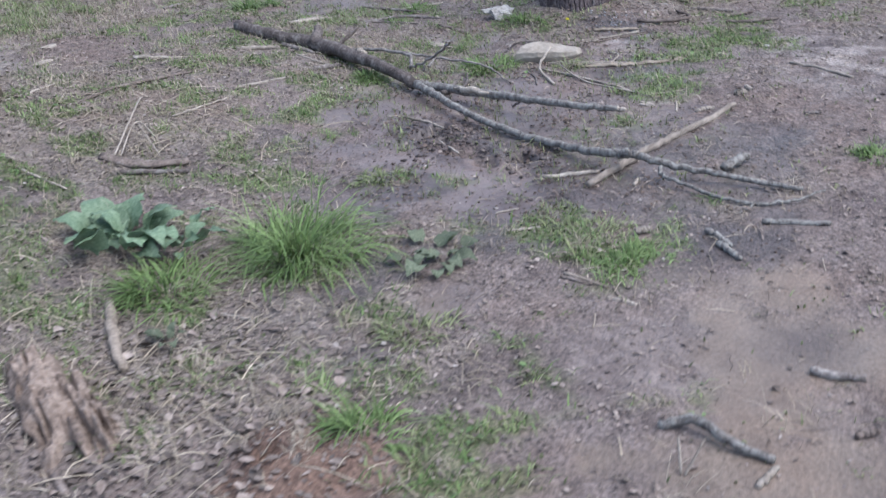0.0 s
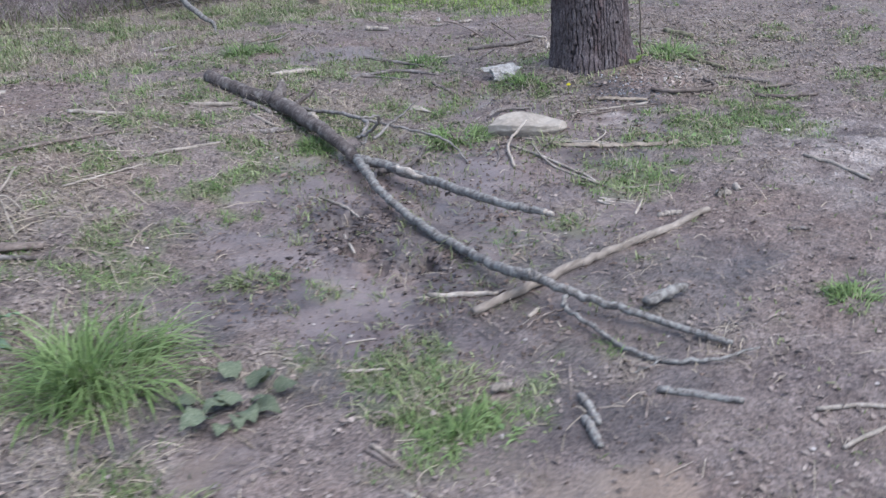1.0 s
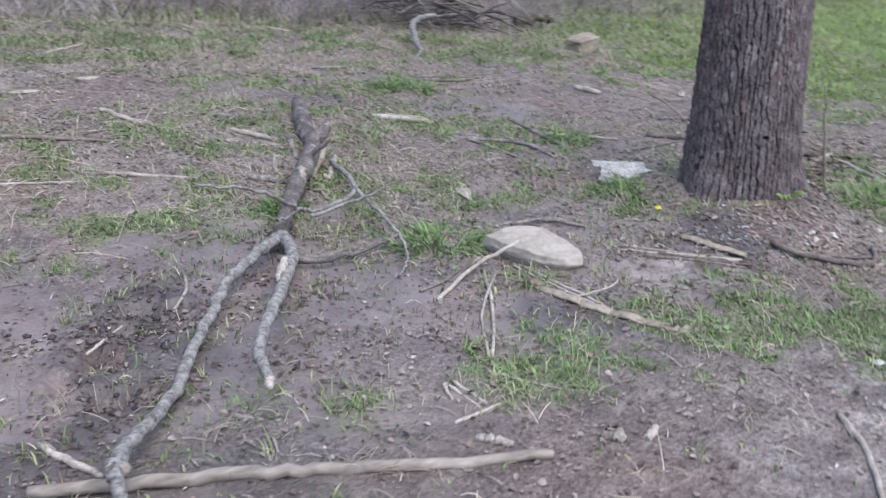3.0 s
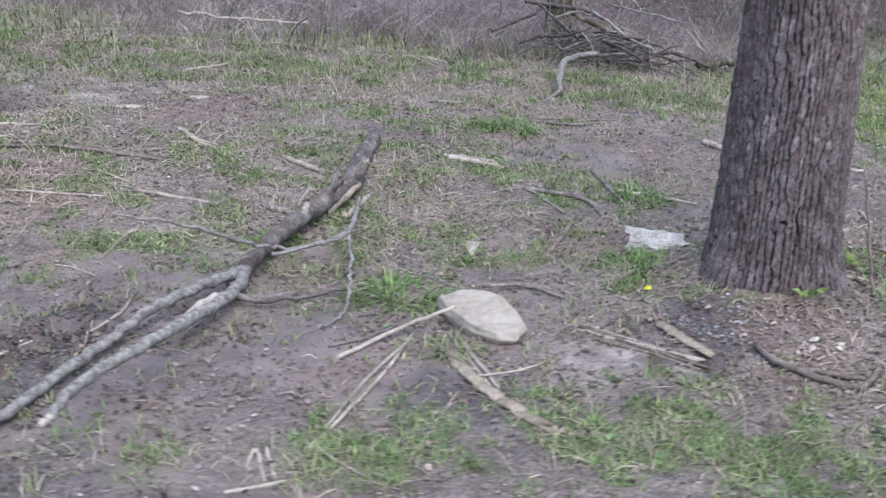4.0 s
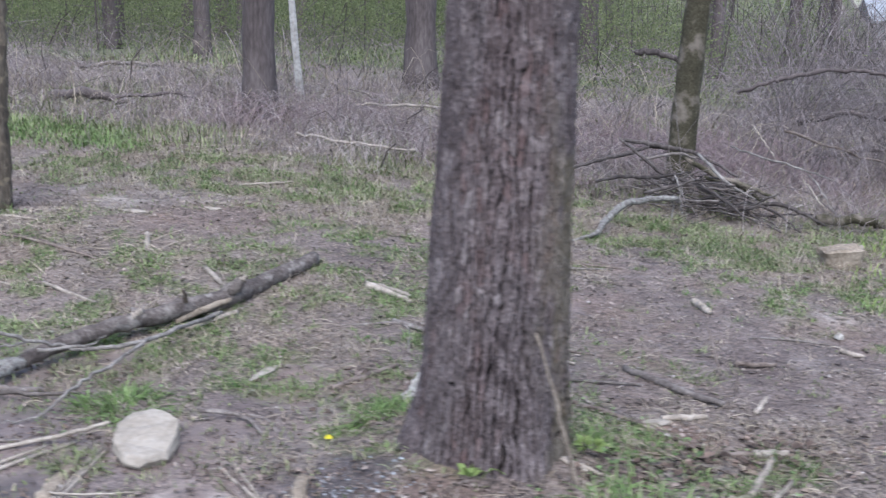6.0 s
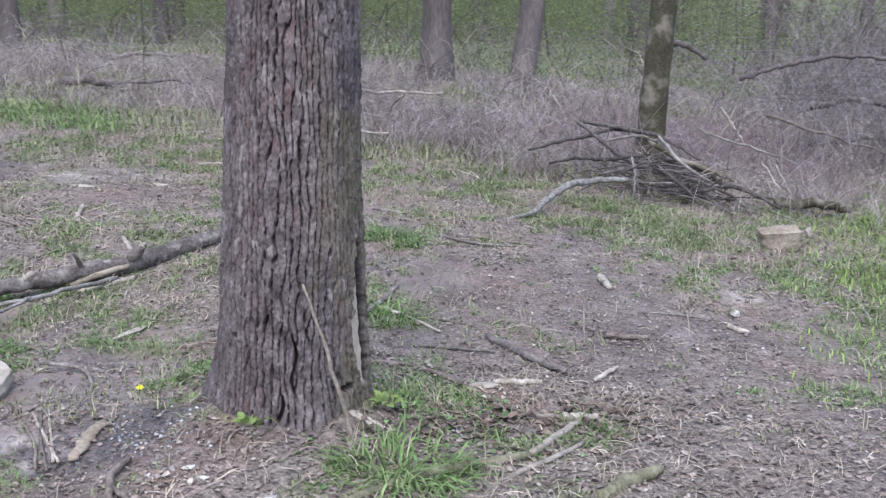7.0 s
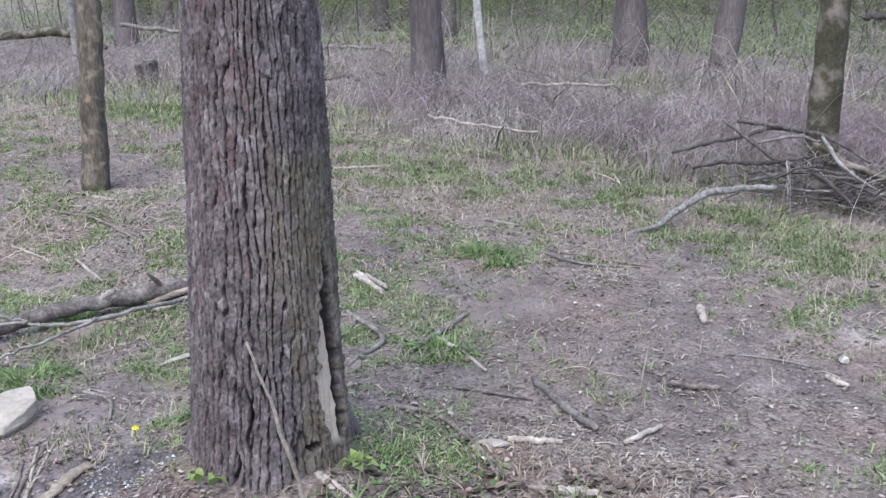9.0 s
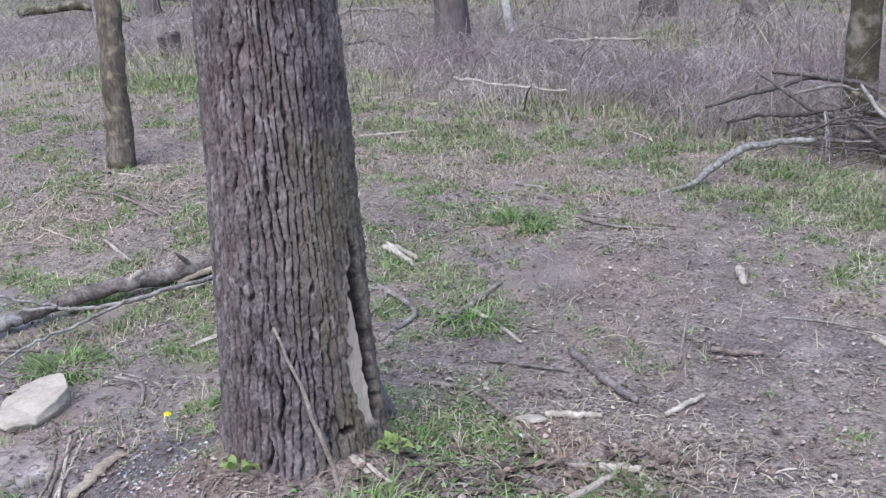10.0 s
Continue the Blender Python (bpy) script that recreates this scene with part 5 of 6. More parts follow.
grass_tuft(-4.93, -0.22, 0.12, 0.10, 200, "small green tuft of grass on reddish earth", 27)
grass_tuft(0.90, 0.24, 0.24, 0.11, 520, "green tuft of grass near the tree", 28)
grass_tuft(0.27, 1.80, 0.17, 0.08, 320, "low green tuft of grass behind the tree", 33)
grass_tuft(-3.95, 0.42, 0.12, 0.05, 220, "small mossy green tuft on mud", 29, weed_green)
grass_tuft(-3.0, 0.62, 0.13, 0.06, 240, "small mossy green tuft on mud", 30, weed_green)
grass_tuft(-3.42, -0.48, 0.27, 0.055, 340, "low mossy green weeds on trodden soil", 34, weed_green)
grass_tuft(-3.60, -0.70, 0.20, 0.06, 300, "low bright green grass on trodden soil", 35)
grass_tuft(-4.30, -0.10, 0.18, 0.07, 220, "thin green weeds on trodden soil", 36, weed_green)
grass_tuft(-0.08, 0.82, 0.20, 0.08, 380, "low green grass around the white stone", 37)
grass_tuft(-4.95, 5.0, 0.45, 0.14, 420, "fresh green grass at the edge of the thicket", 38, weed_green)


# ---- ground cover that nobody could count ----
def sample(count, x0, x1, y0, y1, chance, seed):
    local = np.random.default_rng(seed)
    x, y = local.uniform(x0, x1, count), local.uniform(y0, y1, count)
    keep = local.random(count) < chance(x, y)
    return x[keep], y[keep], local


def off_trunk(x, y):
    return (np.hypot(x - TREE[0], y - TREE[1]) > 0.30) * 1.0


def scatter_grass(name, count, area, chance, seed, mat, tall, label, thin=(0.003, 0.006)):
    x, y, local = sample(count, *area, chance, seed)
    n = len(x)
    h = tall * local.uniform(0.35, 1.3, n)
    v, c, s = blade_arrays(x, y, top_z(x, y) - 0.003, local.uniform(0, 2 * np.pi, n), h, local.uniform(*thin, n), local.uniform(0.1, 1.3, n), local.uniform(0.1, 1.0, n))
    return thing(name, fast_mesh(name, v, c, s), mat, label, "grass", kind="stuff")


NEAR = (-6.3, 4.2, -1.9, 5.2)
scatter_grass("grass", 150000, NEAR, lambda x, y: greenness(x, y) ** 1.3 * 0.6 * off_trunk(x, y), 101, grass_green, 0.036, "short green grass in patches over the clearing")
scatter_grass("weeds", 120000, NEAR, lambda x, y: np.clip(greenness(x, y) * 0.6 + 0.006 + 0.16 * smooth(0.60, 0.72, fbm(x * 6, y * 6, 55, 3)), 0, 1) * off_trunk(x, y), 102, weed_green, 0.024, "low dull green weeds and moss in patches", (0.005, 0.012))
scatter_grass("far_grass", 120000, (-9, 8, 4.0, 9.5), lambda x, y: (0.03 + greenness(x, y)) * 0.22, 103, weed_green, 0.05, "green and dull grass at the woods' edge", (0.006, 0.012))
scatter_grass("lawn", 130000, (2.0, 10, -3, 6), lambda x, y: np.maximum(0.12 * greenness(x, y), 0.75 * meadow(x, y)) * 0.8, 107, lawn_green, 0.06, "open green grass beyond the clearing", (0.005, 0.010))
scatter_grass("dry_grass", 70000, (-7, 6, 1.3, 8.5), lambda x, y: littered(x, y) * 0.25 * (0.2 + smooth(2.5, 5, y)), 104, straw, 0.08, "dry bleached grass stalks standing in the litter", (0.002, 0.004))
scatter_grass("green_verge", 42000, (-8.5, -3.2, 4.4, 7.2), lambda x, y: smooth(0.40, 0.60, fbm(x * 1.2, y * 2, 15)) * 0.9 * np.exp(-((y - (5.45 - 0.3 * (x + 5))) / 0.40) ** 2), 105, grass_green, 0.07, "strip of fresh green grass beside the thicket", (0.006, 0.012))


def scatter_clumps(name, count, area, chance, seed, mat, length, label, blades=(7, 24), spread=0.022, wide=(0.0025, 0.0055)):
    """Loose low clumps of long blades that fall over each other."""
    cx, cy, local = sample(count, *area, chance, seed)
    each = local.integers(*blades, len(cx))
    pick = np.repeat(np.arange(len(cx)), each)
    n = len(pick)
    size = local.uniform(0.55, 1.35, len(cx))[pick]
    px, py = cx[pick] + local.normal(0, 1, n) * spread * size, cy[pick] + local.normal(0, 1, n) * spread * size
    comb = local.uniform(0, 2 * np.pi, len(cx))[pick]
    az = np.where(local.random(n) < 0.45, comb + local.normal(0, 0.5, n), local.uniform(0, 2 * np.pi, n))
    v, c, s = long_blades(px, py, top_z(px, py) - 0.004, az, local.uniform(*length, n) * size, local.uniform(*wide, n), local.uniform(0.15, 1.35, n), local.uniform(0.1, 0.7, n))
    return thing(name, fast_mesh(name, v, c, s), mat, label, "grass", kind="stuff")


scatter_clumps("grass_clumps", 16000, NEAR, lambda x, y: greenness(x, y) ** 1.2 * off_trunk(x, y), 171, grass_green, (0.03, 0.085), "low clumps of green grass in patches over the clearing")
scatter_clumps("weed_clumps", 9000, NEAR, lambda x, y: np.clip(greenness(x, y) + 0.02, 0, 1) * (1 - 0.8 * tanned(x, y)) * off_trunk(x, y), 172, weed_green, (0.025, 0.07), "low dull green clumps of weeds in patches", (5, 16), 0.02, (0.004, 0.009))
scatter_clumps("thatch", 7000, NEAR, lambda x, y: np.clip(0.55 * littered(x, y) + 0.4 * greenness(x, y), 0, 1) * off_trunk(x, y), 173, straw, (0.04, 0.13), "flattened clumps of bleached dead grass", (6, 20), 0.03, (0.0015, 0.0032))
scatter_clumps("verge_clumps", 4800, (-7, 4.5, 3.6, 6.6), lambda x, y: np.clip(greenness(x, y) ** 1.5 + 0.06 * smooth(4, 5, y), 0, 1), 174, weed_green, (0.04, 0.11), "tufted green and dull grass at the woods' edge", (8, 22), 0.04, (0.003, 0.007))


def scatter_straw(count, area, chance, seed, lengths, mat, name, label, wide=(0.0015, 0.0035)):
    x, y, local = sample(count, *area, chance, seed)
    n = len(x)
    a = local.uniform(0, 2 * np.pi, n)
    L, w = local.uniform(*lengths, n), local.uniform(*wide, n)
    turn = local.normal(0, 0.035, n)
    v = np.empty((n, 8, 3), np.float32)
    cx, cy, ang = x.copy(), y.copy(), a.copy()
    up = local.uniform(0.002, 0.016, n)
    for k in range(4):
        z = top_z(cx, cy) + 0.003 + up * (1.0 if k in (1, 2) else 0.25)
        sx, sy = -np.sin(ang) * w / 2, np.cos(ang) * w / 2
        v[:, 2 * k] = np.stack([cx - sx, cy - sy, z], 1)
        v[:, 2 * k + 1] = np.stack([cx + sx, cy + sy, z + w * 0.3], 1)
        cx, cy, ang = cx + np.cos(ang) * L / 3, cy + np.sin(ang) * L / 3, ang + turn
    base = (np.arange(n) * 8)[:, None]
    c = np.concatenate([base + [0, 2, 3, 1], base + [2, 4, 5, 3], base + [4, 6, 7, 5]], 1)
    return thing(name, fast_mesh(name, v.reshape(-1, 3), c, np.full(3 * n, 4)), mat, label, "litter", kind="stuff")


scatter_straw(80000, NEAR, lambda x, y: (littered(x, y) * 0.45 + 0.30 * greenness(x, y) + 0.012) * (1 - 0.8 * tanned(x, y)) * off_trunk(x, y), 111, (0.02, 0.10), straw, "dead_stalks", "bleached dead grass stalks lying over the ground")
scatter_straw(22000, NEAR, lambda x, y: (littered(x, y) * 0.5 + 0.012 + 0.3 * np.exp(-((x - 0.9) ** 2 + (y - 0.6) ** 2) / 0.6)) * off_trunk(x, y), 112, (0.015, 0.09), litter, "twig_litter", "broken brown twigs and stalks lying over the ground", (0.003, 0.007))
scatter_straw(18000, (-9, 7, 5.0, 9), lambda x, y: 0.5 + 0 * x, 113, (0.08, 0.35), straw, "far_stalks", "dead stalks lying at the woods' edge", (0.004, 0.008))


scatter_straw(1700, (-5.8, -3.9, -0.3, 1.9), lambda x, y: np.exp(-((x + 4.8) ** 2 + (y - 0.65) ** 2) / 0.28), 114, (0.05, 0.20), straw, "straw_litter", "long bleached straw lying in the litter", (0.0025, 0.005))
scatter_straw(900, (-3.6, -1.7, 1.2, 2.6), lambda x, y: smooth(0.45, 0.6, fbm(x * 2, y * 2, 139)), 115, (0.08, 0.30), straw, "dry_stalks", "long bleached stalks lying in the grass", (0.0025, 0.005))


def scatter_leaves(count, area, chance, seed, size, mat, name, label):
    x, y, local = sample(count, *area, chance, seed)
    n = len(x)
    a, L = local.uniform(0, 2 * np.pi, n), local.uniform(*size, n) * local.uniform(0.5, 1.0, n)
    W = L * local.uniform(0.35, 0.8, n)
    z = top_z(x, y) + 0.004
    fx, fy, sx, sy = np.cos(a), np.sin(a), -np.sin(a), np.cos(a)
    lift = local.uniform(-0.1, 0.5, (n, 2)) * W[:, None]
    tip = local.uniform(0, 0.35, n) * L
    v = np.empty((n, 6, 3), np.float32)
    v[:, 0] = np.stack([x - fx * L / 2, y - fy * L / 2, z], 1)
    v[:, 1] = np.stack([x + fx * L / 2, y + fy * L / 2, z + tip], 1)
    for k, (sgn, along) in enumerate(((1, -0.15), (1, 0.22), (-1, 0.22), (-1, -0.15))):
        e = lift[:, 0 if sgn > 0 else 1]
        v[:, 2 + k] = np.stack([x + fx * L * along + sgn * sx * W / 2, y + fy * L * along + sgn * sy * W / 2, z + np.maximum(e, 0) + tip * (0.5 + along)], 1)
    base = (np.arange(n) * 6)[:, None]
    c = np.concatenate([base + [0, 1, 3, 2], base + [0, 5, 4, 1]], 1)
    return thing(name, fast_mesh(name, v.reshape(-1, 3), c, np.full(2 * n, 4)), mat, label, "leaf litter", kind="stuff")


scatter_leaves(230000, NEAR, lambda x, y: (1 - 0.65 * zone(DAMP, x, y)) * (1 - 0.85 * tanned(x, y)) * (1 - 0.6 * slickness(x, y)) * (littered(x, y) * 0.4 + 0.05 + 0.25 * smooth(0.42, 0.6, fbm(x * 3.1, y * 3.1, 127, 4)) + 0.55 * np.exp(-((x - 1.3) ** 2 + (y - 0.4) ** 2) / 1.4) + 0.5 * np.exp(-((x - 0.2) ** 2 + (y - 0.2) ** 2) / 0.25)) * off_trunk(x, y), 121, (0.007, 0.032), litter, "leaf_litter", "crumpled dead brown leaves over the ground")
scatter_leaves(10000, NEAR, lambda x, y: (littered(x, y) * 0.35 + 0.08 + 0.5 * smooth(0.2, 0.8, x)) * off_trunk(x, y), 122, (0.006, 0.026), flake, "wood_flakes", "pale chips of wood and bark over the ground")


scatter_leaves(5000, (-5.9, -4.1, -0.4, 1.4), lambda x, y: np.exp(-((x + 5.0) ** 2 + (y - 0.5) ** 2) / 0.22), 128, (0.015, 0.06), litter, "leaf_drift", "crumpled brown leaves heaped round the rotten log")
scatter_leaves(9000, (0.2, 2.2, -0.6, 2.0), lambda x, y: np.exp(-(((x - 1.15) * 0.8 + (y - 0.75) * 0.6) ** 2 / 0.25 + ((x - 1.15) * -0.6 + (y - 0.75) * 0.8) ** 2 / 0.03)) * off_trunk(x, y), 123, (0.012, 0.06), bark_bits, "bark_litter", "dark brown chips of bark on the ground")
scatter_leaves(60000, NEAR, lambda x, y: greenness(x, y) ** 2 * 0.4 * off_trunk(x, y) + 0.6 * np.exp(-((x - 0.8) ** 2 + (y - 0.7) ** 2) / 0.09) * off_trunk(x, y) + 0.7 * np.exp(-((x + 1.12) ** 2 + (y - 0.78) ** 2) / 0.05), 124, (0.012, 0.035), herb_leaf, "herb_leaves", "small green leaves of low weeds")


scatter_leaves(3200, (0.4, 1.5, -0.2, 1.3), lambda x, y: np.exp(-((x - 0.85) ** 2 + (y - 0.55) ** 2) / 0.11) * smooth(0.38, 0.55, fbm(x * 6, y * 6, 145)) * off_trunk(x, y), 126, (0.012, 0.038), herb_leaf, "weed_leaves", "patch of small green weed leaves beside the tree")
scatter_leaves(46000, (-3.7, 0.4, -0.8, 1.9), lambda x, y: np.maximum(zone(MUD, x, y), 0.5 * zone(DAMP, x, y)) * (0.04 + 0.5 * smooth(0.46, 0.62, fbm(x * 4, y * 4, 135, 4))), 125, (0.005, 0.030), bark_bits, "wet_leaves", "dark wet leaf scraps pressed into the mud")
scatter_grass("sprouts", 8000, (-3.6, 0.2, -0.6, 1.6), lambda x, y: zone(MUD, x, y) * smooth(0.50, 0.64, fbm(x * 7, y * 7, 137, 3)) * 0.9, 109, weed_green, 0.045, "small green sprouts in the mud", (0.003, 0.006))


def scatter_clods(count, area, chance, seed, size, mat, name, label):
    x, y, local = sample(count, *area, chance, seed)
    n = len(x)
    r = size[0] + (size[1] - size[0]) * local.random(n) ** 3
    axes = np.array([[1, 0, 0], [0, 1, 0], [-1, 0, 0], [0, -1, 0], [0, 0, 0.5], [0, 0, -0.5]])
    a = local.uniform(0, 2 * np.pi, n)
    v = axes[None] * r[:, None, None] * local.uniform(0.55, 1.35, (n, 6, 1))
    v = v + local.normal(0, 0.15, (n, 6, 3)) * r[:, None, None]
    ca, sa = np.cos(a)[:, None], np.sin(a)[:, None]
    px = v[..., 0] * ca - v[..., 1] * sa + x[:, None]
    py = v[..., 0] * sa + v[..., 1] * ca + y[:, None]
    pz = v[..., 2] + (top_z(x, y) + r * 0.15)[:, None]
    tri = np.array([[0, 1, 4], [1, 2, 4], [2, 3, 4], [3, 0, 4], [1, 0, 5], [2, 1, 5], [3, 2, 5], [0, 3, 5]])
    c = ((np.arange(n) * 6)[:, None, None] + tri[None]).reshape(-1)
    return thing(name, fast_mesh(name, np.stack([px, py, pz], -1).reshape(-1, 3), c, np.full(8 * n, 3)), mat, label, "soil", kind="stuff")


scatter_clumps("mud_sprouts", 850, (-3.7, 0.3, -0.9, 1.9), lambda x, y: np.maximum(zone(MUD, x, y), zone(DAMP, x, y)) * smooth(0.42, 0.60, fbm(x * 5, y * 5, 138, 3)), 176, weed_green, (0.025, 0.07), "small green sprouts standing in the mud", (3, 10), 0.012, (0.003, 0.006))
scatter_clods(9000, (-3.8, 0.3, -1.4, 1.9), lambda x, y: (0.04 + np.maximum(zone(MUD, x, y), zone(DAMP, x, y)) * smooth(0.45, 0.62, fbm(x * 4 + 3, y * 4, 134, 4))) * off_trunk(x, y), 137, (0.002, 0.010), bark_bits, "mud_crumbs", "dark crumbs and scraps on the wet mud")
scatter_clods(14000, NEAR, lambda x, y: (1 - 0.7 * zone(DAMP, x, y)) * (0.02 + 0.45 * smooth(0.5, 0.68, fbm(x * 2.6, y * 2.6, 131))) * off_trunk(x, y) * (1 - 0.5 * smooth(3, 5, y)), 131, (0.002, 0.011), clod, "soil_crumbs", "crumbs and small clods of muddy soil")
scatter_clods(5200, (-3.0, -2.0, -0.2, 0.95), lambda x, y: np.exp(-((x + 2.42) ** 2 / 0.04 + (y - 0.50) ** 2 / 0.03)) + 0.8 * np.exp(-((x + 2.61) ** 2 + (y - 0.04) ** 2) / 0.012), 136, (0.004, 0.019), wet_soil, "churned_mud", "dark churned crumbs of wet mud")
scatter_clods(2600, NEAR, lambda x, y: 0.15 * off_trunk(x, y) + 0.6 * np.exp(-((x - 1.2) ** 2 + (y - 0.6) ** 2) / 0.8), 132, (0.003, 0.013), flake, "pebbles", "small pale pebbles scattered over soil")


# ---- thicket of bare brambles ----
def thicket(name, count, area, chance, seed, mat, heights, radius, label, upright=0.0, points=6):
    x, y, local = sample(count, *area, chance, seed)
    n = len(x)
    z0 = ground_z(x, y)
    a, h = local.uniform(0, 2 * np.pi, n), local.uniform(*heights, n)
    if upright < 0.1:
        h = h * (0.45 + 1.3 * smooth(0.25, 0.75, fbm(x * 0.9, y * 0.9, seed, 3)))
    reach = h * local.uniform(0.6, 2.8, n) * (1 - upright)
    r = local.uniform(*radius, n)
    drift = local.normal(0, 0.35, n)
    v = np.empty((n, points, 3, 3), np.float32)
    for k in range(points):
        t = k / (points - 1)
        ang = a + drift * t
        px, py = x + np.cos(ang) * reach * t + local.normal(0, 0.012, n), y + np.sin(ang) * reach * t + local.normal(0, 0.012, n)
        arch = np.sin(t * (1.6 + 1.3 * (1 - upright))) if upright < 0.9 else t
        pz = z0 + h * arch
        rad = r * (1 - 0.7 * t)
        for j in range(3):
            q = 2.094 * j
            v[:, k, j] = np.stack([px + np.cos(q) * rad, py + np.sin(q) * rad, pz + np.sin(q + a) * rad * 0.6], 1)
    base = (np.arange(n) * points * 3)[:, None]
    cols = []
    for k in range(points - 1):
        for j in range(3):
            cols.append(base + [3 * k + j, 3 * k + (j + 1) % 3, 3 * k + 3 + (j + 1) % 3, 3 * k + 3 + j])
    c = np.concatenate(cols, 1)
    return thing(name, fast_mesh(name, v.reshape(-1, 3), c, np.full(n * len(cols), 4)), mat, label, "brush", kind="stuff")


def brush_zone(x, y):
    left = smooth(4.9, 5.8, y + 1.6 * (fbm(x * 1.3, y * 1.3, 141) - 0.5))
    right = smooth(1.3, 2.2, x) * smooth(4.7, 5.4, y)
    return np.clip(np.maximum(left, right), 0, 1)


thicket("brambles", 56000, (-13, 7, 4.6, 10.0), lambda x, y: brush_zone(x, y) * smooth(0.32, 0.56, fbm(x * 1.1, y * 1.1, 143, 5)) * 0.85, 151, bramble, (0.04, 0.20), (0.0014, 0.0032), "tangle of bare purplish-grey bramble stems at the woods' edge", -0.5)
thicket("red_brambles", 9000, (-3.5, 2.5, 4.8, 7.5), lambda x, y: brush_zone(x, y) * smooth(0.42, 0.6, fbm(x * 1.1 + 7, y * 1.1, 147)) * 0.9, 159, red_stem, (0.05, 0.22), (0.0012, 0.0028), "tangle of bare reddish bramble stems", -0.5)
thicket("pale_sticks", 700, (-12, 8, 5.0, 12), lambda x, y: brush_zone(x, y) * 0.6, 160, litter, (0.06, 0.34), (0.003, 0.007), "grey dead sticks lying through the brambles", -0.8)
thicket("bramble_mound", 9000, (1.9, 10, 6.2, 12), lambda x, y: smooth(0.3, 0.55, fbm(x * 0.7, y * 0.7, 148)) * 0.9, 161, far_stem, (0.2, 0.62), (0.0018, 0.0045), "dark mound of bare brambles and dead stems", -0.2)
thicket("far_mound", 3600, (2.5, 13, 12.5, 32), lambda x, y: smooth(0.3, 0.55, fbm(x * 0.5, y * 0.5, 149)) * 0.9, 162, far_stem, (0.4, 1.25), (0.004, 0.009), "tangled bare undergrowth rising far off in the wood", -0.1)
scatter_clumps("dry_verge", 5200, (-7, 4.5, 3.4, 6.8), lambda x, y: 0.35 + 0.5 * smooth(0.45, 0.6, fbm(x * 1.6, y * 1.6, 62, 4)), 175, straw, (0.05, 0.15), "bleached dead grass at the woods' edge", (6, 16), 0.05, (0.0016, 0.0036))
scatter_grass("bramble_herbs", 40000, (-9, 7, 5.0, 9.5), lambda x, y: smooth(0.50, 0.64, fbm(x * 1.0 + 2, y * 1.3, 60, 4)) * 0.7, 108, weed_green, 0.13, "green herbs growing through the brambles", (0.006, 0.014))
thicket("brush_sticks", 700, (-12, 7, 5.0, 13), lambda x, y: brush_zone(x, y) * 0.6, 157, far_bark, (0.08, 0.35), (0.004, 0.009), "dark dead sticks lying through the brambles", -0.6)
thicket("canes", 420, (-7, 6, 5.2, 10), lambda x, y: brush_zone(x, y) * 0.9, 155, straw, (0.15, 0.5), (0.002, 0.005), "long pale arching dead canes over the brambles")
thicket("dead_weeds", 2600, (-8, 7, 4.4, 9), lambda x, y: 0.1 + 0.5 * brush_zone(x, y), 152, straw, (0.10, 0.40), (0.0012, 0.0026), "dry upright weed stalks at the woods' edge", 0.6, 4)
scatter_grass("wood_floor_herbs", 34000, (-16, 11, 8.0, 19), lambda x, y: smooth(0.42, 0.62, fbm(x * 0.7, y * 0.7, 59, 4)) * 0.8, 106, weed_green, 0.10, "low green herbs on the floor of the wood", (0.012, 0.03))
thicket("deep_brush", 3500, (-34, 22, 14, 52), lambda x, y: 0.3 + 0.6 * smooth(0.4, 0.6, fbm(x * 0.3, y * 0.3, 150)), 163, far_bark, (0.3, 1.3), (0.006, 0.016), "dark bare undergrowth far off in the wood", -0.3)
thicket("far_brush", 8500, (-26, 16, 9, 30), lambda x, y: 0.75 + 0 * x, 153, far_stem, (0.08, 0.40), (0.003, 0.007), "bare grey undergrowth deep in the woods", -0.4)
thicket("upright_stalks", 420, (-5.6, -2.3, 0.2, 2.6), lambda x, y: 0.3 * littered(x, y) + 0.06, 156, straw, (0.06, 0.30), (0.001, 0.0022), "thin dead stalks standing in the litter", 0.92, 4)
thicket("short_stalks", 5000, NEAR, lambda x, y: (0.12 + 0.4 * littered(x, y)) * off_trunk(x, y), 158, litter, (0.015, 0.09), (0.0009, 0.002), "short broken stalks standing in the mud", 0.92, 4)
thicket("saplings", 1300, (-46, 26, 11, 58), lambda x, y: (0.12 + 0.6 * smooth(14, 24, y)) * (1 - 0.65 * smooth(1, 5, x)), 154, far_bark, (2.5, 7.0), (0.008, 0.034), "thin bare saplings deep in the woods", 0.93)


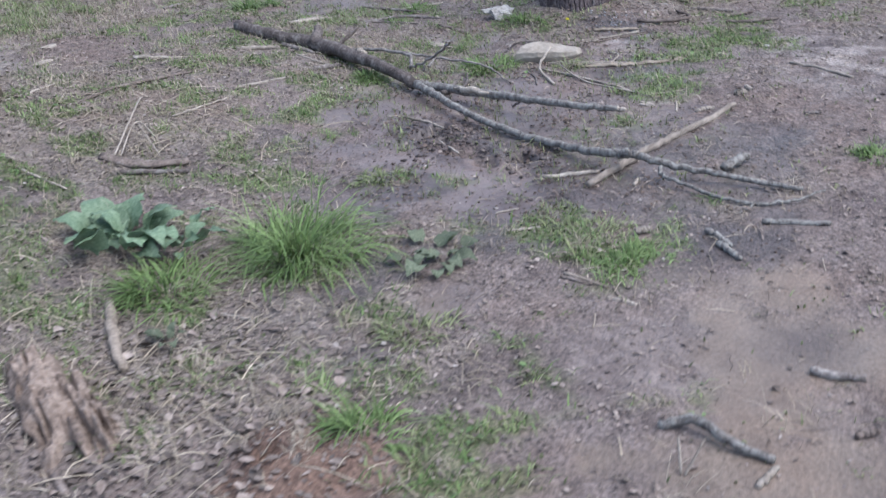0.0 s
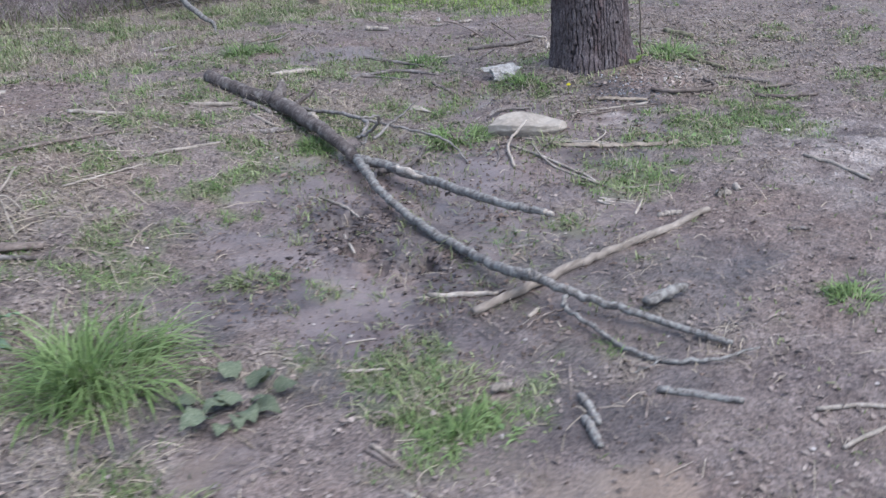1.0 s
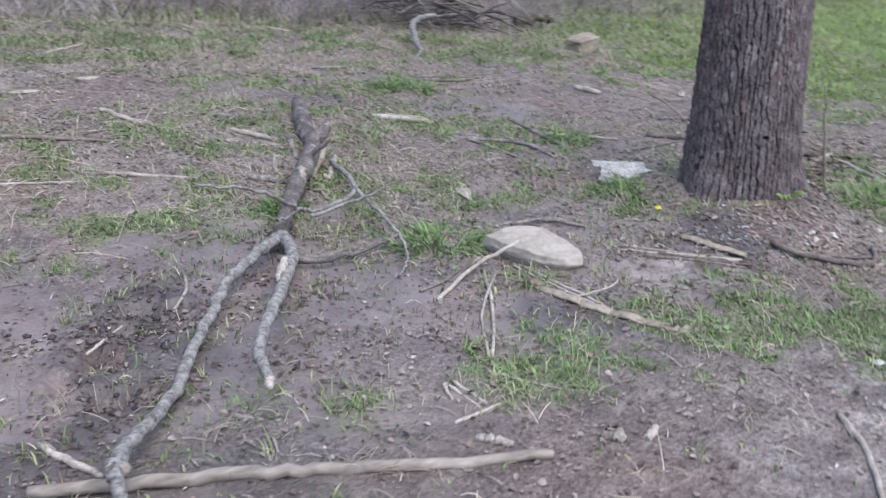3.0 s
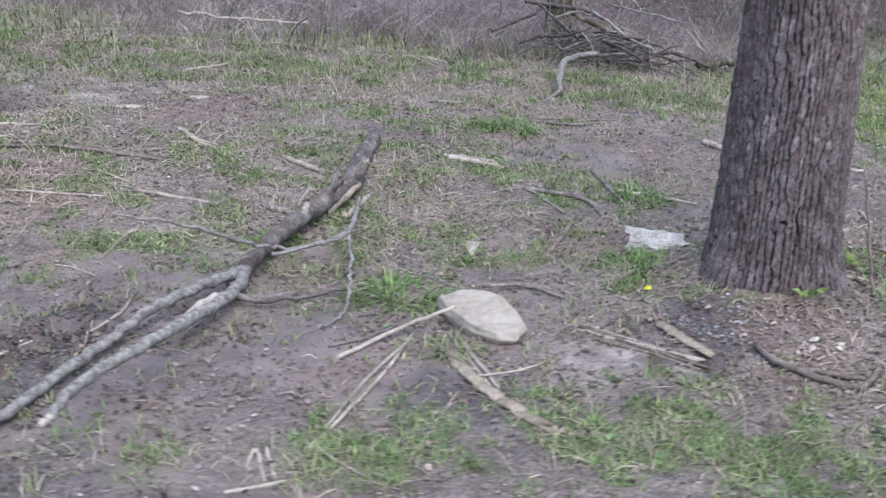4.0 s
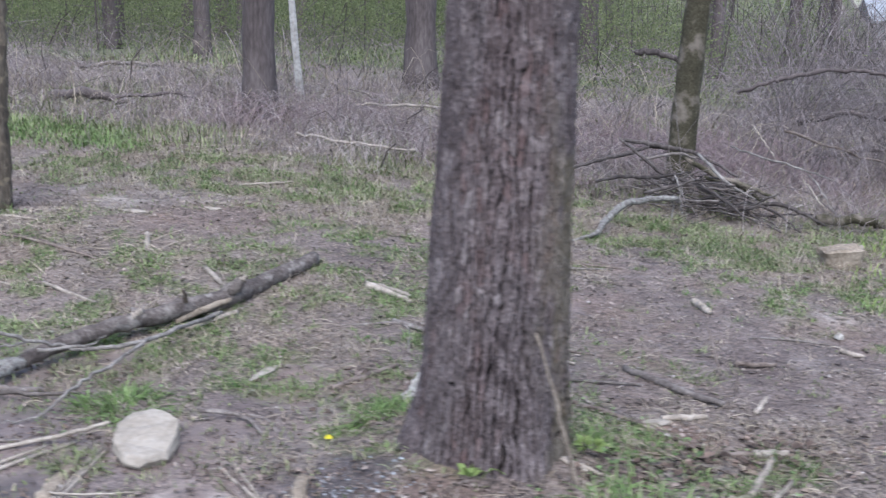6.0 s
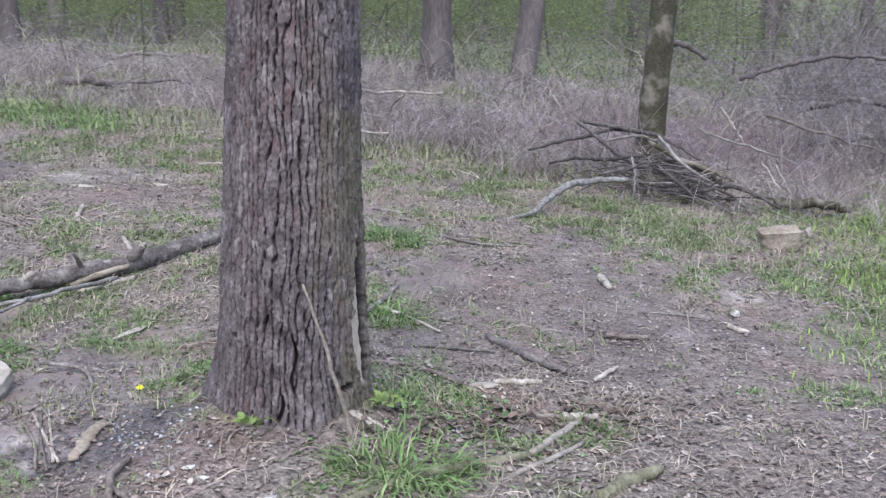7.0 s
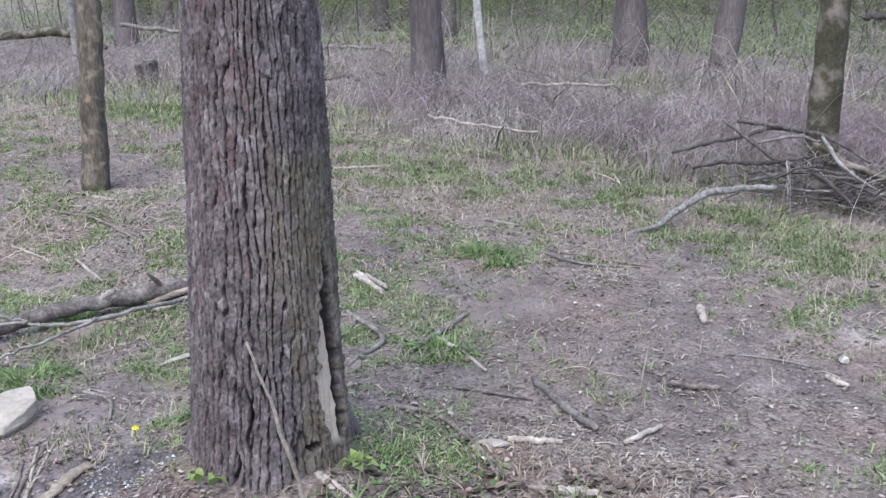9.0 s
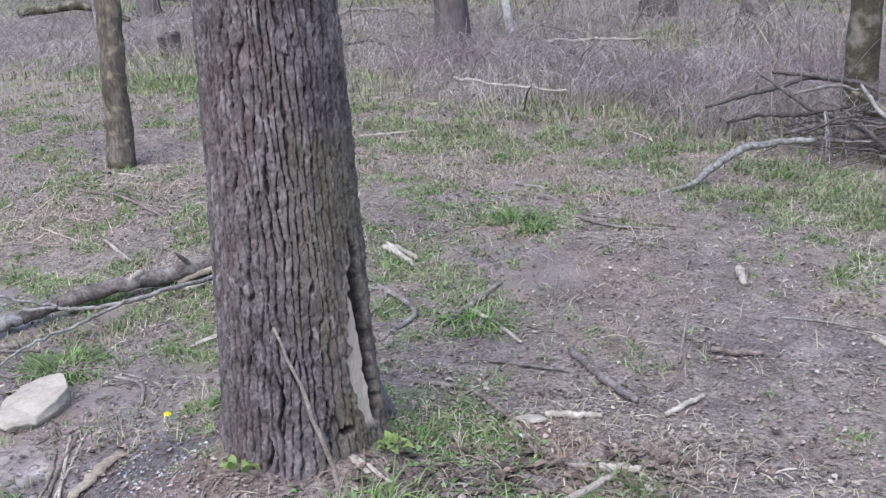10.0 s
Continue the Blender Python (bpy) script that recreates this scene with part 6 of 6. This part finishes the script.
def leaf_cloud():
    local = np.random.default_rng(161)
    n_c = 2500
    cy = 11.8 + 34 * local.random(n_c) ** 0.8
    cx = local.uniform(-1, 1, n_c) * (8 + cy * 0.62) - 4
    open_side = np.abs(cx - (0.7 + (cy + 2.5) * 0.205)) < 0.9 + 0.03 * cy
    open_side = open_side | (fbm(cx * 0.14 + 3, cy * 0.14, 165, 3) < 0.40 + 0.08 * smooth(0, 4, cx))
    cx, cy = cx[~open_side], cy[~open_side]
    cz = 0.15 + local.gamma(1.3, 0.6, len(cx))
    per = 320
    x = np.repeat(cx, per) + local.normal(0, 0.75, len(cx) * per)
    y = np.repeat(cy, per) + local.normal(0, 0.95, len(cx) * per)
    z = np.maximum(np.repeat(cz, per) + local.normal(0, 0.4, len(cx) * per), 0.06)
    z = z + ground_z(x, y)
    n = len(x)
    s = local.uniform(0.012, 0.030, n) * (0.7 + y / 40)
    u = local.normal(0, 1, (n, 3))
    u /= np.linalg.norm(u, axis=1)[:, None]
    w = np.cross(u, local.normal(0, 1, (n, 3)))
    w /= np.linalg.norm(w, axis=1)[:, None]
    p = np.stack([x, y, z], 1)
    v = np.stack([p - u * s[:, None], p + w * s[:, None] * 0.55, p + u * s[:, None], p - w * s[:, None] * 0.55], 1)
    return thing("spring_leaves", fast_mesh("spring_leaves", v.reshape(-1, 3), np.arange(4 * n), np.full(n, 4)), spring_leaf, "haze of small fresh yellow-green leaves on the undergrowth", "foliage", kind="stuff")


leaf_cloud()


# ---- trees of the wood ----
def wood_tree(x, y, radius, height, mat, label, seed, lean=(0, 0), crook=0.05, limbs=7, sides=14, foot=1.3, first=0.35):
    local = np.random.default_rng(seed)
    z0 = gz(x, y) - 0.08
    pts = [(lean[0] * t * height + local.normal(0, crook) * (t > 0), lean[1] * t * height + local.normal(0, crook) * (t > 0), t * height) for t in np.linspace(0, 1, 6)]
    line = bend(pts, 8)
    hz = line[:, 2]
    rad = radius * np.interp(hz / height, [0, 0.02, 0.06, 0.2, 0.6, 1], [foot, 1.12, 1.0, 0.93, 0.6, 0.12])
    v, f = tube_data(line, rad, sides, 0.14, seed)
    tree = thing("tree", None, None, label, "tree", group="trees of the wood", at=(x, y, z0))
    part("trunk", shade(mesh_from("trunk", v, f)), mat, tree)
    for k in range(limbs):
        i = int(len(line) * (first + (0.95 - first) * k / limbs))
        p = line[i]
        a = local.uniform(0, 2 * math.pi)
        L = height * local.uniform(0.12, 0.26)
        w = np.array([math.cos(a), math.sin(a), local.uniform(0.3, 0.9)])
        b = bend([p, p + w * L * 0.5, p + w * L + [0, 0, 0.2 * L]], 4, 0.02, seed + k)
        chunks = [tube_data(b, [rad[i] * 0.45, 0.006], 6)]
        for s in range(7):
            q = b[local.integers(2, len(b))]
            c = a + local.normal(0, 0.8)
            t = np.array([math.cos(c), math.sin(c), local.uniform(0, 0.9)]) * L * local.uniform(0.2, 0.5)
            chunks.append(tube_data(np.array([q, q + t * 0.5 + [0, 0, 0.02], q + t]), [0.010, 0.003], 4))
        v, f = join_data(chunks)
        part("limb", shade(mesh_from("limb", v, f)), mat, tree)
    return tree


wood_tree(-3.06, 7.05, 0.165, 11, far_bark, "mid-sized bare tree with grey-brown bark in the thicket", 1, (0.0, 0.01), 0.02)
wood_tree(-3.03, 8.18, 0.040, 6, birch_bark, "slender leaning dead trunk with whitish bark", 2, (-0.06, 0.0), 0.02, 3)
wood_tree(-2.2, 10.3, 0.20, 12, far_bark, "bare tree with grey bark deep in the wood", 3, (0.0, 0.0), 0.03)
wood_tree(-1.14, 10.55, 0.15, 11, far_bark, "bare tree with grey bark leaning slightly in the wood", 4, (0.07, 0.0), 0.04)
wood_tree(1.02, 5.72, 0.108, 7, moss_bark, "crooked mossy dark tree standing behind the brush pile", 5, (0.05, 0.02), 0.05, 8, first=0.42)
wood_tree(-8.6, 7.35, 0.052, 9, grey_twig, "slim pale grey tree at the woods' edge", 6, (0.0, 0.0), 0.02)
wood_tree(-10.6, 10.0, 0.17, 10, far_bark, "dark bare tree in the wood", 7, (0.02, 0), 0.05)
wood_tree(-9.4, 11.2, 0.14, 10, far_bark, "dark bare tree in the wood", 8, (0.0, 0), 0.05)
wood_tree(-9.1, 15.0, 0.14, 11, far_bark, "dark bare tree deep in the wood", 9, (0.0, 0), 0.05)
wood_tree(-6.4, 13.0, 0.13, 11, far_bark, "dark bare tree deep in the wood", 10, (0.0, 0), 0.05)


def snag():
    """A thin dead trunk with flaking bark and bare pale patches."""
    line = bend([(0, 0, 0), (-0.01, 0.09, 0.9), (0.0, 0.17, 1.8), (-0.03, 0.28, 3.0), (-0.06, 0.42, 4.6)], 14, 0.003, 4)
    rad = np.interp(line[:, 2], [0, 0.15, 0.4, 1.7, 2.8, 4.6], [0.100, 0.092, 0.084, 0.078, 0.066, 0.04])
    v, f = tube_data(line, rad, 30, 0.10, 9)
    tree = thing("dead_tree", None, None, "thin dead tree with flaking dark bark and bare tan patches", "tree", at=(-3.11, 2.85, gz(-3.11, 2.85) - 0.01))
    part("trunk", shade(mesh_from("trunk", v, f)), dead_trunk, tree)
    for k, (z, a, L) in enumerate(((2.3, 0.5, 0.35), (2.9, 2.6, 0.5), (3.5, 4.4, 0.5), (4.0, 1.3, 0.6))):
        p = np.array([-0.03, 0.09 * z, z])
        w = np.array([math.cos(a), math.sin(a), 0.5]) * L
        v, f = tube_data(bend([p, p + w * 0.5, p + w], 3, 0.01, k), [0.018, 0.005], 6)
        part("limb", shade(mesh_from("limb", v, f)), dead_trunk, tree)


snag()

far_models = [wood_tree(-14 - 3 * k, 16 + 2 * k, 0.11 + 0.025 * k, 9 + k, far_bark, "bare grey tree far off in the wood", 40 + k, (0.01 * k - 0.02, 0.0), 0.08, 5, 9) for k in range(5)]
local = np.random.default_rng(171)
placed = 0
while placed < 70:
    ty = local.uniform(19, 60)
    tx = local.uniform(-1, 1) * (9 + ty * 0.62) - 3
    away = abs(tx - (0.7 + (ty + 2.5) * 0.205))
    if away < 0.8 + 0.02 * ty or (ty < 14 and -4 < tx < 0):
        continue
    copy_thing(far_models[placed % 5], pose(tx, ty, gz(tx, ty) - 0.1, 0, 0, local.uniform(0, 360)))
    placed += 1


# ---- brush pile ----
def brush_pile():
    ob = thing("brush_pile", None, None, "heap of dead grey branches piled against a tree", "brush pile")
    local = np.random.default_rng(181)

    def limb(pts, radii, mat, seed, sides=8, label=""):
        v, f = tube_data(bend(pts, 6, 0.0035, seed), radii, sides, 0.12, seed)
        part("branch", shade(mesh_from("branch", v, f)), mat, ob, label)

    limb([(x, y, gz(x, y) + h) for x, y, h in ((0.31, 3.72, 0.0), (0.50, 3.9, 0.04), (0.54, 4.05, 0.08), (0.64, 4.3, 0.15), (0.80, 4.5, 0.17), (1.01, 4.62, 0.18))], [0.008, 0.015, 0.022, 0.024, 0.021, 0.018], lichen_bark, 1, 10, "whitish lichen-covered branch")
    heap = [([(0.24, 4.9, 0.25), (0.44, 5.0, 0.32), (0.63, 5.15, 0.36), (0.78, 5.3, 0.40), (0.96, 5.4, 0.39)], 0.017, pile_bark, ""),
            ([(0.58, 4.9, 0.51), (0.75, 4.95, 0.38), (0.91, 5.0, 0.26), (1.02, 5.05, 0.18)], 0.014, pile_bark, ""),
            ([(0.43, 4.75, 0.20), (0.60, 4.85, 0.24), (0.80, 4.95, 0.24), (0.99, 5.0, 0.27), (1.11, 5.1, 0.29)], 0.014, pile_bark, ""),
            ([(0.59, 5.2, 0.45), (0.77, 5.3, 0.43), (0.97, 5.3, 0.41), (1.18, 5.3, 0.38), (1.45, 5.25, 0.26)], 0.020, pile_bark, ""),
            ([(0.73, 5.05, 0.34), (1.0, 5.15, 0.40), (1.17, 5.2, 0.37)], 0.012, grey_bark, ""),
            ([(1.15, 5.2, 0.41), (1.27, 5.0, 0.33), (1.37, 4.95, 0.26), (1.56, 4.85, 0.19)], 0.014, grey_twig, "bare whitish branch"),
            ([(1.02, 5.35, 0.36), (1.29, 5.2, 0.26), (1.51, 5.15, 0.20), (1.66, 5.05, 0.10)], 0.024, moss_bark, "thick dark log"),
            ([(0.99, 5.0, 0.24), (1.20, 4.9, 0.22), (1.40, 4.75, 0.14), (1.51, 4.65, 0.06)], 0.012, pile_bark, ""),
            ([(1.40, 4.8, 0.10), (1.70, 4.85, 0.17), (1.88, 4.8, 0.14), (2.04, 4.75, 0.08)], 0.017, pile_bark, ""),
            ([(1.20, 5.1, 0.26), (1.47, 5.1, 0.24), (1.71, 5.0, 0.18)], 0.020, moss_bark, ""),
            ([(1.40, 5.6, 0.43), (1.64, 5.4, 0.40), (1.88, 5.3, 0.37), (2.14, 5.2, 0.32)], 0.009, grey_twig, "long thin grey branch"),
            ([(1.56, 5.7, 0.60), (1.77, 5.6, 0.34)], 0.006, pale_wood, ""),
            ([(1.89, 5.0, 0.34), (2.08, 4.85, 0.12)], 0.006, pale_wood, ""),
            ([(1.94, 5.1, 0.36), (2.01, 5.0, 0.29), (2.11, 4.9, 0.14)], 0.006, grey_twig, ""),
            ([(0.78, 4.8, 0.15), (1.09, 4.95, 0.22), (1.35, 4.8, 0.17)], 0.018, pile_bark, ""),
            ([(0.99, 4.95, 0.28), (1.03, 4.83, 0.2), (1.05, 4.75, 0.05)], 0.008, grey_twig, ""),
            ([(1.30, 4.95, 0.20), (1.66, 4.8, 0.14), (1.85, 4.6, 0.05)], 0.011, pile_bark, ""),
            ([(0.98, 4.63, 0.20), (0.99, 4.60, 0.10), (0.98, 4.58, 0.02)], 0.007, lichen_bark, "")]
    for k, (pts, r, mat, label) in enumerate(heap):
        limb([(x, y, gz(x, y) + h) for x, y, h in pts], [r * 0.65, r * 0.9, r * 0.95, r * 0.7, r * 0.4], mat, 2 + k, 10, label)
    for k in range(84):
        a = local.normal(2.95, 0.75)
        c = np.array([local.normal(1.22, 0.26), local.normal(5.05, 0.16), 0.0])
        L = local.uniform(0.2, 0.75)
        z = gz(c[0], c[1]) + local.uniform(0.02, 0.30) * math.exp(-((c[0] - 1.12) ** 2 + (c[1] - 5.1) ** 2) / 0.2)
        d = np.array([math.cos(a), math.sin(a), local.normal(0, 0.25)]) * L / 2
        p, q = c - d + [0, 0, z], c + d + [0, 0, z]
        p[2], q[2] = max(p[2], gz(p[0], p[1]) + 0.01), max(q[2], gz(q[0], q[1]) + 0.01)
        limb([p, (p + q) / 2 + local.normal(0, 0.014, 3), q], [local.uniform(0.003, 0.009), 0.003], [pile_bark, grey_bark, pile_bark, pile_bark, pile_bark, grey_bark, pile_bark][k % 7], 20 + k, 5)


brush_pile()

# long bare sticks lying in the thicket
for pts, r, label in (([(-2.13, 7.2, 0.63), (-1.67, 7.2, 0.63), (-1.14, 7.2, 0.64)], 0.016, "long barkless whitish stick lying over brambles"),
                      ([(-2.15, 5.6, 0.52), (-1.68, 5.6, 0.45), (-1.12, 5.6, 0.42)], 0.013, "long pale stick lying over brambles"),
                      ([(-2.07, 7.2, 0.64), (-2.12, 7.18, 0.55), (-2.18, 7.15, 0.44)], 0.010, "broken whitish stick lying over brambles")):
    v, f = tube_data(bend(pts, 6, 0.01, 3), [r, r, r * 0.7], 8, 0.15, 3)
    thing("long_stick", shade(mesh_from("long_stick", v, f)), pale_wood, label, "stick")

# thin bare stems standing by the brush pile
for k, (x, y, tall, dx) in enumerate(((0.78, 5.15, 0.95, 0.0), (1.06, 5.2, 0.8, -0.10), (0.98, 5.25, 1.1, -0.16), (-0.35, 5.35, 0.55, 0.05), (0.45, 5.6, 0.6, 0.08), (-1.2, 5.3, 0.5, -0.05), (1.62, 5.5, 0.7, 0.12))):
    z = gz(x, y)
    v, f = tube_data(bend([(x, y, z - 0.02), (x + dx * 0.4, y + 0.02, z + tall * 0.5), (x + dx, y, z + tall)], 6, 0.006, k), [0.006, 0.005, 0.003], 6, 0.15, k)
    thing("bare_stem", shade(mesh_from("bare_stem", v, f)), grey_bark, "thin bare upright stem growing among brambles", "sapling", group="bare stems at the woods' edge")

# dry twig leaning on the trunk
v, f = tube_data(bend([(0.70, 0.345, 0.045), (0.635, 0.325, 0.30), (0.553, 0.298, 0.58)], 6, 0.003, 2), [0.008, 0.007, 0.004], 7, 0.1, 2)
thing("leaning_twig", shade(mesh_from("leaning_twig", v, f)), weathered_wood, "dry twig leaning against the furrowed trunk", "twig")


# ---- sawn block, stump and dead logs at the woods' edge ----
def wood_block(x, y, size, turn, seed, name, mat, label, category):
    bm = bmesh.new()
    bmesh.ops.create_cube(bm, size=1)
    bmesh.ops.bevel(bm, geom=bm.edges[:], offset=0.09, segments=1, affect="EDGES")
    bmesh.ops.triangulate(bm, faces=bm.faces[:])
    bmesh.ops.subdivide_edges(bm, edges=bm.edges[:], cuts=3, use_grid_fill=True)
    for v in bm.verts:
        p = v.co * (1 + 0.22 * noise.noise(v.co * 3 + Vector((seed, 0, 0))) + 0.07 * noise.noise(v.co * 10))
        v.co = Vector((p.x * size[0], p.y * size[1], p.z * size[2]))
    me = bpy.data.meshes.new(name)
    bm.to_mesh(me)
    bm.free()
    ob = thing(name, me, mat, label, category)
    ob.matrix_world = pose(x, y, gz(x, y) + size[2] * 0.40, 4, -5, turn)
    return ob


wood_block(2.03, 4.0, (0.24, 0.15, 0.14), 12, 3, "wood_block", tan_wood, "pale tan block of broken wood in the grass", "wood")
wood_block(-6.29, 6.36, (0.20, 0.18, 0.30), 20, 5, "stump", pile_bark, "dark broken stump in the undergrowth", "stump")
for pts, r, mat, label in (([(-6.2, 9.0, 0.06), (-5.7, 9.0, 0.14), (-5.07, 9.0, 0.12)], 0.025, grey_bark, "grey fallen limb in the undergrowth"),
                           ([(-9.6, 9.0, 0.46), (-8.7, 9.0, 0.38), (-7.84, 9.0, 0.30)], 0.03, grey_bark, "grey fallen log in the undergrowth"),
                           ([(-12.5, 9.0, 0.3), (-11.3, 9.3, 0.34), (-10.2, 9.2, 0.1)], 0.07, moss_bark, "dark fallen log in the undergrowth"),
                           ([(0.50, 10.0, 0.70), (0.62, 10.0, 0.74), (0.90, 10.0, 0.70), (1.18, 10.0, 0.56)], 0.04, pile_bark, "dark dead limb propped up in the brambles"),
                           ([(1.6, 8.5, 0.52), (1.85, 8.5, 0.64), (2.1, 8.5, 0.73), (2.64, 8.5, 0.85), (2.93, 8.5, 0.82), (3.34, 8.5, 0.70), (3.9, 8.6, 0.4)], 0.022, far_bark, "arched grey fallen log over brambles"),
                           ([(2.2, 8.3, 0.30), (2.7, 8.2, 0.46), (3.3, 8.1, 0.32)], 0.03, far_bark, "dark dead limb lying in brambles"),
                           ([(-5.0, 6.5, 0.05), (-4.6, 6.45, 0.14), (-4.2, 6.6, 0.05)], 0.05, far_bark, "dark rotting log in the undergrowth"),
                           ([(2.2, 7.4, 0.10), (2.9, 7.9, 0.16), (3.7, 8.1, 0.08)], 0.04, far_bark, "dark fallen branch in the brambles"),
                           ([(1.9, 6.6, 0.45), (2.5, 6.9, 0.28), (3.1, 7.0, 0.10)], 0.012, brown_bark, "long thin dark stick leaning in brambles"),
                           ([(-4.2, 6.3, 0.15), (-3.7, 6.6, 0.20), (-3.3, 6.5, 0.10)], 0.016, far_bark, "dark dead stick in the brambles"),
                           ([(2.0, 4.95, 0.07), (2.3, 5.0, 0.10), (2.5, 5.1, 0.05)], 0.035, moss_bark, "short dark log in the grass")):
    line = bend([(x, y, gz(x, y) + h) for x, y, h in pts], 6, 0.01, 5)
    v, f = tube_data(line, [r, r, r * 0.6], 9, 0.18, int(100 * r) + 3)
    thing("fallen_log", shade(mesh_from("fallen_log", v, f)), mat, label, "log", group="dead wood in the undergrowth")


def dandelion(x, y):
    petal = material("petal", (0.35, 0.32, 0.02), (0.50, 0.46, 0.03), (0.60, 0.55, 0.06), 20, 90, random=0.05, bump=0.2)
    plant = thing("dandelion", None, None, "small yellow dandelion in low grass by the tree", "flower", at=(x, y, gz(x, y)))
    v, f = tube_data(bend([(0, 0, 0), (0.004, 0.003, 0.03), (0.010, 0.004, 0.055)], 4), [0.0025, 0.002], 6)
    part("stem", shade(mesh_from("stem", v, f)), young_leaf, plant)
    rows = [(0.014 * s * math.cos(a), 0.014 * s * math.sin(a), 0.055 + 0.010 * (1 - s * s) + (0.004 if k % 2 else 0)) for s in (1.0, 0.6, 0.25) for k, a in enumerate(np.linspace(0, 2 * math.pi, 16, endpoint=False))]
    faces = [(16 * i + k, 16 * i + (k + 1) % 16, 16 * i + 16 + (k + 1) % 16, 16 * i + 16 + k) for i in range(2) for k in range(16)] + [tuple(range(32, 48))]
    part("flower_head", mesh_from("flower_head", [(a + 0.010, b + 0.004, c) for a, b, c in rows], faces), petal, plant)


dandelion(-0.19, 0.47)
ash = material("ash", (0.10, 0.11, 0.12), (0.20, 0.21, 0.225), (0.40, 0.42, 0.44), 12, 60, bump=0.3, random=0.6, island=True)
scatter_clods(1500, (-0.45, 0.45, -0.15, 0.5), lambda x, y: np.exp(-((x + 0.02) ** 2 + (y - 0.2) ** 2) / 0.035) * off_trunk(x, y), 133, (0.003, 0.011), ash, "ash_gravel", "blue-grey gravel and ash by the tree's foot")
scatter_clods(600, (0.0, 0.8, -0.3, 0.3), lambda x, y: np.exp(-((x - 0.35) ** 2 + (y - 0.02) ** 2) / 0.03) * off_trunk(x, y), 134, (0.003, 0.015), flake, "stone_chips", "whitish stone chips by the tree's foot")


# ---- house far behind the wood ----
def box_mesh(name, sx, sy, sz, bevel=0.02):
    bm = bmesh.new()
    bmesh.ops.create_cube(bm, size=1)
    bmesh.ops.scale(bm, vec=(sx, sy, sz), verts=bm.verts)
    bmesh.ops.bevel(bm, geom=bm.edges[:], offset=bevel, segments=1, affect="EDGES")
    me = bpy.data.meshes.new(name)
    bm.to_mesh(me)
    bm.free()
    return me


def far_house():
    siding = material("siding", (0.30, 0.31, 0.32), (0.38, 0.39, 0.40), (0.46, 0.47, 0.475), 1, 10, random=0.02, bump=0.1)
    roofing = material("roofing", (0.20, 0.22, 0.25), (0.27, 0.29, 0.32), (0.33, 0.35, 0.38), 2, 20, random=0.02, bump=0.2)
    pane_m = material("dark_pane", (0.05, 0.06, 0.07), (0.08, 0.09, 0.10), (0.11, 0.12, 0.13), 2, 20, rough=0.1, random=0.02, bump=0.0, spec=0.5)
    ob = thing("house", None, None, "low pale house with grey roof seen far through the wood", "house", at=(19.5, 76, gz(19, 76)))
    wall = part("wall", box_mesh("wall", 11, 7, 2.5), siding, ob)
    wall.location = (0, 0, 1.25)
    v = [(-5.8, -3.9, 2.45), (5.8, -3.9, 2.45), (5.8, 3.9, 2.45), (-5.8, 3.9, 2.45), (-5.8, 0, 4.0), (5.8, 0, 4.0), (-5.8, -3.9, 2.3), (5.8, -3.9, 2.3), (5.8, 3.9, 2.3), (-5.8, 3.9, 2.3)]
    part("roof", mesh_from("roof", v, [(0, 1, 5, 4), (2, 3, 4, 5), (0, 4, 3), (1, 2, 5), (6, 7, 1, 0), (8, 9, 3, 2), (9, 6, 0, 3), (7, 8, 2, 1), (9, 8, 7, 6)]), roofing, ob)
    for k in range(4):
        w = part("window", box_mesh("window", 1.3, 0.12, 1.1), siding, ob)
        w.location = (-4.0 + 2.6 * k, -3.53, 1.45)
        p = part("pane", box_mesh("pane", 1.1, 0.04, 0.9, 0.005), pane_m, w)
        p.location = (0, -0.055, 0)


far_house()
